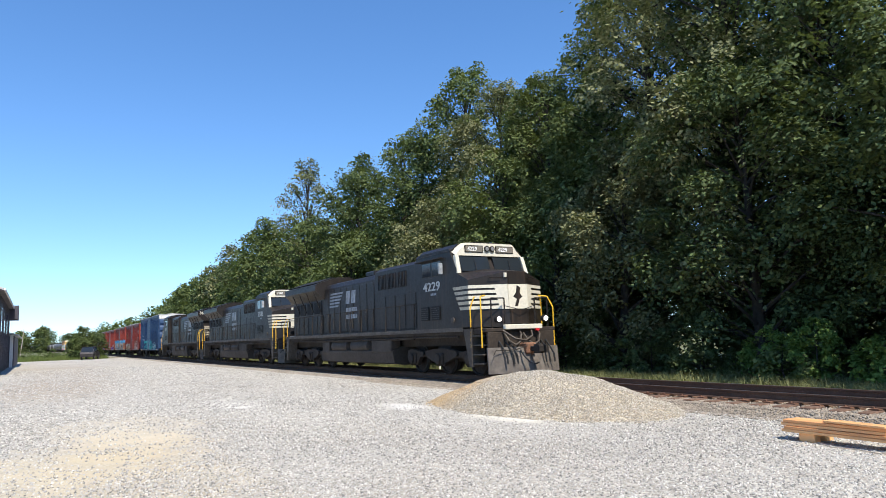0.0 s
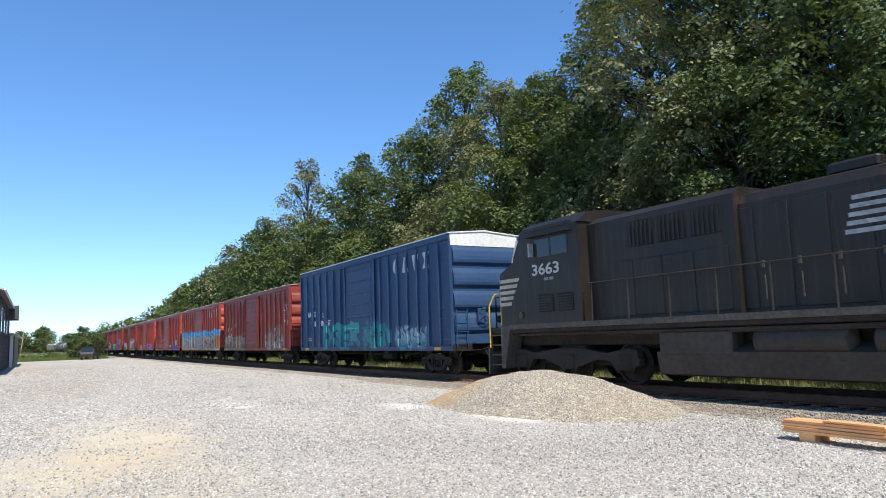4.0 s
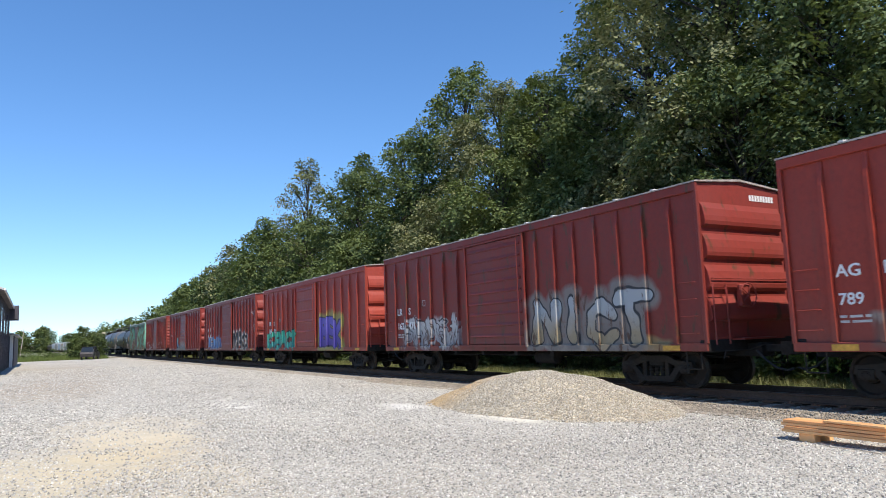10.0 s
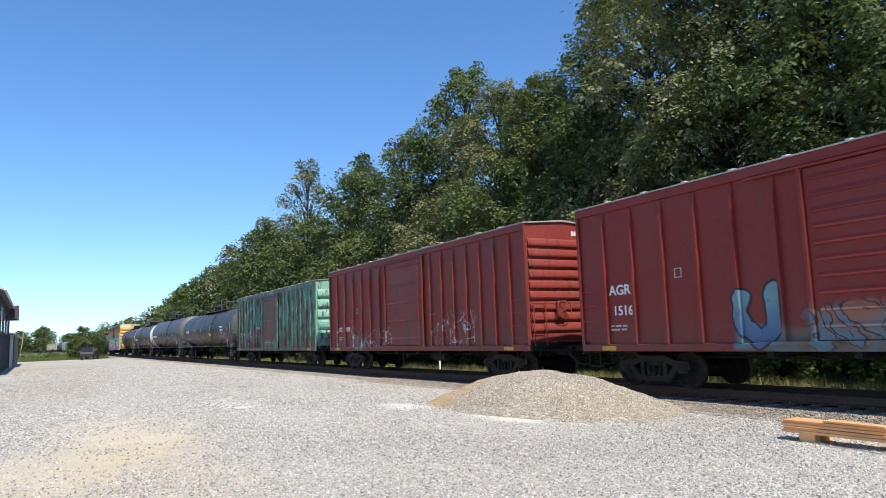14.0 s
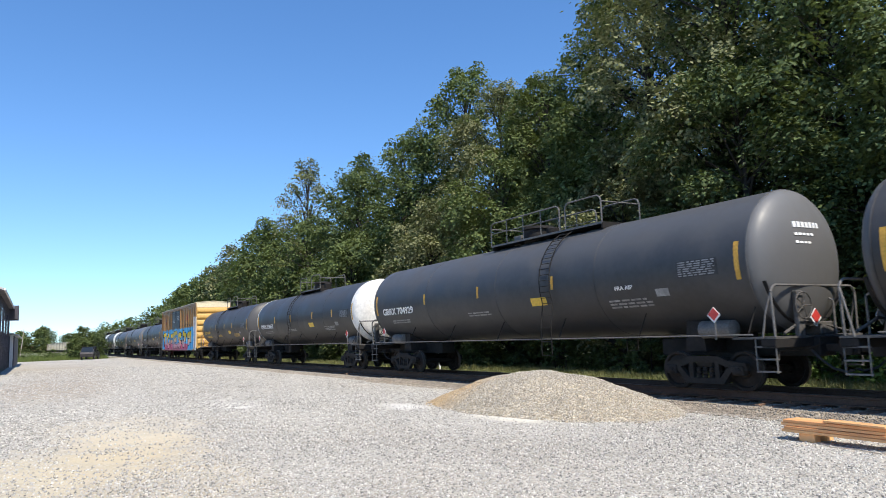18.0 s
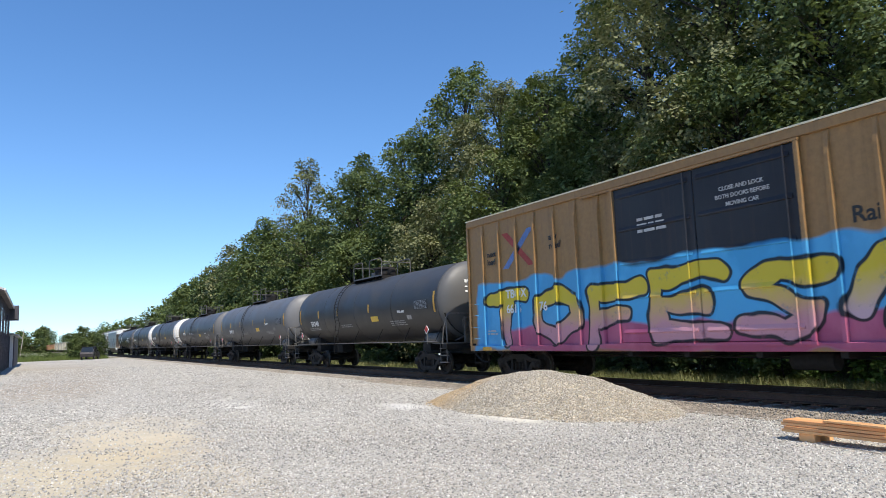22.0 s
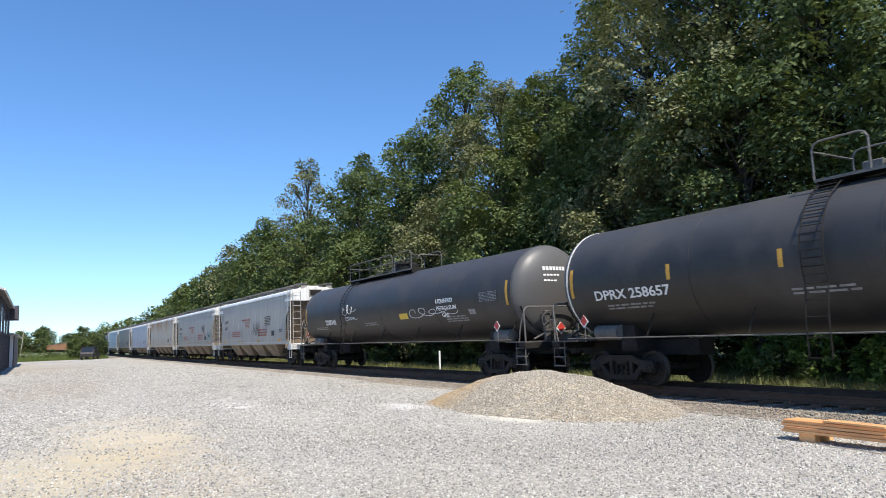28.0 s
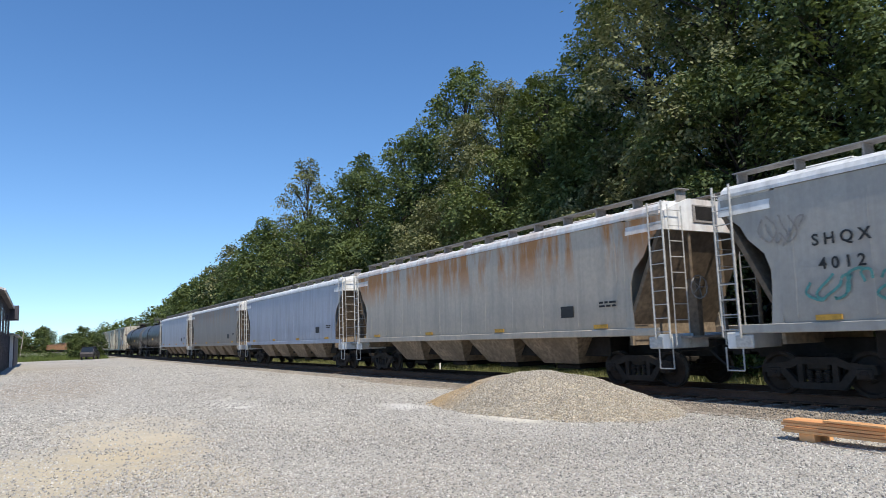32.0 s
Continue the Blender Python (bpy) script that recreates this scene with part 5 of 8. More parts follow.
        part("brake_stand", Shape().box(*sorted((d * (full - 0.74), d * (full - 0.62))), d * -0.6 - 0.1, d * -0.6 + 0.1, 1.12, 2.05, 0.02), sunlit_fitting, car)
        part("brake_chain_box", Shape().box(*sorted((d * (full - 1.2), d * (full - 0.72))), 0.2, 0.75, 1.14, 1.42, 0.03), sunlit_fitting, car)
        part("brake_pipework", Shape().pipe([(d * (full - 0.7), -1.1, 1.2), (d * (full - 0.75), -0.4, 1.45), (d * (full - 0.75), 0.3, 1.36), (d * (full - 0.7), 1.1, 1.2)], 0.03, 6), sunlit_fitting, car, smooth=50)
        part("head_brace", arc_plate(r * 0.93, zc, *sorted((d * (half - 0.30), d * (half - 0.22))), 200, 340, 14), grime, car, "dark curved brace under the head")
        for side in (-1, 1):
            part("corner_handrail", Shape().pipe([(xr, side * 1.45, 2.02), (d * (full - 0.8), side * 1.5, 1.6), (d * (full - 0.9), side * 1.5, 1.12)], 0.02, 6), rail_grey, car)
        part("brake_wheel", HANDWHEEL, sunlit_fitting, car, at=pose(d * (full - 0.56), d * -0.6, 1.75))
        for side in (-1, 1):
            st = Shape()
            for k in range(3):
                st.box(*sorted((d * (full - 0.66), d * (full - 1.1))), *sorted((side * 1.38, side * 1.5)), 0.45 + 0.24 * k, 0.48 + 0.24 * k)
            for dd in (0.66, 1.1):
                st.rod((d * (full - dd), side * 1.46, 0.44), (d * (full - dd), side * 1.46, 1.1), 0.016, 5)
            part("corner_step", st, rail_grey, car)
        part("air_reservoir", Shape().lathe([(0, 0.1), (0.05, 0.2), (0.85, 0.2), (0.9, 0.1)], 14, "x", (d * (full - 2.35) - 0.45, -0.95, 1.32)), rail_grey, car, smooth=40)
        truck(car, d * (full - 2.75))
        if placard:
            px = d * (full - 2.0)
            p = part("placard", diamond(px, -1.52, 1.62, 0.17, 0.012, "y"), placard_white, car, "white diamond placard with a red upper part")
            part("placard_mark", diamond(px, -1.526, 1.64, 0.135, 0.006, "y"), diamond_red, p, "red diamond")
            part("placard_bracket", Shape().rod((px, -1.49, 1.1), (px, -1.49, 1.5), 0.02, 5), rail_grey, car)
            if not fw or d < 0:
                p = part("end_placard", diamond(xr + d * 0.03, -0.1, 1.5, 0.19, d * 0.012, "x"), placard_white, car, "white diamond placard with a red upper part")
                part("placard_mark", diamond(xr + d * 0.044, -0.1, 1.525, 0.15, d * 0.006, "x"), diamond_red, p, "red diamond")
    couplers(car, full)
    # markings: upright yellow flashes, stencils, number
    for x in [v for v in yellow if abs(v) < half - 1.7]:
        part("reflective_flash", arc_plate(r, zc, x - 0.05, x + 0.05, 187, 173, 6), dull_yellow, car, "yellow reflective strip")
    for x in ((half - 0.72, -half + 0.72) if yellow else ()):
        part("reflective_flash", arc_plate(r, zc, x - 0.055, x + 0.055, 196, 166, 8), dull_yellow, car, "long yellow reflective strip")
    if panel:
        plate = part("stencil_panel", arc_plate(r, zc, half - 2.3, half - 1.2, 190, 176, 5), panel_dark, car, "dark panel of small pale stencils")
        rows, rd = Shape(), random.Random(int(half * 100))
        for i in range(7):
            p = half - 2.24
            while p < half - 1.3:
                wd = rd.uniform(0.05, 0.22)
                q = arc_plate(r, zc, p, min(p + wd, half - 1.26), 189 - 1.85 * i, 188 - 1.85 * i, 1, 0.009)
                rows.add(q.v, q.f)
                p += wd + 0.05
        tagged(part("stencil_rows", rows, panel_grey, plate, "rows of small pale stencils"), kind="stuff")
        part("notice_plate", arc_plate(r, zc, half - 3.0, half - 2.62, 204, 197, 3), panel_grey, car, "small pale notice")
    for i, (body, size, x, z) in enumerate(name_text):
        z -= 0.65
        a = math.asin((z + size * 0.35 - zc) / r)
        lt = letters(body, size, x - 0.2, 0, 0, car, yellow_paint if yellow_words else None, 1.25)
        drop = size * 0.35
        lt.matrix_basis = pose(x - 0.2, -(r + 0.013) * math.cos(a) - drop * math.sin(a), zc + (r + 0.013) * math.sin(a) - drop * math.cos(a), 90 - math.degrees(a), 0, 0)
    def words(x, a0, width, rows):
        s = Shape()
        rb = random.Random(int(x * 50) + rows)
        for i in range(rows):
            p = x
            while p < x + width:
                wd = rb.uniform(0.1, 0.4)
                q = arc_plate(r, zc, p, min(p + wd, x + width + 0.1), a0 + 3.4 * i, a0 + 3.4 * i - 1.7, 1, 0.004)
                s.add(q.v, q.f)
                p += wd + 0.06
        part("small_lettering", s, yellow_paint if yellow_words else panel_grey, car)
    words(-half + 1.9, 208, 1.5, 2)
    words(half - 4.6, 206, 1.3, 3)
    words(-1.8, 206, 1.2, 2)
    part("yellow_panel", arc_plate(r, zc, 1.75, 2.45, 203, 194, 3), yellow_paint, car, "square yellow stencil panel")
    for x0, x1, a0, a1, loops in scribbles:
        pts = []
        for k in range(12 * loops + 1):
            t = k / 12
            u, v = t / loops + 0.14 * math.cos(2 * math.pi * t), 0.5 + 0.5 * math.sin(2 * math.pi * t + 0.4 * math.sin(3 * t)) * (0.7 + 0.3 * math.sin(1.7 * t))
            a = radians(a1 + (a0 - a1) * v)
            pts.append((x0 + (x1 - x0) * u, (r + 0.002) * math.cos(a), zc + (r + 0.002) * math.sin(a)))
        part("sprayed_scrawl", Shape().pipe(pts, 0.014, 4), placard_white, car, "loose pale sprayed loops")
    # white words on the front head
    s = Shape()
    for i in range(3):
        wd = (0.85, 0.6, 0.45)[i]
        z = zc + 0.62 - 0.17 * i
        depth = lambda y: f0 + head * math.sqrt(max(0.0, 1 - (y * y + (z - zc) ** 2) / (r * r))) + 0.012
        y = -0.5
        while y < -0.5 + wd:
            a, b = depth(y), depth(y + 0.1)
            h0 = (0.12, 0.055, 0.055)[i]
            s.add([(a, y, z), (b, y + 0.09, z), (b - 0.02, y + 0.09, z + h0), (a - 0.02, y, z + h0), (a - 0.05, y, z), (b - 0.05, y + 0.09, z), (b - 0.07, y + 0.09, z + h0), (a - 0.07, y, z + h0)],
                  [(0, 1, 2, 3), (7, 6, 5, 4), (0, 4, 5, 1), (1, 5, 6, 2), (2, 6, 7, 3), (3, 7, 4, 0)])
            y += 0.125
    tagged(part("head_lettering", s, black_words_t if fw else (yellow_paint if yellow_words else white_paint), car), kind="stuff")
    return car


def hopper_paint(name, car, base, rust):
    m, nt, _, links, bsdf = nodes_of(name)
    co = coords(nt, car)
    xyz = nt.nodes.new("ShaderNodeSeparateXYZ")
    links.new(co, xyz.inputs[0])
    fine, broad = noise_at(nt, co, 8, 6), noise_at(nt, stretch(nt, co, 0.7, 1, 0.4), 1.2, 5)
    down = noise_at(nt, stretch(nt, co, 3.0, 3.0, 0.25), 1.1, 5)
    c = mixer(nt, ramp(nt, fine, 0.3, 0.7), tuple(v * 0.9 for v in base), tuple(min(1, v * 1.08) for v in base))
    c = mixer(nt, ramp(nt, broad, 0.45, 0.75, 0, 0.4), c, tuple(v * 0.72 for v in base))
    grit = ramp(nt, down, 0.45, 0.8, 0, 0.5)
    c = mixer(nt, grit, c, (0.22, 0.20, 0.18))
    if rust:
        blots = noise_at(nt, stretch(nt, co, 1.5, 1.5, 0.32), 1.1, 5, 0.6)
        hang = mathn(nt, "MULTIPLY", ramp(nt, blots, 0.43, 0.56, 0, 1), ramp(nt, xyz.outputs[2], 2.6, 3.6, 0, rust))
        c = mixer(nt, hang, c, mixer(nt, fine, (0.36, 0.14, 0.035), (0.52, 0.25, 0.08)))
    links.new(c, bsdf.inputs["Base Color"])
    links.new(ramp(nt, fine, 0.3, 0.7, 0.45, 0.7), bsdf.inputs["Roughness"])
    bump(nt, bsdf, mathn(nt, "ADD", broad, mathn(nt, "MULTIPLY", fine, 0.15)), 0.2, 0.05)
    return m


hatch_grey = plain("galvanised_walkway", (0.34, 0.31, 0.28), 0.7, 0.2, 16, 0.25, 2)
ladder_grey = plain("dull_white_ladder", (0.52, 0.50, 0.46), 0.7, 0, 14, 0.25, 3)
red_words = plain("red_stencil", (0.36, 0.12, 0.09), 0.6, 0, 20, 0.15)
teal_spray = plain("teal_sprayed_paint", (0.10, 0.30, 0.27), 0.6, 0, 12, 0.3)
black_words = plain("black_stencil", (0.025, 0.025, 0.025), 0.6, 0, 20, 0.15)
# darker copy of the chute tan, with the car ends' shade in its colour
slope_shaded_brown = plain("shaded_brown_slope", (0.17, 0.125, 0.085), 0.85, 0, 8, 0.4, 1.4)
lower_tan = plain("dusty_hopper_slope", (0.25, 0.19, 0.13), 0.85, 0, 8, 0.45, 1.4)


BRACKET = Shape().box(-0.015, 0.015, -0.17, 0.17, 4.34, 4.63).mesh("board_bracket")


def hopper_car(label, x_front, x_back, base=(0.40, 0.375, 0.33), rust=0.0, number="", blue_tag=False, top=4.55):
    car = thing("covered_hopper", label, "hopper car", group="cars of the freight train")
    full = (x_front - x_back) / 2
    half = full - 0.75
    CARS.append((car, (x_front + x_back) / 2))
    paint = hopper_paint("hopper_shell_paint", car, base, rust)
    white = hopper_paint("hopper_white_paint", car, (0.80, 0.79, 0.76), rust * 0.3)
    # rounded cross-section of the car's barrel, its sides leaning in a little towards the roof
    w = 1.56

    def inset(z):
        return 0.026 * max(0.0, z - 1.5)

    ring = [(-w + 0.05, 1.35), (-w + inset(1.6), 1.6), (-w + inset(2.4), 2.4), (-w + inset(3.4), 3.4), (-w + inset(4.02), 4.02), (-w + 0.3, 4.16), (-0.62, 4.38), (0, 4.41)]
    ring = ring + [(-y, z) for y, z in ring[-2::-1]]
    body = Shape().along(ring, -half + 1.3, half - 1.3)
    part("barrel", body, paint, car, smooth=40)
    eave = [(-w + 0.036, 4.03), (-w + 0.036, 4.10), (-w + 0.07, 4.20), (-w + 0.2, 4.29), (-0.62, 4.42), (0, 4.45)]
    eave = eave + [(-y, z) for y, z in eave[-2::-1]] + [(w - 0.1, 4.05), (-w + 0.1, 4.05)]
    part("roof", Shape().along(eave, -half + 0.1, half - 0.1), white, car, "white roof with an overhanging edge")
    # sheeted ends: the sides run on past the slope sheet as plates with a round cut
    for d in (-1, 1):
        for side in (-1, 1):
            x1 = half - 1.298
            outline = [(x1, 1.35), (x1, 4.0), (half - 0.05, 4.0), (half - 0.08, 3.72)]
            outline += [(half - 0.5, 3.38), (half - 0.66, 3.1), (half - 1.0, 2.78), (half - 1.12, 2.45), (half - 1.12, 2.1)]
            outline.append((half - 1.05, 1.35))
            y0, y1 = sorted((side * (w - 0.03), side * w))
            wing = Shape().prism([(d * x, z) for x, z in outline], y0, y1)
            wing.v = [(x, y - side * inset(z), z) for x, y, z in wing.v]
            part("side_wing", wing, paint, car)
        slope = Shape().add([(d * (half - 1.2), -w + 0.05, 1.5), (d * (half - 1.2), w - 0.05, 1.5), (d * (half - 0.05), w - 0.05, 3.7), (d * (half - 0.05), -w + 0.05, 3.7),
                             (d * (half - 1.3), -w + 0.05, 1.5), (d * (half - 1.3), w - 0.05, 1.5), (d * (half - 0.15), w - 0.05, 3.75), (d * (half - 0.15), -w + 0.05, 3.75)],
                            [(0, 1, 2, 3), (7, 6, 5, 4), (0, 4, 5, 1), (1, 5, 6, 2), (2, 6, 7, 3), (3, 7, 4, 0)])
        part("slope_sheet", slope, slope_shaded_brown, car, "dusty brown end slope sheet, shade in its tone")
        part("end_bulkhead", Shape().box(*sorted((d * (half - 1.28), d * (half - 1.2))), -w + 0.06, w - 0.06, 1.0, 1.9), lower_tan, car)
        part("end_header", Shape().along([(-w + 0.03, 3.65), (w - 0.03, 3.65), (w - 0.1, 4.1), (0.6, 4.42), (-0.6, 4.42), (-w + 0.1, 4.1)], *sorted((d * (half - 1.2), d * half))), white, car)
        part("end_vent", Shape().box(*sorted((d * half, d * (half + 0.03))), -0.5, 0.3, 3.85, 4.28, 0.008), hatch_grey, car)
        part("end_frame", Shape().box(*sorted((d * (half - 0.35), d * half)), -w, w, 0.92, 1.25, 0.02), white, car)
        # ladders at the corners and on the end
        lad = Shape()
        for side in (-1, 1):
            for dx in (0.0, -0.42):
                lad.rod((d * (half + 0.05 + dx), side * (w + 0.04), 1.15), (d * (half + 0.05 + dx), side * (w + 0.04), 4.3), 0.024, 6)
            for k in range(10):
                z = 1.3 + 0.31 * k
                lad.rod((d * (half + 0.05), side * (w + 0.04), z), (d * (half - 0.37), side * (w + 0.04), z), 0.013, 5)
        part("corner_ladder", lad, ladder_grey, car, "dull white painted ladder")
        lad = Shape()
        for yy in (-w + 0.1, -w + 0.55):
            lad.rod((d * (half + 0.1), yy, 1.0), (d * (half + 0.1), yy, 4.2), 0.014, 5)
        for k in range(9):
            lad.rod((d * (half + 0.1), -w + 0.1, 1.2 + 0.36 * k), (d * (half + 0.1), -w + 0.55, 1.2 + 0.36 * k), 0.012, 5)
        part("end_ladder", lad, ladder_grey, car)
        for y in (-0.55, 0.55):
            part("end_post", Shape().rod((d * (half - 0.12), y, 1.1), (d * (half - 0.12), y, 3.7), 0.045, 6), slope_shaded_brown, car)
        part("brake_wheel", HANDWHEEL, hatch_grey, car, at=pose(d * (half + 0.2), d * -0.7, 2.3))
        part("brake_bracket", Shape().box(*sorted((d * (half - 0.1), d * (half + 0.18))), -0.7 * d - 0.08, -0.7 * d + 0.08, 1.15, 2.5), slope_shaded_brown, car)
        part("crossover_step", Shape().box(*sorted((d * half, d * (half + 0.32))), -1.2, 1.2, 1.15, 1.19), hatch_grey, car)
        part("jacking_pad", Shape().box(*sorted((d * (half - 0.62), d * (half - 0.2))), -w - 0.02, -w + 0.06, 0.92, 1.2, 0.03), ladder_grey, car)
        part("stub_sill", Shape().box(*sorted((d * (half - 2.6), d * (half + 0.2))), -0.28, 0.28, 0.70, 1.08, 0.02), grime, car)
        truck(car, d * (full - 2.3))
        stirrup(car, d * (half - 0.15), -w + 0.02, ladder_grey)
    for side in (-1, 1):
        y0, y1 = sorted((side * (w - 0.06), side * (w + 0.02)))
        part("side_sill", Shape().box(-half + 0.3, half - 0.3, y0, y1, 1.22, 1.40, 0.015), paint, car)
        for k, x in enumerate(np.linspace(-half + 1.6, half - 1.6, 11)):
            seam = Shape().box(x - 0.012, x + 0.012, *sorted((side * (w - 0.004), side * (w + 0.003))), 1.5, 3.95)
            seam.v = [(u, v - side * inset(q), q) for u, v, q in seam.v]
            part("side_seam", seam, paint, car)
    part("mesh_vent", Shape().box(half + 0.028, half + 0.04, -0.42, 0.22, 3.92, 4.24), grime, car, "dark mesh vent")
    # discharge bays: slanted chutes and gates
    for x in (-4.4, -1.5, 1.5, 4.4):
        for side in (-1, 1):
            chute = Shape()
            a, b, z0, z1 = 1.35, 0.75, 0.50, 1.36
            y = side * (w - 0.02)
            yi = side * 0.35
            chute.add([(x - a, y, z1), (x + a, y, z1), (x + a, 0.02 * side, z1), (x - a, 0.02 * side, z1), (x - b, side * 1.0, z0), (x + b, side * 1.0, z0), (x + b, 0.02 * side, z0), (x - b, 0.02 * side, z0)],
                      [(0, 1, 2, 3), (4, 7, 6, 5), (0, 4, 5, 1), (1, 5, 6, 2), (2, 6, 7, 3), (3, 7, 4, 0)])
            part("discharge_chute", chute, lower_tan, car, "dusty tan sloping discharge chute")
        part("outlet_gate", Shape().box(x - 0.5, x + 0.5, -0.75, 0.75, 0.34, 0.46, 0.02), grime, car)
    # black filler standing in for the shade between and behind the chutes
    part("centre_box", Shape().box(-half + 2.6, half - 2.6, -0.9, 0.9, 0.7, 1.38, 0.02), grime, car)
    # roof: running board, hatches
    for side in (-1, 1):
        part("running_board", Shape().box(-half, half, *sorted((side * 0.55, side * 0.95)), 4.63, 4.655), hatch_grey, car)
        for x in np.linspace(-half + 0.1, half - 0.1, 14):
            part("board_bracket", BRACKET, hatch_grey, car, at=pose(x, side * 0.75, 0))
    for x in np.linspace(-half + 1.6, half - 1.6, 8):
        part("roof_hatch", Shape().box(x - 0.7, x + 0.7, -0.42, 0.42, 4.42, 4.56, 0.03), white, car)
    couplers(car, full)
    y = -w - 0.018
    if number:
        letters("S H Q X", 0.30, -half + 2.0, y - 0.004 + inset(2.80), 2.8, car, black_words)
        letters(" ".join(number), 0.30, -half + 2.1, y - 0.004 + inset(2.35), 2.35, car, black_words)
        bars(car, -1.9, y - 0.002 + inset(2.45), 2.95, 2.2, 1, red_words, 0.1)
        bars(car, 2.2, y - 0.002 + inset(1.70), 2.2, 2.0, 3, red_words, 0.09, 0.17)
        bars(car, -4.6, y + inset(1.65), 2.15, 2.4, 3, red_words, 0.07, 0.14)
        bars(car, 3.7, y - 0.002 + inset(2.45), 2.95, 1.2, 6, black_words, 0.05, 0.10)
        bars(car, -1.0, y - 0.002 + inset(2.25), 2.75, 1.1, 5, red_words, 0.04, 0.09)
        if number == "4021":
            scrawl(car, 1.0, y - 0.012 + inset(1.70), 1.75, 1.5, 0.8, black_words, int(number), 0.032, 12)
        else:
            scrawl(car, half - 3.0, y - 0.014 + inset(1.75), 1.75, 1.5, 0.6, teal_spray, int(number) + 2, 0.05, 9)
            scrawl(car, -half + 1.9, y - 0.014 + inset(1.75), 1.75, 1.7, 0.5, teal_spray, int(number) + 4, 0.05, 7)
            scrawl(car, half - 4.4, y - 0.014 + inset(1.90), 1.9, 0.9, 0.5, red_words, int(number) + 3, 0.04, 6)
        scrawl(car, -half + 1.05, y - 0.012 + inset(2.90), 2.9, 0.7, 0.6, hatch_grey, int(number) + 1, 0.035, 5)
    bars(car, half - 2.2, y + inset(1.60), 2.1, 0.6, 2, black_words)
    part("data_panel", Shape().box(half - 3.7, half - 3.2, y, y + 0.02, 1.75, 2.05), black_words, car)
    for x in np.linspace(-half + 2.2, half - 2.2, 4):
        part("reflector_panel", Shape().box(x - 0.24, x + 0.24, y - 0.005, y + 0.02, 1.43, 1.53), dull_yellow, car, "yellow reflective panel")
    return car

# ---- locomotives ----
loco_black = plain("worn_black_engine_paint", (0.0125, 0.012, 0.012), 0.5, 0, 6, 0.3, 0.8, 0.08, gloss=0.28)
loco_grille = plain("dark_grille_mesh", (0.012, 0.012, 0.012), 0.8, 0, 40, 0.4)
tail_dust = plain("dusty_brown_tail_panel", (0.06, 0.049, 0.04), 0.7, 0, 8, 0.3, 1.0)
loco_dust = plain("dusty_underframe", (0.04, 0.029, 0.021), 0.85, 0, 10, 0.35, 1.2)
tank_dust = plain("dusty_fuel_tank", (0.058, 0.044, 0.033), 0.8, 0, 8, 0.25, 0.9)
stripe_white = plain("cream_white_stripe", (0.66, 0.61, 0.49), 0.55, 0, 14, 0.1, 2)
faded_white = plain("faded_white_marking", (0.30, 0.31, 0.32), 0.65, 0, 9, 0.35, 2)
faded_number = plain("faded_white_number", (0.50, 0.49, 0.46), 0.6, 0, 12, 0.25, 3)
board_tan = plain("dull_number_board", (0.20, 0.175, 0.14), 0.6, 0, 12, 0.2, 3)
step_dust = plain("dusty_step_well", (0.085, 0.07, 0.056), 0.8, 0, 9, 0.3, 1.5)
plow_dust = plain("scuffed_dusty_plow", (0.15, 0.128, 0.108), 0.8, 0, 5, 0.35, 1.2)
tan_stripe = plain("dusty_tan_stripe", (0.46, 0.40, 0.30), 0.65, 0, 9, 0.25, 2)
rail_yellow = plain("safety_yellow_rail", (0.78, 0.46, 0.03), 0.5, 0, 20, 0.15)
deck_edge = plain("scuffed_walkway_edge", (0.10, 0.08, 0.062), 0.65, 0.1, 14, 0.35, 2)
red_lamp = plain("red_hose_cap", (0.65, 0.03, 0.04), 0.5, 0, 10, 0.1)
head_lamp = glow("lit_headlamp", (1.0, 0.95, 0.85), 2.5)
glass_m, glass_nt, _, _, glass_b = nodes_of("dark_cab_glass")
glass_b.inputs["Base Color"].default_value = (0.02, 0.025, 0.03, 1)
glass_b.inputs["Roughness"].default_value = 0.08
glass_b.inputs["Specular IOR Level"].default_value = 0.5

WHEELSET_L = wheelset_mesh(0.53)
LOCO_FRAME = Shape()
LOCO_FRAME.prism([(-2.55, 0.50), (-2.50, 0.86), (-2.2, 0.92), (-1.45, 0.80), (-0.4, 0.92), (0.4, 0.92), (1.45, 0.80), (2.2, 0.92), (2.50, 0.86), (2.55, 0.50),
                  (2.2, 0.44), (1.9, 0.62), (1.0, 0.62), (0.45, 0.44), (-0.45, 0.44), (-1.0, 0.62), (-1.9, 0.62), (-2.2, 0.44)], -0.09, 0.09)
for ax in (-2.05, 0.0, 2.05):
    LOCO_FRAME.box(ax - 0.26, ax + 0.26, -0.16, 0.12, 0.36, 0.78, 0.04)
    LOCO_FRAME.lathe([(-0.24, 0.10), (-0.23, 0.17), (-0.12, 0.19)], 14, "y", (ax, 0, 0.56))
    LOCO_FRAME.prism([(ax - 0.55, 0.66), (ax - 0.25, 0.30), (ax - 0.18, 0.30), (ax - 0.18, 0.66)], -0.08, 0.08)
    LOCO_FRAME.prism([(ax + 0.55, 0.66), (ax + 0.25, 0.30), (ax + 0.18, 0.30), (ax + 0.18, 0.66)], -0.08, 0.08)
for ax in (-1.2, 1.2):
    LOCO_FRAME.lathe([(-0.19, 0.06), (-0.18, 0.10), (-0.08, 0.10)], 10, "y", (ax, 0, 0.74))
LOCO_FRAME = LOCO_FRAME.mesh("truck_frame")
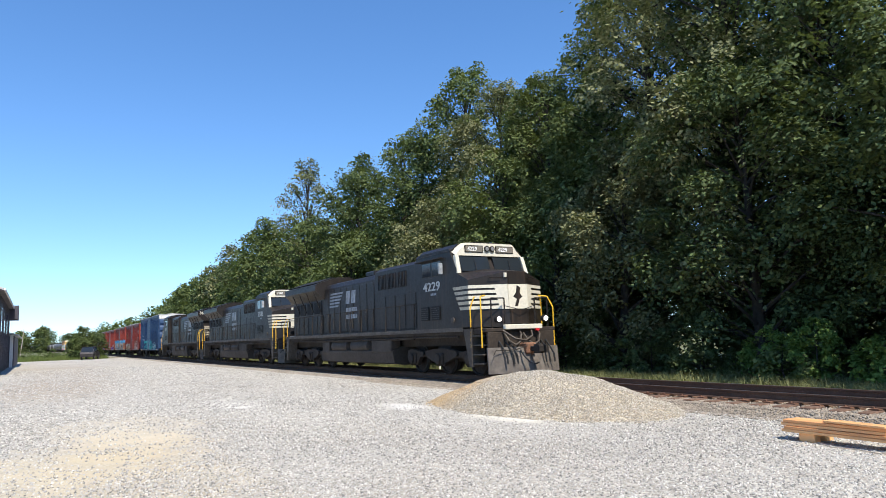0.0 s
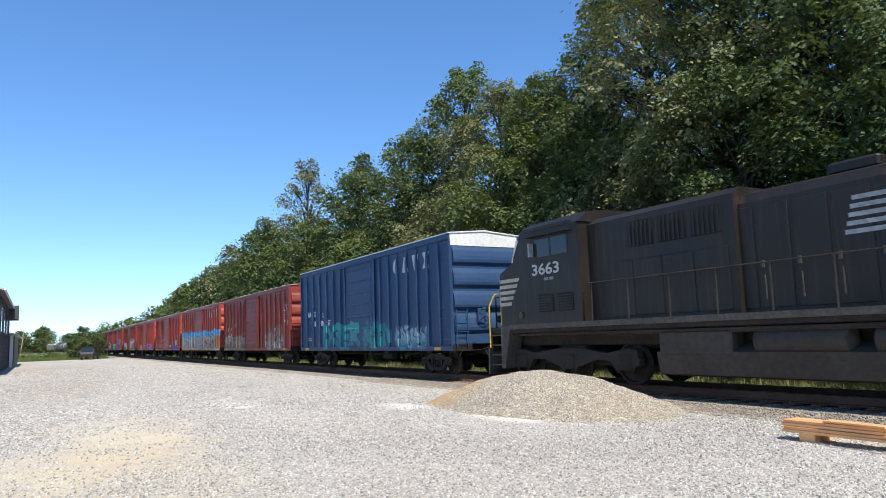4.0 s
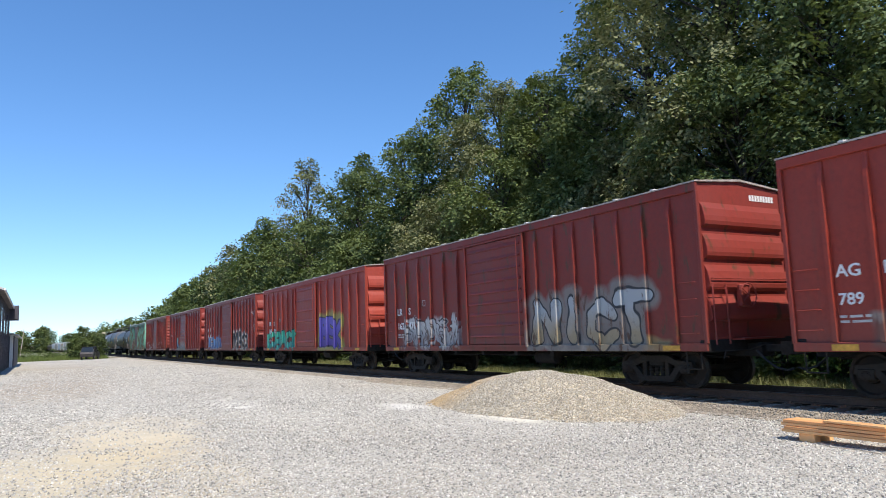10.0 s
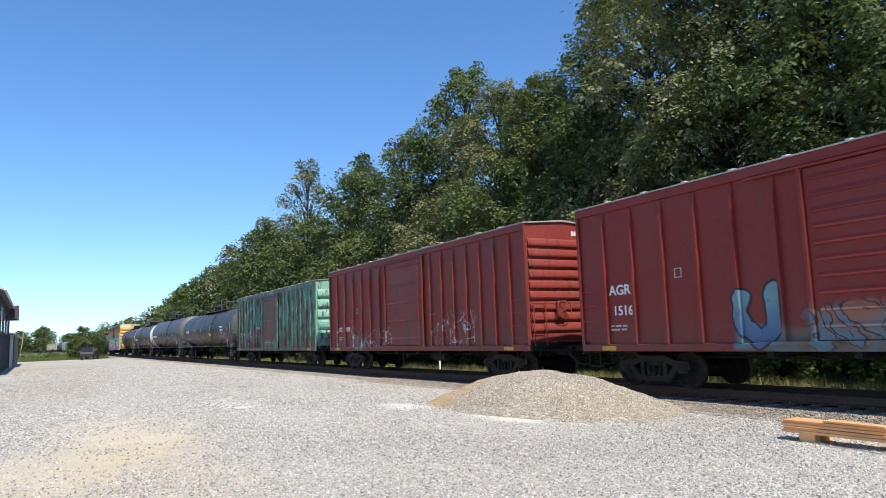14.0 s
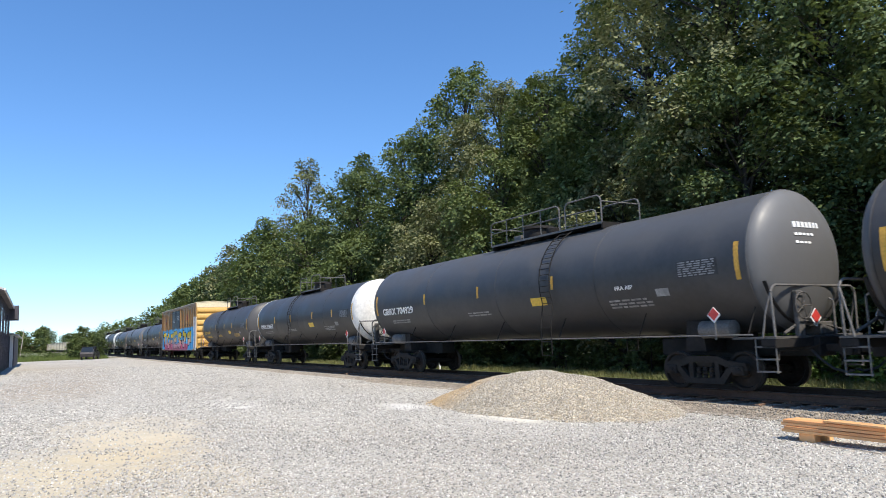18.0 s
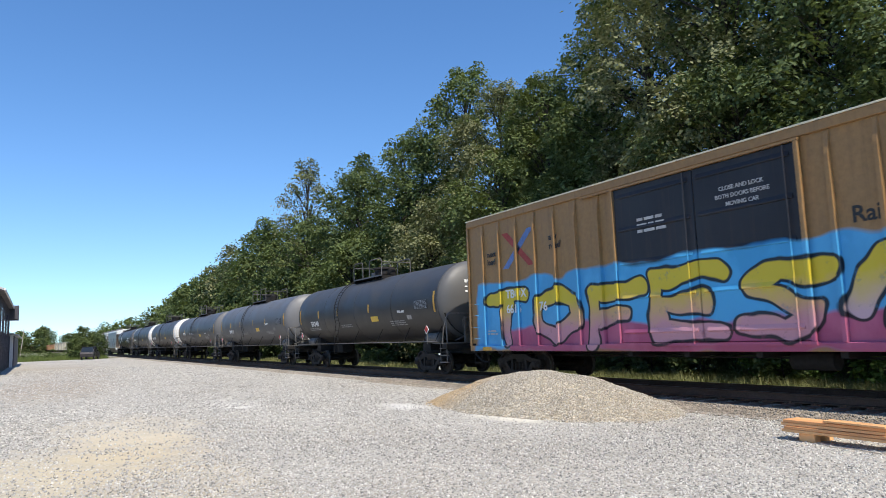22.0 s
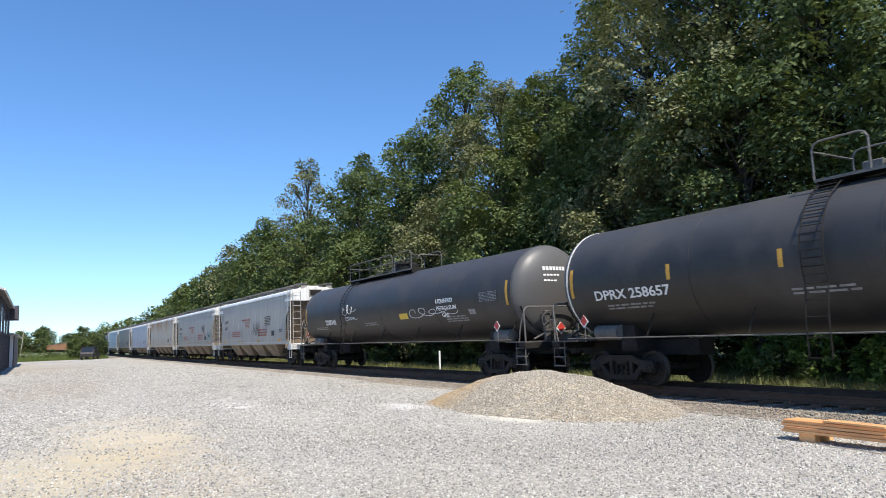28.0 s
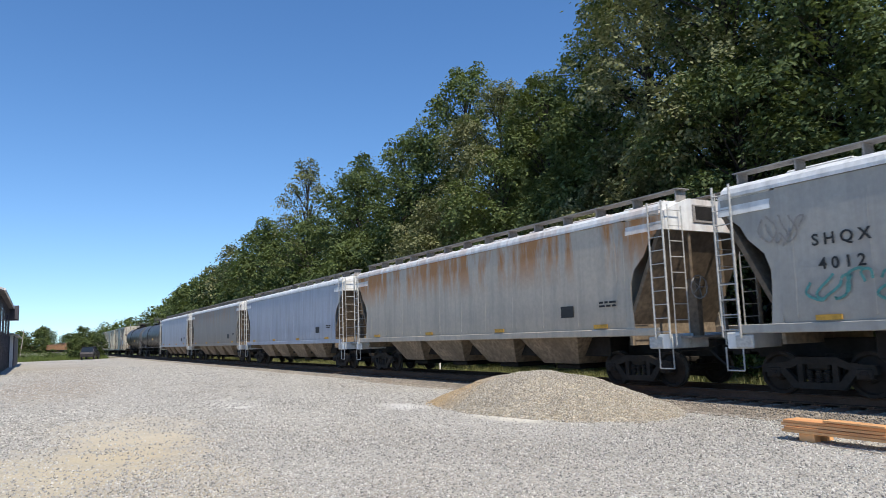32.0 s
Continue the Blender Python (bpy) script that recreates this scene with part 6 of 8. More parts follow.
LOCO_BOLSTER = Shape().box(-2.4, 2.4, -0.75, 0.75, 0.45, 0.75, 0.04).box(-0.5, 0.5, -1.0, 1.0, 0.7, 1.0, 0.05).mesh("truck_bolster")


def locomotive(number, x_front, x_back, backwards=False, front_lit=True):
    car = thing("locomotive", "black diesel freight locomotive with white nose stripes" if not backwards else "black diesel freight locomotive running long hood first",
                "locomotive", group="locomotives of the freight train")
    CARS.append((car, (x_front + x_back) / 2, backwards))
    full = 11.15
    car.scale = ((x_front - x_back) / 22.3, 1, 1)
    loco_black = car_paint("engine_paint", car, (0.018, 0.0142, 0.0117), (), 0.4, 0, 0.5, 0.35, 0.012)
    # walkway deck and frame
    part("underframe", Shape().box(-9.9, 9.9, -0.9, 0.9, 1.0, 1.55, 0.03).box(-9.9, 9.9, -1.42, 1.42, 1.38, 1.58, 0.02), loco_dust, car)
    for side in (-1, 1):
        part("walkway", Shape().box(-10.2, 9.4, *sorted((side * 0.7, side * 1.5)), 1.58, 1.64), loco_black, car)
        part("walkway_edge", Shape().box(-9.6, 8.9, *sorted((side * 1.5, side * 1.515)), 1.50, 1.64), deck_edge, car)
        part("skirt_rail", Shape().box(-6.4, 5.2, *sorted((side * 1.35, side * 1.42)), 1.26, 1.32).pipe([(-9, side * 1.45, 1.33), (8.5, side * 1.45, 1.33)], 0.03, 6), loco_dust, car)
    # long hood
    HW = 1.02
    part("engine_hood", Shape().along([(-HW, 1.62), (-HW, 3.95), (-HW + 0.12, 4.15), (-0.4, 4.28), (0.4, 4.28), (HW - 0.12, 4.15), (HW, 3.95), (HW, 1.62)], -5.6, 5.7), loco_black, car)
    part("equipment_cabinet", Shape().along([(-1.16, 1.62), (-1.16, 4.20), (-0.9, 4.36), (0.9, 4.36), (1.16, 4.20), (1.16, 1.62)], 1.3, 5.9), loco_black, car)
    part("exhaust_stack", Shape().box(-1.3, -0.3, -0.45, 0.45, 4.25, 4.5, 0.05), loco_black, car)
    # radiator section with wings
    part("radiator_hood", Shape().along([(-1.05, 1.62), (-1.05, 3.5), (1.05, 3.5), (1.05, 1.62)], -10.0, -5.6), loco_black, car)
    part("radiator_wing", Shape().along([(-1.05, 3.45), (-1.53, 3.92), (-1.53, 4.22), (-0.35, 4.62), (0.35, 4.62), (1.53, 4.22), (1.53, 3.92), (1.05, 3.45)], -10.15, -5.15), loco_black, car)
    part("radiator_shutters", Shape().along([(-1.35, 4.29), (-0.4, 4.61), (-0.4, 4.66), (-1.38, 4.33)], -9.9, -5.4).along([(1.35, 4.29), (0.4, 4.61), (0.4, 4.66), (1.38, 4.33)], -9.9, -5.4), loco_grille, car)
    for side in (-1, 1):
        for x in (-9.5, -8.4, -7.3, -6.2):
            part("screen", Shape().box(x - 0.42, x + 0.42, *sorted((side * 1.05, side * 1.075)), 2.75, 3.35, 0.01), loco_grille, car)
            part("wing_strut", Shape().rod((x + 0.52, side * 1.05, 2.85), (x + 0.52, side * 1.45, 3.86), 0.03, 4), loco_black, car)
        # hood doors, latches and louvres
        for k, x in enumerate(np.arange(-9.7, -5.7, 0.72)):
            d = part("hood_door", Shape().box(x + 0.03, x + 0.66, *sorted((side * 1.05, side * 1.07)), 1.72, 2.66, 0.01), loco_black, car)
            part("latch", Shape().box(x + 0.55, x + 0.61, *sorted((side * 1.07, side * 1.095)), 2.1, 2.25), deck_edge, d)
        for k, x in enumerate(np.arange(-5.3, 1.0, 0.78)):
            d = part("hood_door", Shape().box(x + 0.03, x + 0.73, *sorted((side * 1.02, side * 1.04)), 1.72, 3.85, 0.012), loco_black, car)
            part("latch", Shape().box(x + 0.62, x + 0.68, *sorted((side * 1.04, side * 1.065)), 2.55, 2.7), deck_edge, d)
            part("handle", Shape().rod((x + 0.62, side * 1.055, 1.9), (x + 0.62, side * 1.055, 2.4), 0.012, 5), deck_edge, d)
        for k, x in enumerate((1.5, 2.4, 3.3, 4.2)):
            part("cabinet_door", Shape().box(x, x + 0.82, *sorted((side * 1.16, side * 1.18)), 1.72, 3.1, 0.012), loco_black, car)
        for x in (1.6, 2.55, 3.5):
            g = part("intake_grille", Shape().box(x, x + 0.8, *sorted((side * 1.16, side * 1.175)), 3.4, 4.05, 0.01), loco_grille, car)
            for i in range(6):
                part("louvre", Shape().box(x + 0.05 + 0.13 * i, x + 0.09 + 0.13 * i, *sorted((side * 1.175, side * 1.2)), 3.43, 4.02), loco_black, g)
        for x in (6.05, 6.85):
            g = part("battery_louvre", Shape().box(x, x + 0.6, *sorted((side * 1.515, side * 1.53)), 1.95, 2.45, 0.01), loco_grille, car)
            for i in range(6):
                part("louvre", Shape().box(x + 0.03, x + 0.57, *sorted((side * 1.53, side * 1.545)), 1.99 + 0.075 * i, 2.02 + 0.075 * i), loco_black, g)
        # markings on the hood: slanted bars and block shapes of the owner's mark
        y = side * 1.042
        fx = 1 if (side < 0) != backwards else -1
        if fx > 0 or backwards:
            sgn = -1 if (side > 0) else 1
            for i in range(5):
                z = 3.68 - 0.155 * i
                a, b = -4.25 - 0.11 * i * 0.4, -2.6 - 0.16 * i
                part("slanted_bar", Shape().prism([(q, zz) for q, zz in ((a - 0.03, z - 0.085), (b - 0.06, z - 0.085), (b, z), (a, z))] if sgn > 0 else
                                                 [(q, zz) for q, zz in ((-5.3 - a - 0.0, z - 0.085), (-5.3 - b, z - 0.085), (-5.3 - b, z), (-5.3 - a, z))], *sorted((y, y + side * 0.006))), faded_white, car)
            base = -2.4 if sgn > 0 else -4.55
            blk = Shape()
            for k, (a, b) in enumerate(((0.05, 0.40), (0.55, 0.92))):
                blk.prism([(base + a * 1.3, 3.06), (base + b * 1.3, 3.06), (base + b * 1.3 + 0.1, 3.66), (base + a * 1.3 + 0.1, 3.66)], *sorted((y, y + side * 0.006)))
            part("owner_mark", blk, faded_white, car, "pale block shapes of the owner's mark")
            bars(car, base + 0.1, y if side < 0 else y + 0.008, 2.86, 1.3, 2, faded_white, 0.2, 0.32, 0.006)
    # cab and nose
    CW = 1.5
    cab_side = [(5.75, 1.62), (5.75, 4.28), (6.1, 4.40), (8.15, 4.40), (8.62, 3.62), (8.62, 1.62)]
    part("cab", Shape().prism(cab_side, -CW, CW), loco_black, car)
    part("cab_roof", Shape().along([(-CW - 0.02, 4.30), (-1.15, 4.58), (-0.5, 4.66), (0.5, 4.66), (1.15, 4.58), (CW + 0.02, 4.30)], 5.7, 8.25), loco_black, car)
    # broad nose: flat cheeks that run in to a narrow front, and a top that falls away to both sides
    NB, NC, NF = 9.32, 0.38, 10.06
    top_b, top_c, top_d = 3.20, 3.46, 3.64
    nose = Shape()
    for side in (-1, 1):
        o = [(8.622, side * 1.5, 1.62), (NB, side * 1.5, 1.62), (NF, side * NC, 1.62), (8.622, side * 1.5, 3.50), (NB, side * 1.5, top_b), (NF - 0.1, side * NC, top_c), (8.72, side * NC, top_d)]
        nose.add(o, [(0, 1, 4, 3), (1, 2, 5, 4), (3, 4, 5, 6)])
    nose.add([(NF, -NC, 1.62), (NF, NC, 1.62), (NF - 0.1, NC, top_c), (NF - 0.1, -NC, top_c), (8.72, NC, top_d), (8.72, -NC, top_d)], [(0, 1, 2, 3), (3, 2, 4, 5)])
    part("nose", nose, loco_black, car)
    part("nose_door", Shape().prism([(NF - 0.01, 1.7), (NF + 0.015, 1.7), (NF - 0.075, 3.3), (NF - 0.10, 3.3)], -0.33, 0.33), loco_black, car)

    def on_cheek(t, z, side, out=0.012):
        """A point on the nose's cheek: t from the corner (0) to the front (1)."""
        k = (z - 1.62) / (top_c - 1.62) * 0.1
        return (NB + (NF - k - NB) * t + out, side * (1.5 + (NC - 1.5) * t + out), z)

    def slab(p, q):
        return Shape().add(list(p) + list(q), [(0, 1, 2, 3), (7, 6, 5, 4), (0, 4, 5, 1), (1, 5, 6, 2), (2, 6, 7, 3), (3, 7, 4, 0)])

    for i in range(5):
        z = 3.02 - 0.175 * i
        for side in (-1, 1):
            p = [on_cheek(0.0, z, side), on_cheek(0.96, z, side), on_cheek(0.96, z - 0.105, side), on_cheek(0.0, z - 0.105, side)]
            part("nose_stripe", slab(p, [(x - 0.02, y - side * 0.02, zz) for x, y, zz in p]), stripe_white, car, "cream white stripe")
            a = 8.34 + 0.1 * i
            part("cab_stripe", Shape().prism([(a, z), (NB + 0.012, z), (NB + 0.012, z - 0.105), (a + 0.06, z - 0.105)], *sorted((side * 1.5, side * 1.512))), tan_stripe, car, "cream white stripe")
    for side in (-1, 1):
        p = [on_cheek(0.66, 3.02, side, 0.016), on_cheek(1.0, 3.02, side, 0.016), on_cheek(1.0, 2.2, side, 0.016), on_cheek(0.78, 2.2, side, 0.016)]
        part("emblem_cheek", slab(p, [(x - 0.02, y - side * 0.02, zz) for x, y, zz in p]), stripe_white, car, "white panel round the emblem")
        part("nose_grab_iron", Shape().pipe([on_cheek(0.55, 3.26, side, 0.0), on_cheek(0.55, 3.26, side, 0.06), on_cheek(0.85, 3.26, side, 0.06), on_cheek(0.85, 3.26, side, 0.0)], 0.014, 5), grime, car)
    part("nose_emblem", Shape().prism([(NF - 0.035, 2.2), (NF, 2.2), (NF - 0.055, 3.02), (NF - 0.09, 3.02)], -NC, NC), stripe_white, car, "white panel with a dark slanting shape")
    part("nose_emblem_mark", Shape().add([(NF - 0.03, y, z) for y, z in ((-0.16, 2.28), (-0.04, 2.28), (0.06, 2.52), (0.18, 2.60), (0.08, 2.72), (0.12, 2.90), (-0.02, 2.98), (-0.08, 2.74), (-0.20, 2.60), (-0.06, 2.52))] +
                                         [(NF + 0.004 - (z - 2.2) * 0.066, y, z) for y, z in ((-0.16, 2.28), (-0.04, 2.28), (0.06, 2.52), (0.18, 2.60), (0.08, 2.72), (0.12, 2.90), (-0.02, 2.98), (-0.08, 2.74), (-0.20, 2.60), (-0.06, 2.52))],
                                         [tuple(range(10)), tuple(range(19, 9, -1))] + [(i, (i + 1) % 10, (i + 1) % 10 + 10, i + 10) for i in range(10)]), loco_black, car, "dark slanting emblem shape")
    part("nose_marker_lamp", Shape().box(NF - 0.13, NF - 0.05, -0.5, -0.40, 3.25, 3.40, 0.01), stripe_white, car, "small pale lamp on the nose")
    # windscreen band, number boards, headlights
    part("visor_panel", Shape().add([(8.20, -1.45, 4.30), (8.20, 1.45, 4.30), (8.33, 1.12, 4.58), (8.33, -1.12, 4.58), (8.45, -1.42, 4.14), (8.45, 1.42, 4.14), (8.42, 0.95, 4.60), (8.42, -0.95, 4.60)],
                                    [(4, 5, 6, 7), (0, 3, 2, 1), (0, 1, 5, 4), (3, 7, 6, 2), (0, 4, 7, 3), (1, 2, 6, 5)]), stripe_white, car, "white painted panel above the windscreen")
    for side in (-1, 1):
        b = part("number_board", Shape().box(8.42, 8.47, *sorted((side * 0.27, side * 1.03)), 4.26, 4.51, 0.01), grime, car)
        part("board_face", Shape().box(8.468, 8.474, *sorted((side * 0.30, side * 1.0)), 4.285, 4.485), board_tan, b, "dull tan number board")
        letters(number, 0.2, 8.48, side * 0.65 - 0.28, 4.315, car, white_paint, turn=90)
        part("screen_pillar", slab([(8.70, side * 1.5, 3.50), (8.70, side * 1.36, 3.50), (8.50, side * 1.32, 4.14), (8.50, side * 1.46, 4.14)], [(8.55, side * 1.5, 3.50), (8.55, side * 1.36, 3.50), (8.36, side * 1.32, 4.14), (8.36, side * 1.46, 4.14)]), stripe_white, car, "white painted corner pillar")
        part("wiper", Shape().rod((8.70, side * 0.72, 3.60), (8.56, side * 0.72, 4.02), 0.012, 5), grime, car)
        for a, c in ((0.10, 1.28),):
            ya, yb = sorted((side * a, side * c))
            part("windscreen", Shape().add([(8.655, ya, 3.58), (8.655, yb, 3.58), (8.47, yb, 4.10), (8.47, ya, 4.10), (8.60, ya, 3.58), (8.60, yb, 3.58), (8.40, yb, 4.10), (8.40, ya, 4.10)],
                                           [(0, 1, 2, 3), (7, 6, 5, 4), (0, 4, 5, 1), (1, 5, 6, 2), (2, 6, 7, 3), (3, 7, 4, 0)]), glass_m, car)
        for a, c in ((6.2, 6.85), (6.92, 7.55)):
            w = part("side_window", Shape().box(a, c, *sorted((side * 1.495, side * 1.512)), 3.52, 4.04, 0.01), glass_m, car)
            part("window_frame", Shape().box(a - 0.05, c + 0.05, *sorted((side * 1.49, side * 1.505)), 3.47, 4.09), loco_black, w)
        part("mirror", Shape().box(7.62, 7.70, *sorted((side * 1.5, side * 1.66)), 3.55, 3.95, 0.01), faded_white, car, "upright side mirror")
        part("sunshade", Shape().prism([(6.0, 4.10), (7.8, 4.10), (7.8, 4.13), (6.0, 4.13)], *sorted((side * 1.5, side * 1.72))), loco_black, car)
        fx = 6.25
        letters(number, 0.44, fx if side < 0 else fx + 1.5, side * 1.508, 3.02, car, faded_number, 1.4, side)
        bars(car, 6.8, side * 1.51 if side < 0 else 1.514, 2.92, 0.4, 1, faded_white, 0.08)
        # end steps, yellow handrails
        for d, xx in ((1, 9.65), (-1, -10.25)):
            st = Shape()
            for k in range(4):
                st.box(*sorted((d * (abs(xx) - 0.25), d * (abs(xx) + 0.3))), *sorted((side * 1.02, side * 1.45)), 0.42 + 0.3 * k, 0.46 + 0.3 * k)
            part("steps", st, step_dust, car)
            part("step_panel", Shape().prism([(d * (abs(xx) - 0.42), 0.34), (d * (abs(xx) - 0.25), 0.34), (d * (abs(xx) - 0.25), 1.62), (d * (abs(xx) - 0.75), 1.62)], *sorted((side * 1.0, side * 1.5))), step_dust, car)
            for dx in (-0.3, 0.34):
                part("yellow_handrail", Shape().pipe([(d * (abs(xx) + dx), side * 1.48, 0.95), (d * (abs(xx) + dx), side * 1.48, 2.25), (d * (abs(xx) + dx - 0.25 * (dx > 0) + 0.1), side * 1.38, 2.62), (d * (abs(xx) + dx - 0.3 * (dx > 0)), side * 1.1, 2.66)], 0.022, 6), rail_yellow, car, "yellow grab rail")
        # side handrail
        hr = Shape()
        for x in np.arange(-9.6, 5.6, 1.25):
            part("stanchion", Shape().rod((x, side * 1.47, 1.62), (x, side * 1.44, 2.62), 0.02, 6), loco_dust, car)
        part("side_handrail", Shape().pipe([(-9.9, side * 1.44, 2.62), (5.6, side * 1.44, 2.62)], 0.016, 6), loco_dust, car)
        # fuel tank and air reservoirs
        for x in (-3.3, -1.0):
            part("air_reservoir", Shape().lathe([(0, 0.1), (0.08, 0.27), (1.9, 0.27), (2.0, 0.1)], 16, "x", (x, side * 1.2, 1.06)), tank_dust, car, smooth=40)
        part("sand_filler", Shape().rod((8.3, side * 1.5, 1.9), (8.3, side * 1.54, 1.9), 0.1, 10), deck_edge, car)
    part("fuel_tank", Shape().along([(-1.35, 0.35), (-1.42, 0.75), (-1.42, 0.85), (-0.9, 1.05), (0.9, 1.05), (1.42, 0.85), (1.42, 0.75), (1.35, 0.35), (0.9, 0.28), (-0.9, 0.28)], -4.6, 3.4), tank_dust, car)
    for side in (-1, 1):
        part("tank_box", Shape().box(1.4, 3.3, *sorted((side * 1.0, side * 1.45)), 0.78, 1.30, 0.03), tank_dust, car)
        part("tank_end_box", Shape().box(-4.5, -3.6, *sorted((side * 1.0, side * 1.43)), 0.7, 1.28, 0.03), tank_dust, car)
    # front and rear ends
    for d in (1, -1):
        xe = 10.15 if d > 0 else -10.65
        part("end_platform", Shape().box(*sorted((xe, xe - d * 0.95)), -1.4, 1.4, 1.45, 1.58, 0.02), loco_dust, car)
        part("pilot", Shape().box(*sorted((xe, xe - d * 0.1)), -1.35, 1.35, 0.85, 1.45, 0.02), loco_dust, car)
        plow = Shape().add([(xe + d * 0.05, -1.42, 0.95), (xe + d * 0.35, 0, 0.95), (xe + d * 0.05, 1.42, 0.95), (xe + d * 0.1, 1.42, 0.12), (xe + d * 0.6, 0, 0.12), (xe + d * 0.1, -1.42, 0.12),
                            (xe - d * 0.0, -1.42, 0.95), (xe + d * 0.28, 0, 0.95), (xe - d * 0.0, 1.42, 0.95), (xe + d * 0.04, 1.42, 0.12), (xe + d * 0.52, 0, 0.12), (xe + d * 0.04, -1.42, 0.12)],
                           [(0, 1, 4, 5), (1, 2, 3, 4), (6, 11, 10, 7), (7, 10, 9, 8), (0, 6, 7, 1), (1, 7, 8, 2), (5, 4, 10, 11), (4, 3, 9, 10), (0, 5, 11, 6), (2, 8, 9, 3)])
        part("snow_plow", plow, plow_dust, car, "dusty plow with worn face")
        for y in (-0.95, -0.7, -0.55, 0.6, 0.75, 0.95):
            part("air_hose", Shape().pipe([(xe + d * 0.02, y, 1.15), (xe + d * 0.22, y, 0.95), (xe + d * 0.38, y + 0.04, 0.7), (xe + d * 0.4, y + 0.06, 0.42)], 0.028, 6), black_rubber, car)
        part("coupler_pocket", Shape().box(*sorted((xe + d * 0.1, xe + d * 0.5)), -0.2, 0.2, 0.72, 1.08, 0.04), plate_mat, car, "rusty brown coupler block")
        for y in (-0.5, 0.25):
            part("looped_hose", Shape().pipe([(xe + d * 0.05, y - 0.25, 1.42), (xe + d * 0.25, y - 0.2, 1.15), (xe + d * 0.33, y, 1.02), (xe + d * 0.3, y + 0.2, 1.12), (xe + d * 0.24, y + 0.3, 1.36), (xe + d * 0.05, y + 0.38, 1.46)], 0.03, 7), deck_edge, car, "looped grey hose", smooth=50)
        part("jumper_cable", Shape().pipe([(xe + d * 0.05, -0.8, 1.5), (xe + d * 0.3, -0.5, 1.22), (xe + d * 0.34, -0.1, 1.16), (xe + d * 0.3, 0.2, 1.3), (xe + d * 0.06, 0.35, 1.5)], 0.03, 6), deck_edge, car)
        rail = Shape()
        for y in (-1.15, -0.62, 0.62, 1.15):
            rail.rod((xe - d * 0.06, y, 1.55), (xe - d * 0.06, y, 2.55), 0.024, 6)
        rail.pipe([(xe - d * 0.06, -1.15, 2.55), (xe - d * 0.06, -0.62, 2.55)], 0.022, 6).pipe([(xe - d * 0.06, 0.62, 2.55), (xe - d * 0.06, 1.15, 2.55)], 0.022, 6)
        rail.pipe([(xe - d * 0.06, -0.62, 2.3), (xe + d * 0.05, 0, 2.15), (xe - d * 0.06, 0.62, 2.3)], 0.012, 5)
        part("end_railing", rail, grime, car)
        for y in (-0.95, 0.95):
            part("ditch_light", Shape().lathe([(0, 0.11), (0.14, 0.12), (0.15, 0.1)], 12, "x", (xe - 0.05 if d > 0 else xe - 0.1, y, 1.86)), grime, car)
            lit = part("ditch_lamp", Shape().lathe([(0, 0.085), (0.012, 0.08)], 12, "x", (xe + 0.10 if d > 0 else xe - 0.115, y, 1.86)), head_lamp if d > 0 and front_lit else glass_m, car)
        part("anticlimber", Shape().box(*sorted((xe, xe + d * 0.16)), -0.75, 0.75, 1.52, 1.68, 0.02), stripe_white if d > 0 else loco_dust, car)
    for y in (-0.11, 0.11):
        h = part("headlight", Shape().lathe([(0, 0.10), (0.07, 0.11), (0.08, 0.09)], 14, "x", (8.42, y, 4.40)), grime, car, smooth=40)
        part("lens", Shape().lathe([(0, 0.075), (0.01, 0.07)], 12, "x", (8.496, y, 4.40)), panel_grey, h)
    part("red_cap", Shape().rod((10.22, 0.55, 1.55), (10.30, 0.55, 1.55), 0.1, 12), red_lamp, car, "red round cap on the front")
    part("tail_panel", Shape().box(-10.06, -10.0, -1.0, 1.0, 1.7, 3.05), tail_dust, car)
    part("tail_grille", Shape().box(-10.06, -10.0, -0.95, -0.3, 3.08, 3.45, 0.01), loco_grille, car)
    for i in range(5):
        z = 2.95 - 0.17 * i
        part("tail_stripe", Shape().box(-10.075, -10.06, -0.98, 0.98, z - 0.11, z), tan_stripe, car, "cream white stripe")
    for side in (-1, 1):
        letters(number, 0.34, -10.16, side * 0.95 + 0.45, 4.02, car, stripe_white, 1.0, turn=-90)
    part("tail_lamp_housing", Shape().box(-10.12, -10.0, -0.22, 0.22, 3.0, 3.6, 0.03), grime, car)
    for y in (-0.1, 0.1):
        part("tail_lamp", Shape().rod((-10.12, y, 3.42), (-10.15, y, 3.42), 0.08, 12), stripe_white, car)
    for d in (1, -1):
        b = part("truck", LOCO_BOLSTER, loco_dust, car, at=pose(d * 6.75 + (0 if d > 0 else -0.1), 0, 0))
        for side in (-1, 1):
            part("truck_frame", LOCO_FRAME, loco_dust, b, at=pose(0, side * 1.08, 0))
        for ax in (-2.05, 0.0, 2.05):
            AXLES.append(part("wheelset", WHEELSET_L, wheel_steel, b, at=pose(ax, 0, 0.53)))
    couplers(car, full)
    return car

# ---- the train, from the front ----
locomotive("4229", -17.7, -40.2)
locomotive("7586", -40.0, -62.9, front_lit=False)
locomotive("3663", -63.15, -86.05, backwards=True, front_lit=False)

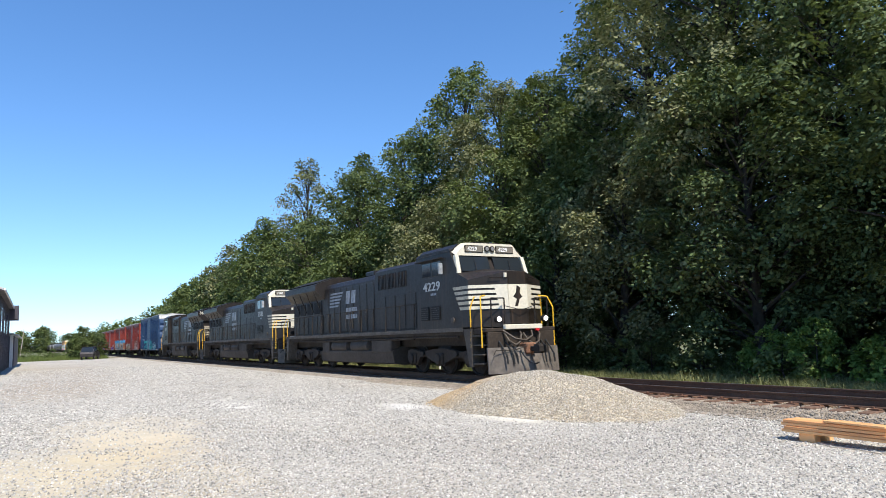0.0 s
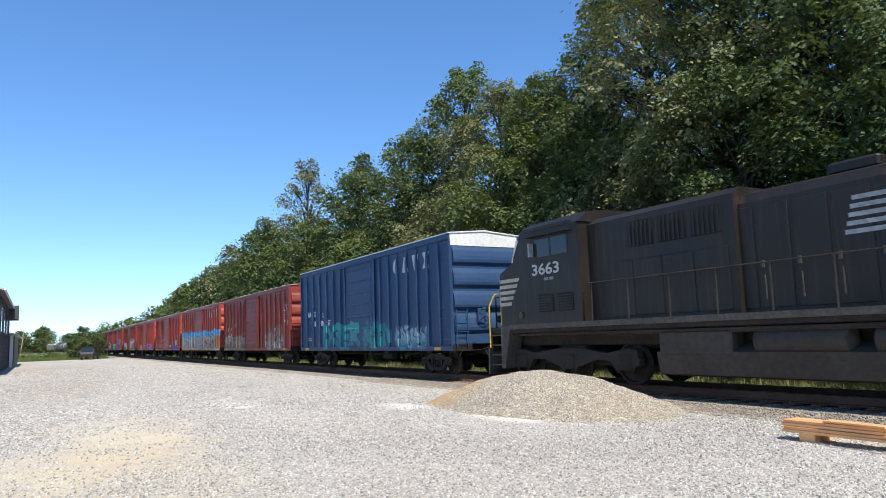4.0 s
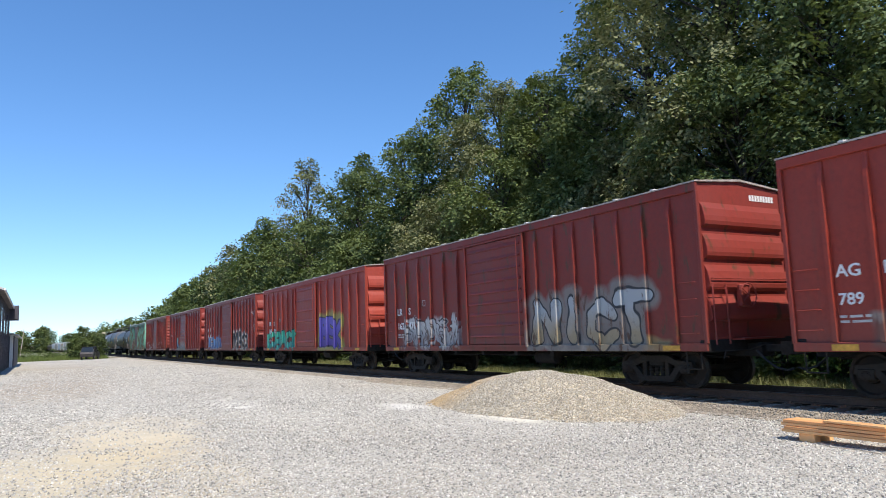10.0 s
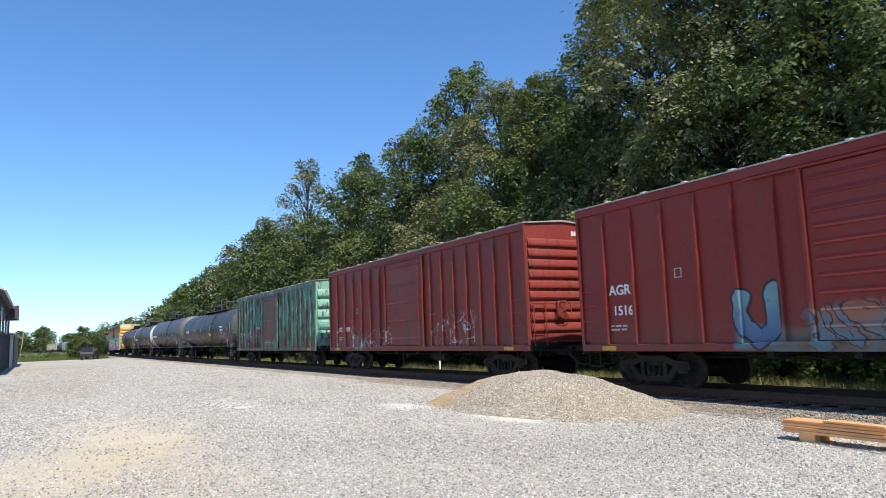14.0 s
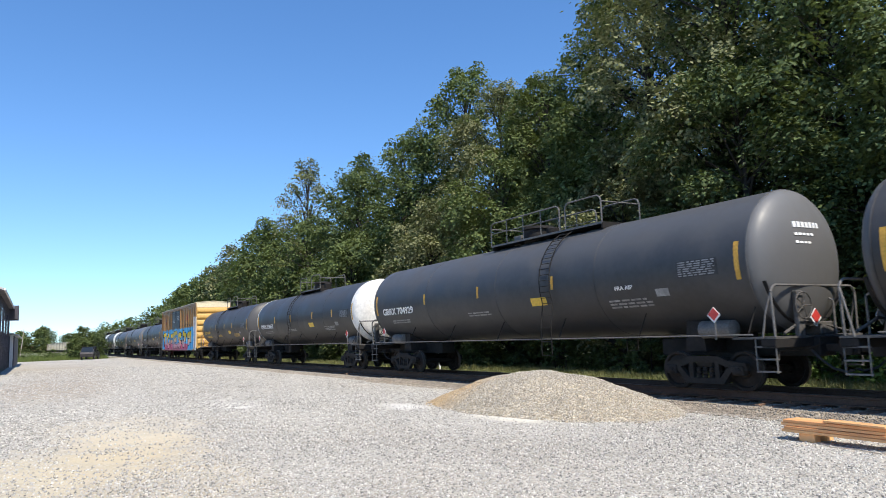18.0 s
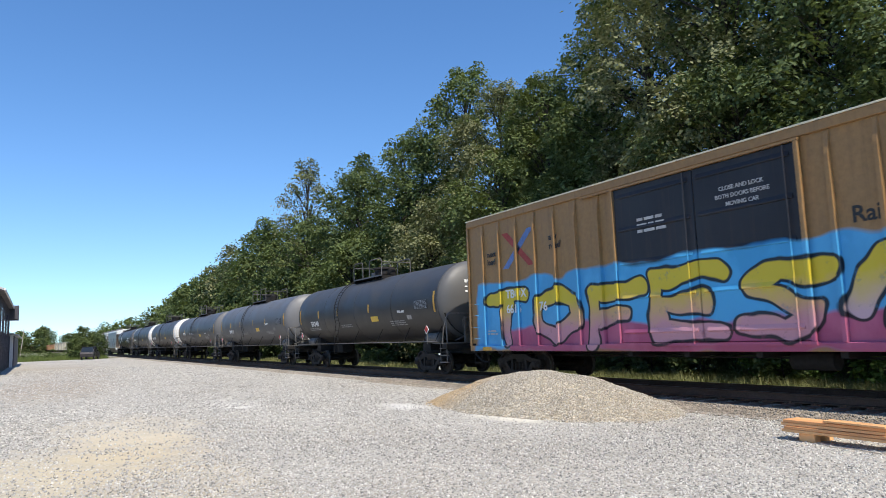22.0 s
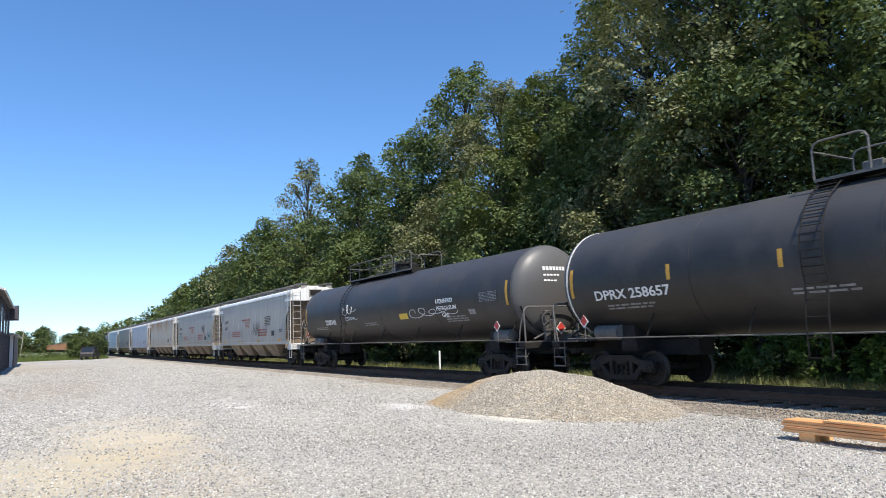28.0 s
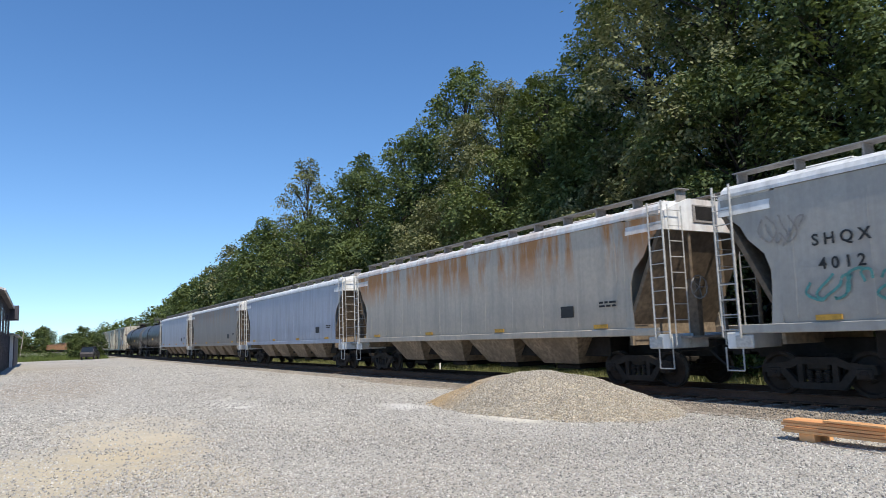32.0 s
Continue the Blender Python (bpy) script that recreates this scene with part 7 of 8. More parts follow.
RED, RED2, RED3 = (0.21, 0.024, 0.017), (0.285, 0.039, 0.024), (0.20, 0.027, 0.019)
W_, K_, S_ = (0.50, 0.49, 0.47), (0.015, 0.015, 0.02), (0.30, 0.31, 0.33)
white_cap = plain("white_roof_edge", (0.72, 0.71, 0.68), 0.6, 0, 8, 0.15)
boxcar("blue steel boxcar with teal sprayed paint on its side", (0.014, 0.047, 0.115), -87.17, -103.0, 4.95, posts=(6, 7), door_ribs=7,
       regions=[("word", -4.7, 0.1, 0.95, 2.15, (0.03, 0.27, 0.27), (0.02, 0.17, 0.22), (0.01, 0.05, 0.10), ("DGER", 0.27, None)), ("letters", 0.4, 3.0, 0.9, 2.1, (0.03, 0.24, 0.25), (0.02, 0.17, 0.22), (0.01, 0.05, 0.10), 1.1), ("letters", 3.5, 6.0, 0.9, 1.8, (0.04, 0.22, 0.28), (0.3, 0.4, 0.42), (0.02, 0.1, 0.2), 2.2)],
       roof_tone=white_cap, marks=[("LRS", 0.42, -6.1, 2.95), ("10", 0.42, -6.1, 2.45), ("00", 0.42, -5.0, 2.45), ("57", 0.42, -4.05, 2.45)], dirt=0.15, roof_bumps=False, logo=[(3.6, 3.9)])
boxcar("brick red boxcar with grey sprayed paint and rust", RED3, -104.97, -120.86, 4.55, posts=(6, 6), door_ribs=10,
       regions=[("letters", 3.2, 6.6, 0.9, 2.3, (0.36, 0.35, 0.33), (0.20, 0.07, 0.05), (0.06, 0.055, 0.05), 1.7), ("tag", -7.6, -2.0, 1.0, 2.2, (0.35, 0.30, 0.22), W_, K_, 2.0), ("tag", 6.9, 7.8, 2.3, 3.6, W_, W_, K_, 2.6), ("band", -7.8, -1.8, 0.86, 1.75, (0.24, 0.18, 0.12), (0.16, 0.13, 0.11), K_, 1), ("letters", -7.6, -1.8, 0.9, 1.9, (0.26, 0.17, 0.07), (0.30, 0.29, 0.27), K_, 1.9)], marks=[("LRS", 0.40, -6.7, 2.62), ("16471", 0.40, -6.8, 2.15)], rust=0.15)
boxcar("brick red boxcar with a blue painted band and grey block shapes", RED2, -122.42, -138.41, 4.55, posts=(6, 7), door_ribs=4,
       regions=[("band", -8, 8, 0.9, 2.05, (0.42, 0.38, 0.30), (0.45, 0.25, 0.13), K_, 1), ("band", -8, 8, 2.0, 2.5, (0.05, 0.28, 0.50), (0.09, 0.36, 0.58), K_, 1),
                ("letters", -7.2, -1.7, 1.0, 2.1, (0.22, 0.25, 0.28), (0.30, 0.33, 0.36), (0.07, 0.08, 0.10), 1.2), ("word", -1.5, 2.0, 0.95, 2.1, (0.26, 0.29, 0.32), (0.19, 0.21, 0.24), (0.015, 0.015, 0.02), ("SPEE", 0.24, None)), ("word", 2.2, 5.8, 0.95, 2.15, (0.28, 0.31, 0.33), (0.20, 0.22, 0.24), (0.015, 0.015, 0.02), ("ACRO", 0.24, None)), ("band", 6.0, 8, 1.1, 2.0, (0.35, 0.14, 0.06), (0.25, 0.10, 0.05), K_, 1)], dirt=0.1, logo=[(4.22, 3.5)])
boxcar("brick red boxcar with white sprayed figures over violet", RED2, -139.88, -155.79, 4.55, posts=(6, 6), door_ribs=10, end_ribs=8,
       regions=[("band", 2.2, 7.3, 0.86, 1.4, (0.15, 0.05, 0.30), (0.11, 0.04, 0.24), K_, 1), ("word", 2.2, 7.1, 0.92, 2.45, (0.50, 0.49, 0.50), (0.42, 0.41, 0.43), (0.015, 0.012, 0.02), ("12345", 0.20, None)), ("tag", -7.5, 0.5, 1.1, 2.1, (0.4, 0.38, 0.35), W_, K_, 2.2)])
boxcar("brick red boxcar with pale violet sprayed letters", RED2, -157.52, -173.31, 4.55, posts=(7, 7), door_ribs=10,
       regions=[("band", 2.0, 6.6, 0.86, 1.2, (0.15, 0.04, 0.16), (0.12, 0.03, 0.14), K_, 1), ("word", 2.0, 4.5, 1.0, 1.8, (0.34, 0.27, 0.55), (0.22, 0.10, 0.34), (0.07, 0.02, 0.09), ("CU", 0.28, None)), ("letters", 4.5, 6.6, 0.95, 1.75, (0.34, 0.27, 0.55), (0.22, 0.10, 0.34), (0.07, 0.02, 0.09), 1.6), ("band", -6.5, -2.5, 0.9, 1.5, (0.33, 0.28, 0.24), (0.2, 0.08, 0.06), K_, 1)],
       marks=[("AGR", 0.36, -6.6, 2.55), ("78932", 0.34, -6.6, 2.05)])
boxcar("dark red boxcar with brown and white sprayed letters", RED3, -175.23, -191.12, 4.55, posts=(6, 7), door_ribs=9,
       regions=[("band", 1.7, 7.0, 0.86, 1.2, (0.30, 0.20, 0.09), (0.34, 0.31, 0.27), K_, 1), ("word", 1.9, 6.3, 1.0, 2.3, (0.40, 0.41, 0.42), (0.40, 0.31, 0.19), (0.025, 0.028, 0.035), ("NICT", 0.25, (0.22, 0.19, 0.17))), ("letters", -6.4, -2.2, 0.9, 2.1, S_, W_, K_, 1.7)],
       marks=[("LRS", 0.42, -6.6, 2.6), ("162471", 0.42, -6.7, 2.05)], rust=0.1)
boxcar("brick red boxcar with teal letters and a purple sprayed patch", RED2, -193.04, -208.82, 4.55, posts=(6, 6), door_ribs=6,
       regions=[("word", -7.2, -1.6, 0.92, 2.0, (0.06, 0.40, 0.27), (0.05, 0.34, 0.30), (0.012, 0.03, 0.03), ("COBACT", 0.26, None)), ("word", 2.1, 4.9, 1.02, 2.45, (0.15, 0.12, 0.44), (0.09, 0.06, 0.32), (0.03, 0.02, 0.09), ("BEK", 0.25, (0.30, 0.26, 0.08)))],
       marks=[("LRS", 0.42, -6.4, 2.7), ("16932", 0.42, -6.5, 2.25)])
boxcar("dark red boxcar with blue and black sprayed letters", RED3, -210.72, -226.60, 4.55, posts=(6, 7), door_ribs=6,
       regions=[("letters", -6.6, -1.6, 0.95, 1.95, (0.08, 0.18, 0.36), (0.10, 0.24, 0.44), (0.3, 0.33, 0.36), 1.3), ("word", 2.0, 5.6, 1.0, 2.1, (0.03, 0.03, 0.035), (0.03, 0.03, 0.035), (0.10, 0.08, 0.075), ("MAC", 0.12, (0.34, 0.32, 0.29))), ("tag", 6.6, 7.6, 2.2, 3.4, W_, W_, K_, 2.6)],
       marks=[("LRS", 0.42, -6.9, 2.75), ("16880", 0.42, -7.1, 2.25)])
boxcar("brick red boxcar with blue and grey sprayed patches", RED, -228.57, -244.48, 4.55, posts=(6, 7), door_ribs=10,
       regions=[("band", -3.4, 1.6, 0.86, 1.35, (0.10, 0.20, 0.24), (0.16, 0.11, 0.09), K_, 1), ("letters", -1.7, 1.6, 0.9, 1.75, (0.10, 0.20, 0.26), (0.30, 0.14, 0.08), K_, 1.5), ("word", -3.3, -2.3, 0.95, 2.15, (0.17, 0.30, 0.32), (0.09, 0.16, 0.30), (0.02, 0.02, 0.025), ("U", 0.30, None))],
       marks=[("AGR", 0.40, -6.9, 2.6), ("1516", 0.38, -6.8, 2.1)])
boxcar("dull red boxcar with thin white sprayed writing and scuffs", RED3, -246.77, -262.66, 4.62, posts=(6, 7), door_ribs=5, end_ribs=9,
       regions=[("tag", 1.8, 5.0, 1.1, 2.2, W_, W_, K_, 2.2), ("tag", -7.0, -1.0, 1.0, 1.8, (0.4, 0.4, 0.4), W_, K_, 1.8), ("letters", -5.0, -3.2, 0.95, 1.9, (0.33, 0.32, 0.30), RED3, K_, 1.6)],
       marks=[("122838", 0.32, -7.2, 2.1)], rust=0.2)
boxcar("weathered green boxcar with a brown door, white streaks and rust", (0.10, 0.27, 0.20), -264.69, -280.80, 4.45, posts=(8, 8), door_ribs=3, end_ribs=5, door_tone=(0.15, 0.055, 0.04),
       regions=[("band", -8, 8, 0.9, 1.5, (0.20, 0.18, 0.14), (0.10, 0.20, 0.15), K_, 1), ("letters", -5.6, -2.2, 1.0, 2.4, (0.05, 0.04, 0.04), (0.5, 0.45, 0.4), K_, 1.0)],
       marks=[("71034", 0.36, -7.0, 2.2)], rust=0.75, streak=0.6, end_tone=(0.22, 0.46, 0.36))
tank_car("black pressure tank car with long top platform and white stencils", -281.80, -303.35, [("201584", 0.34, -7.6, 3.05), ("LIQUEFIED", 0.17, 6.1, 3.25), ("PETROLEUM", 0.17, 6.1, 3.03), ("GAS", 0.17, 6.4, 2.81)], r=1.46, zc=2.62, deck=(-2.8, 5.2), ladder=3.6, dome=-0.2, yellow=[-9.35, -4.0, -1.2, 2.4, 9.35], fade=0.3)
tank_car("satin black tank car with white number and yellow marks", -303.35, -323.55, [("GBRX 704929", 0.36, -8.0, 2.95), ("FRA AIP", 0.14, 5.4, 3.0)], deck=(-1.2, 4.1), ladder=2.6, dome=0.4, r=1.52, zc=2.74, reach=0.62, yellow=[-8.4, -4.6, -1.0, 2.8, 8.1], base=(0.03, 0.031, 0.034), fade=0.5)
tank_car("black tank car with a dirty white front end", -323.55, -342.05, [("DPRX 258652", 0.34, -6.9, 2.85)], white_front=0.35, white_ring=0.04, yellow=[-7.55, -4.2, -1.2, 2.4, 5.2, 7.0])
tank_car("dusty brown-black tank car with yellow stencils", -342.05, -359.30, [("UTLX 671661", 0.30, -6.3, 2.85)], yellow=[-6.95, -4.0, -2.4, 0.6, 3.0, 6.9], base=(0.035, 0.029, 0.026), yellow_words=True, fade=0.2)
T_ = (0.31, 0.175, 0.07)
tan_end = plain("cream_end_cap", (0.78, 0.68, 0.46), 0.6, 0, 8, 0.1)
tan_car = boxcar("tan high boxcar with black doors and bright sprayed letters", T_, -360.6, -379.9, 5.10, 3.1, posts=(7, 8), door=(-2.75, 2.1), doors=2, door_ribs=5, end_ribs=6, door_tone=(0.02, 0.02, 0.025),
       regions=[("band", -9.2, 8.9, 0.9, 2.95, (0.06, 0.34, 0.62), (0.08, 0.40, 0.70), K_, 1), ("band", -7.5, 5.8, 0.86, 1.55, (0.50, 0.11, 0.19), (0.42, 0.07, 0.14), K_, 1),
                ("word", -8.7, 2.7, 1.0, 2.7, (0.66, 0.50, 0.04), (0.62, 0.30, 0.34), (0.012, 0.012, 0.015), ("TOFES", 0.24, None)), ("word", 2.5, 7.9, 1.1, 2.75, (0.66, 0.50, 0.04), (0.62, 0.42, 0.46), (0.012, 0.012, 0.015), ("<>", 0.30, None)), ("band", 8.7, 9.75, 0.9, 3.85, (0.55, 0.54, 0.53), (0.46, 0.42, 0.38), K_, 1)],
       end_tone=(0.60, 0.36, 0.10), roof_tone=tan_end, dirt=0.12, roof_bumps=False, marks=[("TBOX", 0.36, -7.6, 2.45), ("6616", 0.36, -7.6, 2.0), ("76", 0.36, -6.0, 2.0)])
logo_red, logo_blue = plain("dull_red_emblem", (0.34, 0.05, 0.04), 0.6), plain("dull_blue_emblem", (0.12, 0.20, 0.42), 0.6)
TY = -1.55 + 0.066
for x, z, a, b in ((4.5, 3.62, 0.42, 0.6), (5.36, 3.66, 0.42, 0.6), (5.85, 3.68, 0.24, 0.6)):
    part("emblem_block", Shape().box(x, x + a, TY - 0.004, TY + 0.004, z, z + b), logo_red, tan_car)
part("emblem_stroke", Shape().prism([(-7.7, 3.35), (-7.4, 3.35), (-6.1, 4.45), (-6.4, 4.45)], TY - 0.004, TY + 0.002), logo_blue, tan_car)
part("emblem_stroke", Shape().prism([(-6.4, 3.35), (-6.1, 3.35), (-7.4, 4.45), (-7.7, 4.45)], TY - 0.004, TY + 0.002), logo_red, tan_car)
for word, x in (("Railcar", 3.0), ("Pooling", 4.5), ("Experts", 6.1)):
    letters(word, 0.42, x, TY - 0.004, 3.12, tan_car, black_words)
bars(tan_car, -2.0, -1.555, 4.0, 0.9, 3, faded_block, 0.07, 0.14)
for word, x, z in (("CLOSE AND LOCK", 0.25, 4.2), ("BOTH DOORS BEFORE", 0.15, 4.03), ("MOVING CAR", 0.4, 3.86)):
    letters(word, 0.125, x + 0.1, -1.556, z, tan_car, faded_block)
for word, x, z in (("next", -8.5, 3.8), ("load", -8.5, 3.55), ("any", -5.4, 3.95), ("road", -5.4, 3.7)):
    letters(word, 0.26, x, -1.555 + 0.045, z, tan_car, black_words)
tank_car("black tank car with white stencils and a dusty end", -380.90, -398.70, [("33340", 0.36, -5.6, 2.75), ("FRA AIP", 0.14, 4.6, 3.0)], deck=(-1.6, 1.5), ladder=-1.9, dome=0.3, yellow=[-7.3, -4.6, -2.0, 1.6, 6.6], fade=0.35)
tank_car("faded grey-black tank car with yellow flashes", -398.70, -417.35, [("204217", 0.32, -5.2, 2.75), ("FRA AIP", 0.14, 4.2, 3.1)], yellow=[-7.5, -5.0, -2.2, 1.2, 4.0, 7.3], grey=0.28, fade=0.6)
tank_car("grey-black tank car with a grey domed front end", -417.35, -436.20, [("210145", 0.36, -5.4, 2.95), ("FRA AIP", 0.14, 4.4, 2.9)], yellow=[-7.6, -4.8, -2.0, 1.6, 7.3], grey=0.12, fade=0.5, r=1.42, zc=2.62, reach=0.9, scribbles=[(-2.4, -0.9, 188, 194, 7)])
tank_car("black tank car with a clean white front end", -436.20, -454.85, [("DPRX 258657", 0.34, -6.8, 2.8)], white_front=0.55, yellow=[-7.4, -4.0, -1.0, 2.2, 6.6], base=(0.026, 0.021, 0.019))
tank_car("black tank car with white front end and rear ring", -454.85, -473.95, [("DPRX 258657", 0.34, -7.0, 2.8)], white_front=0.45, white_ring=0.05, yellow=[-7.8, -4.7, -1.9, 2.2, 5.6, 7.2])
tank_car("long black pressure tank car with white scrawls", -473.95, -495.35, [("200048", 0.36, -6.2, 2.75), ("LIQUEFIED", 0.2, 5.0, 3.2), ("PETROLEUM", 0.2, 5.0, 2.95), ("GAS", 0.2, 5.3, 2.7)], yellow=[-9.0, 8.9], base=(0.024, 0.021, 0.020), deck=(-4.8, 1.6), ladder=-3.9, dome=-0.3,
         scribbles=[(-4.1, -2.7, 168, 188, 3), (-3.8, -2.6, 190, 197, 4), (2.7, 5.8, 188, 203, 4)])
hopper_car("pale grey covered hopper with dusty tan chutes", -495.35, -514.7, number="4021")
hopper_car("pale grey covered hopper with red stencils and green scrawl", -514.7, -533.7, number="4012")
hopper_car("cream covered hopper with heavy rust streaks", -533.7, -553.0, base=(0.50, 0.43, 0.34), rust=1.0)
hopper_car("bluish grey covered hopper", -553.0, -572.0, base=(0.40, 0.42, 0.47))
hopper_car("drab grey covered hopper", -572.0, -591.2, base=(0.30, 0.27, 0.23), rust=0.3)
hopper_car("clean pale white-grey covered hopper", -591.2, -609.5, base=(0.46, 0.49, 0.54))
tank_car("black tank car at the foot of the hoppers", -609.20, -627.20, [], yellow=[], placard=False)
tank_car("black tank car before the pale boxcars", -627.20, -645.20, [], yellow=[], placard=False)


def far_boxcar(label, base, regions):
    """A boxcar that only passes far off."""
    car = thing("boxcar", label, "boxcar", group="cars of the freight train")
    paint = car_paint("far_boxcar_paint", car, base, regions, 0.35, 0.35)
    half, w, eave = 7.95, 1.52, 4.55
    part("body", Shape().box(-half, half, -w + 0.07, w - 0.07, 0.95, eave), paint, car)
    part("roof", Shape().along([(-w, eave), (0, eave + 0.17), (w, eave)], -half, half), paint, car)
    for side in (-1, 1):
        s = Shape()
        for x in np.linspace(-half + 0.4, half - 0.4, 14):
            s.box(x - 0.06, x + 0.06, *sorted((side * w, side * (w - 0.08))), 1.0, eave - 0.05)
        s.box(-half, half, *sorted((side * w, side * (w - 0.08))), 0.86, 1.05).box(-half, half, *sorted((side * w, side * (w - 0.08))), eave - 0.2, eave)
        part("side_frame", s, paint, car)
        part("door", Shape().box(-1.5, 1.5, *sorted((side * w, side * (w - 0.05))), 1.05, eave - 0.2), paint, car)
    for d in (-1, 1):
        for k in range(6):
            part("end_rib", Shape().box(*sorted((d * half, d * (half + 0.07))), -w + 0.1, w - 0.1, 1.4 + 0.5 * k, 1.65 + 0.5 * k), paint, car)
        truck(car, d * 6.0)
    part("centre_sill", Shape().box(-half - 0.3, half + 0.3, -0.25, 0.25, 0.72, 1.0), grime, car)
    couplers(car, half + 0.95)
    return car


def string_of(first, start, pitch, count):
    CARS.append((first, start))
    for i in range(1, count):
        c = copy_thing(first, pose(0, 0, 0))
        AXLES.extend(o for o in c.children_recursive if o.name.startswith("wheelset"))
        CARS.append((c, start - pitch * i))


string_of(far_boxcar("pale cream boxcar with blue scrawl", (0.55, 0.50, 0.40), [("letters", 1.5, 5.5, 1.5, 3.2, (0.20, 0.30, 0.42), W_, K_, 1.2)]), -654.45, 17.9, 8)


def gondola():
    car = thing("gondola", "rust-orange ribbed open gondola", "gondola car", group="cars of the freight train")
    paint = car_paint("gondola_paint", car, (0.40, 0.22, 0.12), (), 0.3, 0.3)
    half, w = 8.0, 1.52
    for side in (-1, 1):
        s = Shape().box(-half, half, *sorted((side * (w - 0.08), side * (w - 0.02))), 1.0, 4.0).box(-half, half, *sorted((side * (w - 0.1), side * (w + 0.05))), 3.92, 4.1)
        for x in np.linspace(-half + 0.6, half - 0.6, 9):
            s.box(x - 0.1, x + 0.1, *sorted((side * (w - 0.02), side * (w + 0.08))), 1.0, 3.95)
        part("side_wall", s, paint, car)
    for d in (-1, 1):
        part("end_wall", Shape().box(*sorted((d * half, d * (half - 0.08))), -w, w, 1.0, 4.0), paint, car)
        truck(car, d * 6.1)
    part("floor", Shape().box(-half, half, -w, w, 0.85, 1.02), grime, car)
    couplers(car, half + 0.9)
    return car


string_of(gondola(), -798.0, 17.8, 20)

# ---- timber stack on the lot ----
lumber = plain("fresh_sawn_pine", (0.86, 0.43, 0.18), 0.7, 0, 3, 0.22, 6, 0.2)
red_lumber = plain("reddish_sawn_pine", (0.80, 0.36, 0.14), 0.75, 0, 3, 0.25, 6, 0.2)
grey_wood = plain("weathered_board", (0.45, 0.38, 0.30), 0.8, 0, 5, 0.25, 4)
stack = thing("timber_stack", "stack of fresh sawn pine boards on short blocks", "lumber stack")
stack.matrix_basis = pose(-6.69, 10.0, 0, 0, 0, -2.5)
for bx in (0.40, 3.2):
    part("block", Shape().box(bx - 0.12, bx + 0.12, -0.31, -0.17, 0.0, 0.12, 0.006), lumber, stack)
    part("block", Shape().box(bx - 0.1, bx + 0.14, -0.08, 0.10, 0.0, 0.12, 0.006), lumber, stack)
rl = random.Random(3)
for layer in range(4):
    z = 0.122 + layer * 0.046
    for k in range(2):
        y = -0.34 + k * 0.18 + rl.uniform(-0.012, 0.012)
        a = rl.uniform(-0.06, 0.10)
        part("board", Shape().box(a, a + 4.6 + rl.uniform(-0.1, 0.1), y, y + 0.165, z, z + 0.040, 0.004), (lumber, red_lumber)[(layer + k) % 2], stack)
part("top_board", Shape().box(0.72, 1.62, -0.30, -0.12, 0.31, 0.34, 0.004), lumber, stack, "loose board lying askew", at=pose(0, 0, 0, 0, 0, -4))
part("top_board", Shape().box(1.6, 4.3, -0.34, -0.16, 0.31, 0.37, 0.004), lumber, stack)
tagged(solo("rope", Shape().pipe([(-6.1, 9.62, 0.02), (-5.8, 9.45, 0.015), (-5.5, 9.5, 0.015), (-5.2, 9.42, 0.015), (-4.9, 9.5, 0.015)], 0.007, 6), grey_wood, "pale rope lying on the gravel by the timber", "rope"))

# ---- long dark barn and lower shed beside the lot ----
barn_wall_m = plain("dark_blue_grey_siding", (0.085, 0.078, 0.09), 0.6, 0.1, 4, 0.2, 0.8)
trim_white = plain("white_trim", (0.75, 0.74, 0.72), 0.6, 0, 8, 0.1)
roof_pale = plain("pale_metal_roof", (0.55, 0.53, 0.50), 0.5, 0.3, 5, 0.15)
barn = thing("barn", "long dark-sided metal barn with white eaves", "barn")
part("wall", Shape().box(-83, -57, -12, -2.3, 0, 5.95), barn_wall_m, barn)
part("roof", Shape().along([(-12.6, 5.85), (-7.1, 8.0), (-1.95, 5.85), (-1.95, 6.0), (-7.1, 8.2), (-12.6, 6.0)], -83.6, -56.4), roof_pale, barn)
part("fascia", Shape().box(-83.6, -56.4, -1.95, -1.87, 5.84, 6.0), trim_white, barn, "white eaves board")
part("soffit", Shape().box(-83.6, -56.4, -2.3, -1.95, 5.84, 5.88), barn_wall_m, barn)
rib = Shape().box(-0.04, 0.04, 0, 0.03, 0.1, 5.8).mesh("wall_batten")
for i in range(18):
    part("wall_batten", rib, barn_wall_m, barn, at=pose(-82.6 + i * 1.4, -2.3, 0))
part("awning_box", Shape().box(-84.0, -82.0, -2.5, -1.52, 4.75, 6.2, 0.03), barn_wall_m, barn, "dark box jutting out under the eaves")
part("awning_face", Shape().box(-82.0, -81.95, -2.15, -1.6, 4.85, 6.1), barn_wall_m, barn, "flat face of the jutting box")
for x in (-76, -70, -64):
    w = part("window", Shape().box(x, x + 1.4, -2.3, -2.27, 3.2, 5.0), glass_m, barn)
    part("window_frame", Shape().box(x - 0.08, x + 1.48, -2.3, -2.285, 3.12, 5.08), barn_wall_m, w)
low = thing("shed", "low dark shed with a white corner post and pale roof", "shed")
part("wall", Shape().box(-104, -85, -9, -1.85, 0, 3.2), barn_wall_m, low)
part("roof", Shape().along([(-9.5, 3.2), (-5.5, 4.3), (-1.5, 3.2), (-1.5, 3.35), (-5.5, 4.45), (-9.5, 3.35)], -104.4, -84.4), roof_pale, low)
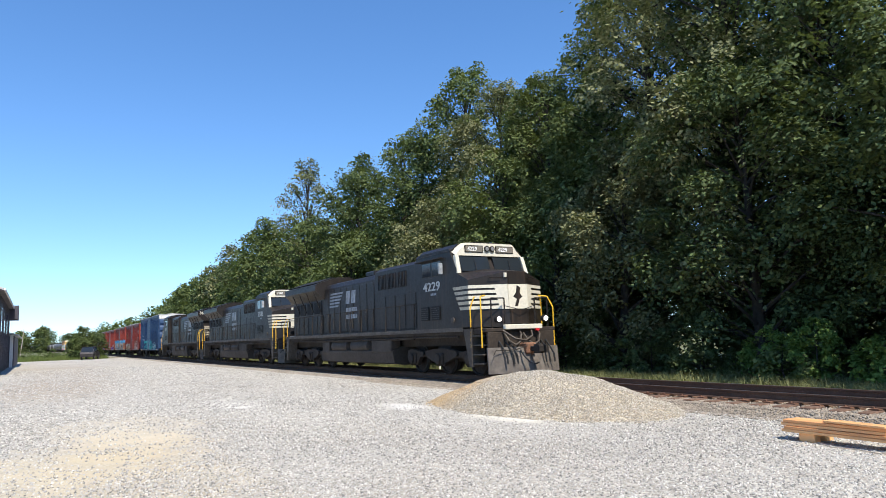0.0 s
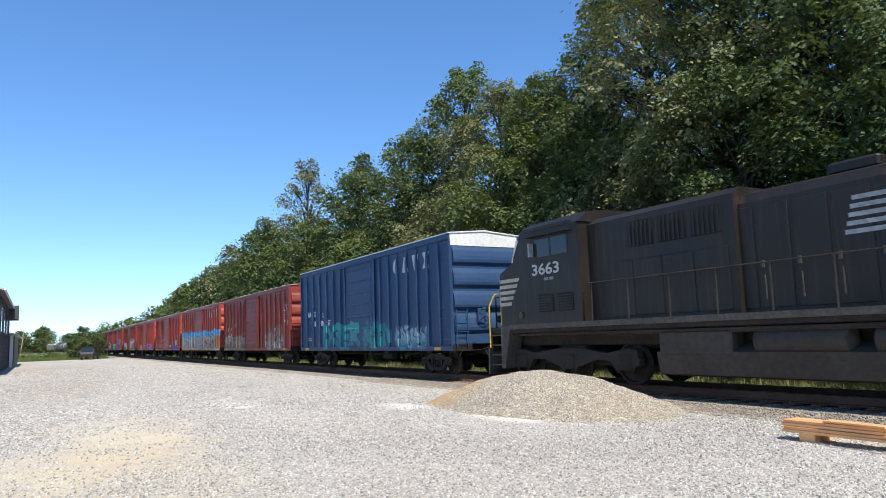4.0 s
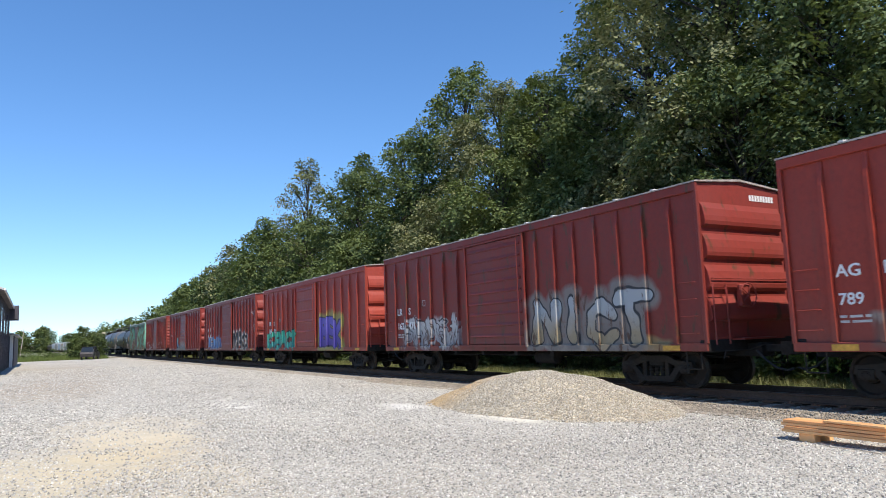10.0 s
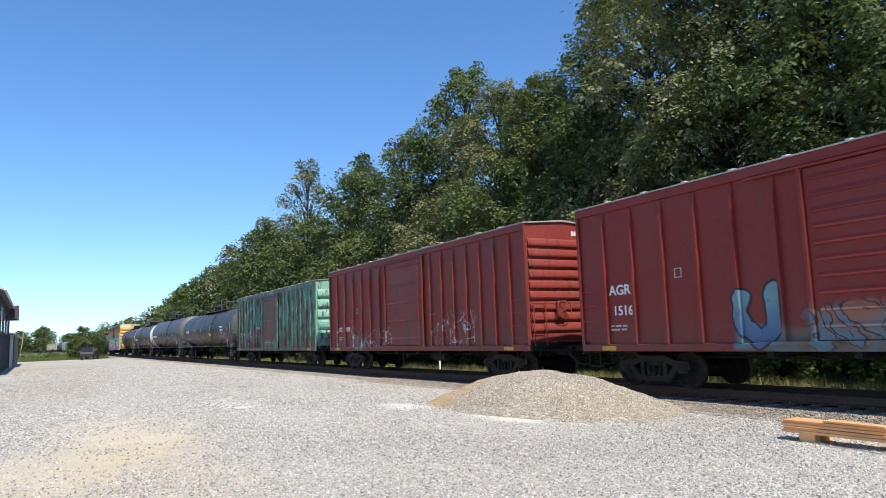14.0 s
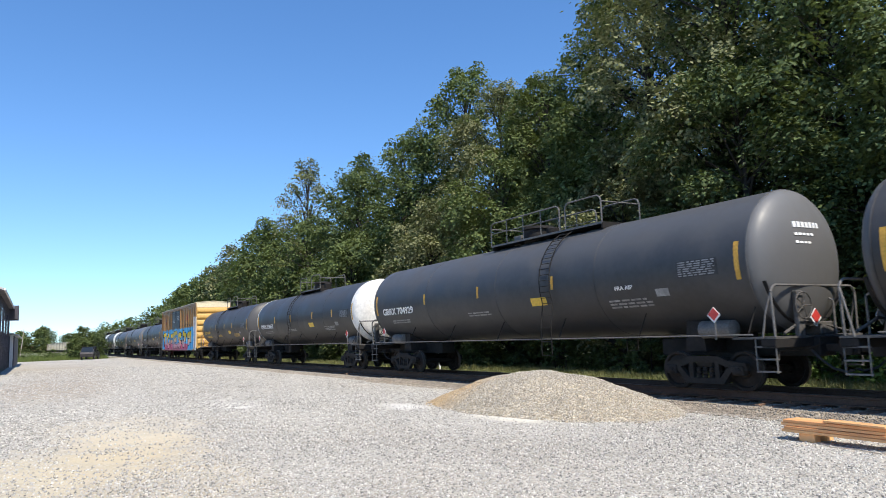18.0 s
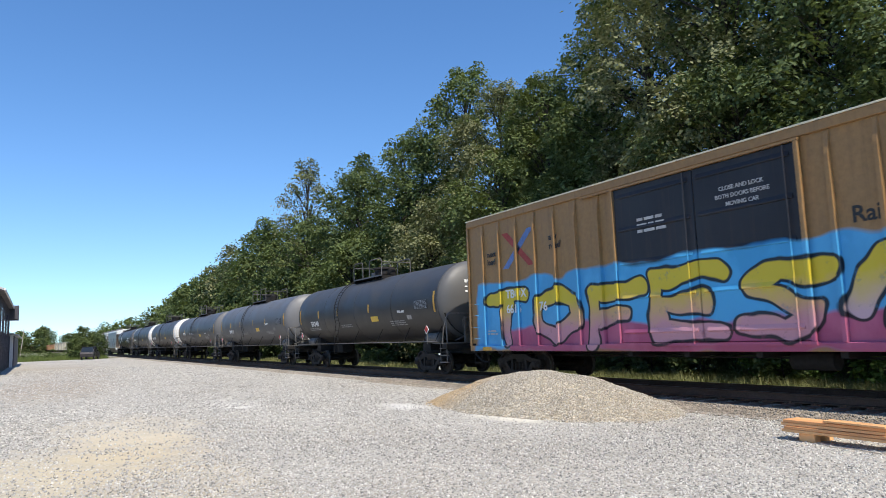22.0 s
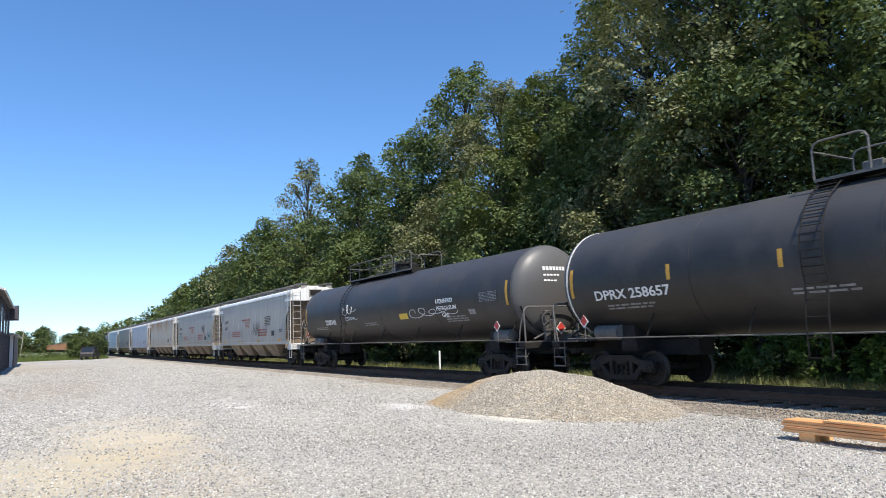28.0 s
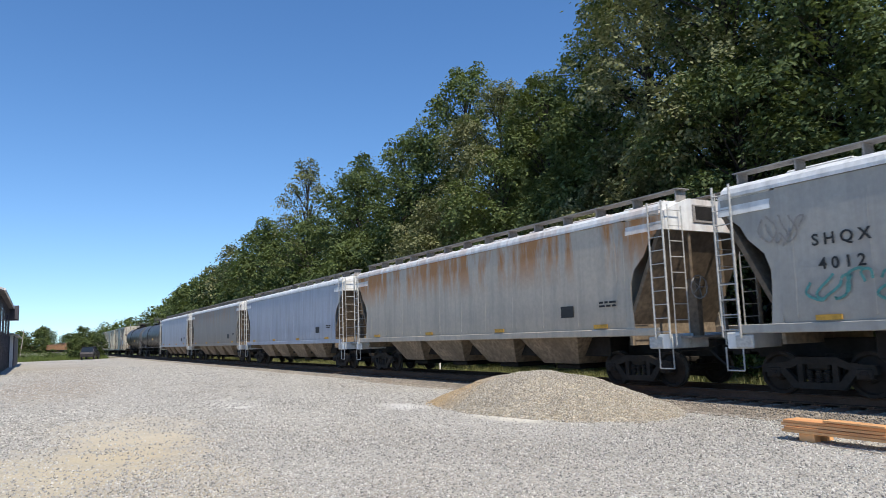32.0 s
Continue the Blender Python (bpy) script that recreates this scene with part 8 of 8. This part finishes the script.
part("corner_post", Shape().box(-85.2, -84.9, -2.25, -1.95, 0, 3.3, 0.02), trim_white, low, "white corner post")

# ---- parked car ----
car_body = plain("dark_grey_car_paint", (0.055, 0.05, 0.05), 0.3, 0.4, 30, 0.1)
tyre_m = plain("black_tyre", (0.02, 0.02, 0.02), 0.8)
suv = thing("car", "dark grey estate car parked at the lot's far edge", "car", at=pose(-119.5, 7.3, 0.0, 0, 0, 165))
suv.scale = (1, 1, 1.13)
part("body", Shape().prism([(-2.3, 0.35), (-2.35, 0.75), (-2.2, 0.98), (-1.0, 1.05), (1.0, 1.08), (2.2, 0.95), (2.35, 0.6), (2.3, 0.32)], -0.92, 0.92), car_body, suv)
part("cabin", Shape().add([(-2.15, -0.86, 1.0), (-2.15, 0.86, 1.0), (1.1, 0.86, 1.05), (1.1, -0.86, 1.05), (-1.8, -0.68, 1.65), (-1.8, 0.68, 1.65), (0.35, 0.68, 1.67), (0.35, -0.68, 1.67)],
                          [(0, 1, 2, 3), (4, 7, 6, 5), (0, 4, 5, 1), (1, 5, 6, 2), (2, 6, 7, 3), (3, 7, 4, 0)]), glass_m, suv)
part("car_roof", Shape().box(-1.85, 0.4, -0.7, 0.7, 1.64, 1.70, 0.02), car_body, suv)
for side in (-1, 1):
    for x in (-2.0, -0.9, 0.2, 1.0):
        part("pillar", Shape().rod((x, side * 0.88, 1.03), (x * 0.8 - 0.1, side * 0.7, 1.66), 0.04, 4), car_body, suv)
    for x in (-1.45, 1.45):
        wh = part("wheel", Shape().lathe([(-0.11, 0.2), (-0.11, 0.31), (-0.08, 0.34), (0.08, 0.34), (0.11, 0.31), (0.11, 0.2)], 18, "y", (x, side * 0.82, 0.34)), tyre_m, suv, smooth=40)
        part("rim", Shape().lathe([(-0.115, 0.2), (0.115, 0.2)], 14, "y", (x, side * 0.82, 0.34)), panel_grey, wh)
    part("tail_lamp", Shape().box(2.28, 2.36, *sorted((side * 0.6, side * 0.88)), 0.72, 0.92), diamond_red, suv)
part("number_plate", Shape().box(2.345, 2.37, -0.26, 0.26, 0.62, 0.76), white_paint, suv, "plain pale plate")
part("bumper", Shape().box(2.2, 2.42, -0.9, 0.9, 0.32, 0.52, 0.04), car_body, suv)

# ---- far end: brush, far trees, pole ----
FAR = [(-126, 6.9, 5.3, 1.7, "mid", 8000, 34, 0.24), (-128, 5.7, 3.6, 1.3, "mid", 5000, 26, 0.24), (-130, 8.8, 4.4, 1.6, "deep", 6000, 28, 0.24), (-134, 2.6, 1.5, 2.4, "mid", 2200, 16, 0.2), (-150, -2.5, 1.6, 2.4, "mid", 2200, 16, 0.2),
       (-480, 5, 15, 6.5, "mid", 6000, 36, 1.0), (-480, -8, 12.5, 6.5, "mid", 5000, 30, 1.0), (-470, -40, 12, 10, "deep", 5000, 26, 1.4), (-500, 19, 11, 7, "deep", 4000, 30, 1.0), (-520, -70, 14, 18, "deep", 5000, 26, 1.8), (-420, 34, 12, 12, "mid", 4000, 26, 1.3), (-330, 36, 13, 11, "mid", 5000, 26, 1.1), (-270, 34, 9, 8, "deep", 5000, 26, 0.9)]
for i, (x, y, hgt, spread, leaves, count, lobes, size) in enumerate(FAR):
    o = tree(x, y, hgt, spread, leaves, 700 + i, low=0.03, size=size, count=count, lobes=lobes, trunk_r=0.04 + 0.006 * hgt, fat=1.55)
    if hgt < 6:
        o.name = "bush"
        tagged(o, "ragged green brush at the lot's far edge", "bush", "brush at the lot's end")
rg = np.random.default_rng(18)
n = 26000
gx, gy = -122.5 - 60 * rg.random(n) ** 1.5, -12 + 22 * rg.random(n)
gh, wd, ga = rg.uniform(0.25, 0.8, n) * (0.6 + 0.6 * np.abs(np.sin(gx * 0.5) * np.cos(gy * 0.9))), rg.uniform(0.03, 0.07, n), rg.uniform(0, math.pi, n)
V = np.stack([np.stack([gx - wd * np.cos(ga), gy - wd * np.sin(ga), np.full(n, -0.06)], 1), np.stack([gx + wd * np.cos(ga), gy + wd * np.sin(ga), np.full(n, -0.06)], 1), np.stack([gx + rg.normal(0, 0.12, n), gy + rg.normal(0, 0.1, n), gh - 0.06], 1)], 1)
me = bpy.data.meshes.new("far_grass")
me.from_pydata(V.reshape(-1, 3).tolist(), [], np.arange(n * 3).reshape(-1, 3).tolist())
solo("meadow_grass", me, leaf_material("meadow_grass_blades", (0.09, 0.14, 0.03), (0.20, 0.24, 0.07)), "rough green grass beyond the lot", "grass", "stuff")
pole = thing("utility_pole", "leaning weathered wooden utility pole", "utility pole", at=pose(-300, -4.5, 0, -5, 0, 0))
part("post", Shape().rod((0, 0, -0.3), (0, 0, 9.5), 0.16, 8, 0.11), grey_wood, pole)
part("crossarm", Shape().box(-0.06, 0.06, -1.1, 1.1, 8.7, 8.85), grey_wood, pole)
# white marker posts beyond the track
solo("marker_post", Shape().box(-28.9, -28.82, 16.5, 16.58, -0.06, 1.0, 0.01), trim_white, "slim white marker post on the verge", "marker post")


# ---- everything that moves ----
def travelled(t):
    """Metres the train has gone after t seconds; it slows a little."""
    return 16.7072 * t - 0.046034 * t * t / 2 + 0.0022555 * t ** 3 / 6


def on_track(q, backwards=False):
    """The pose of a car whose middle is at q along the track."""
    far = max(0.0, -q - 300.0)
    heading = math.degrees(math.atan2(far / 2400.0, 1.0))
    return pose(q, track_y(q), RAIL, 0, 0, heading + (180 if backwards else 0))


def roll_wheels():
    """Turn every wheelset with the train's speed; wheelsets at the same place in their trucks share one set of keys."""
    done = {}
    for axle in AXLES:
        x, _, r = axle.location
        car = axle.parent.parent
        sense = -1 if car in turned_round else 1
        key = (round(x, 2), round(r, 2), sense)
        if key not in done:
            spot = axle.location.copy()
            walk(axle, [(k / 30, pose(*spot, 0, math.degrees(sense * travelled(k / 30) / r), 0)) for k in range(32 * 30 + 1)])
            done[key] = axle.animation_data
        else:
            axle.rotation_mode = "QUATERNION"
            axle.animation_data_create().action = done[key].action
            axle.animation_data.action_slot = done[key].action_slot


turned_round = {car for car, _, *back in CARS if back and back[0]}


def motions():
    roll_wheels()
    times = [i * 2.0 for i in range(17)]
    for car, start, *back in CARS:
        walk(car, [(t, on_track(start + travelled(t), bool(back and back[0]))) for t in times])


motions()
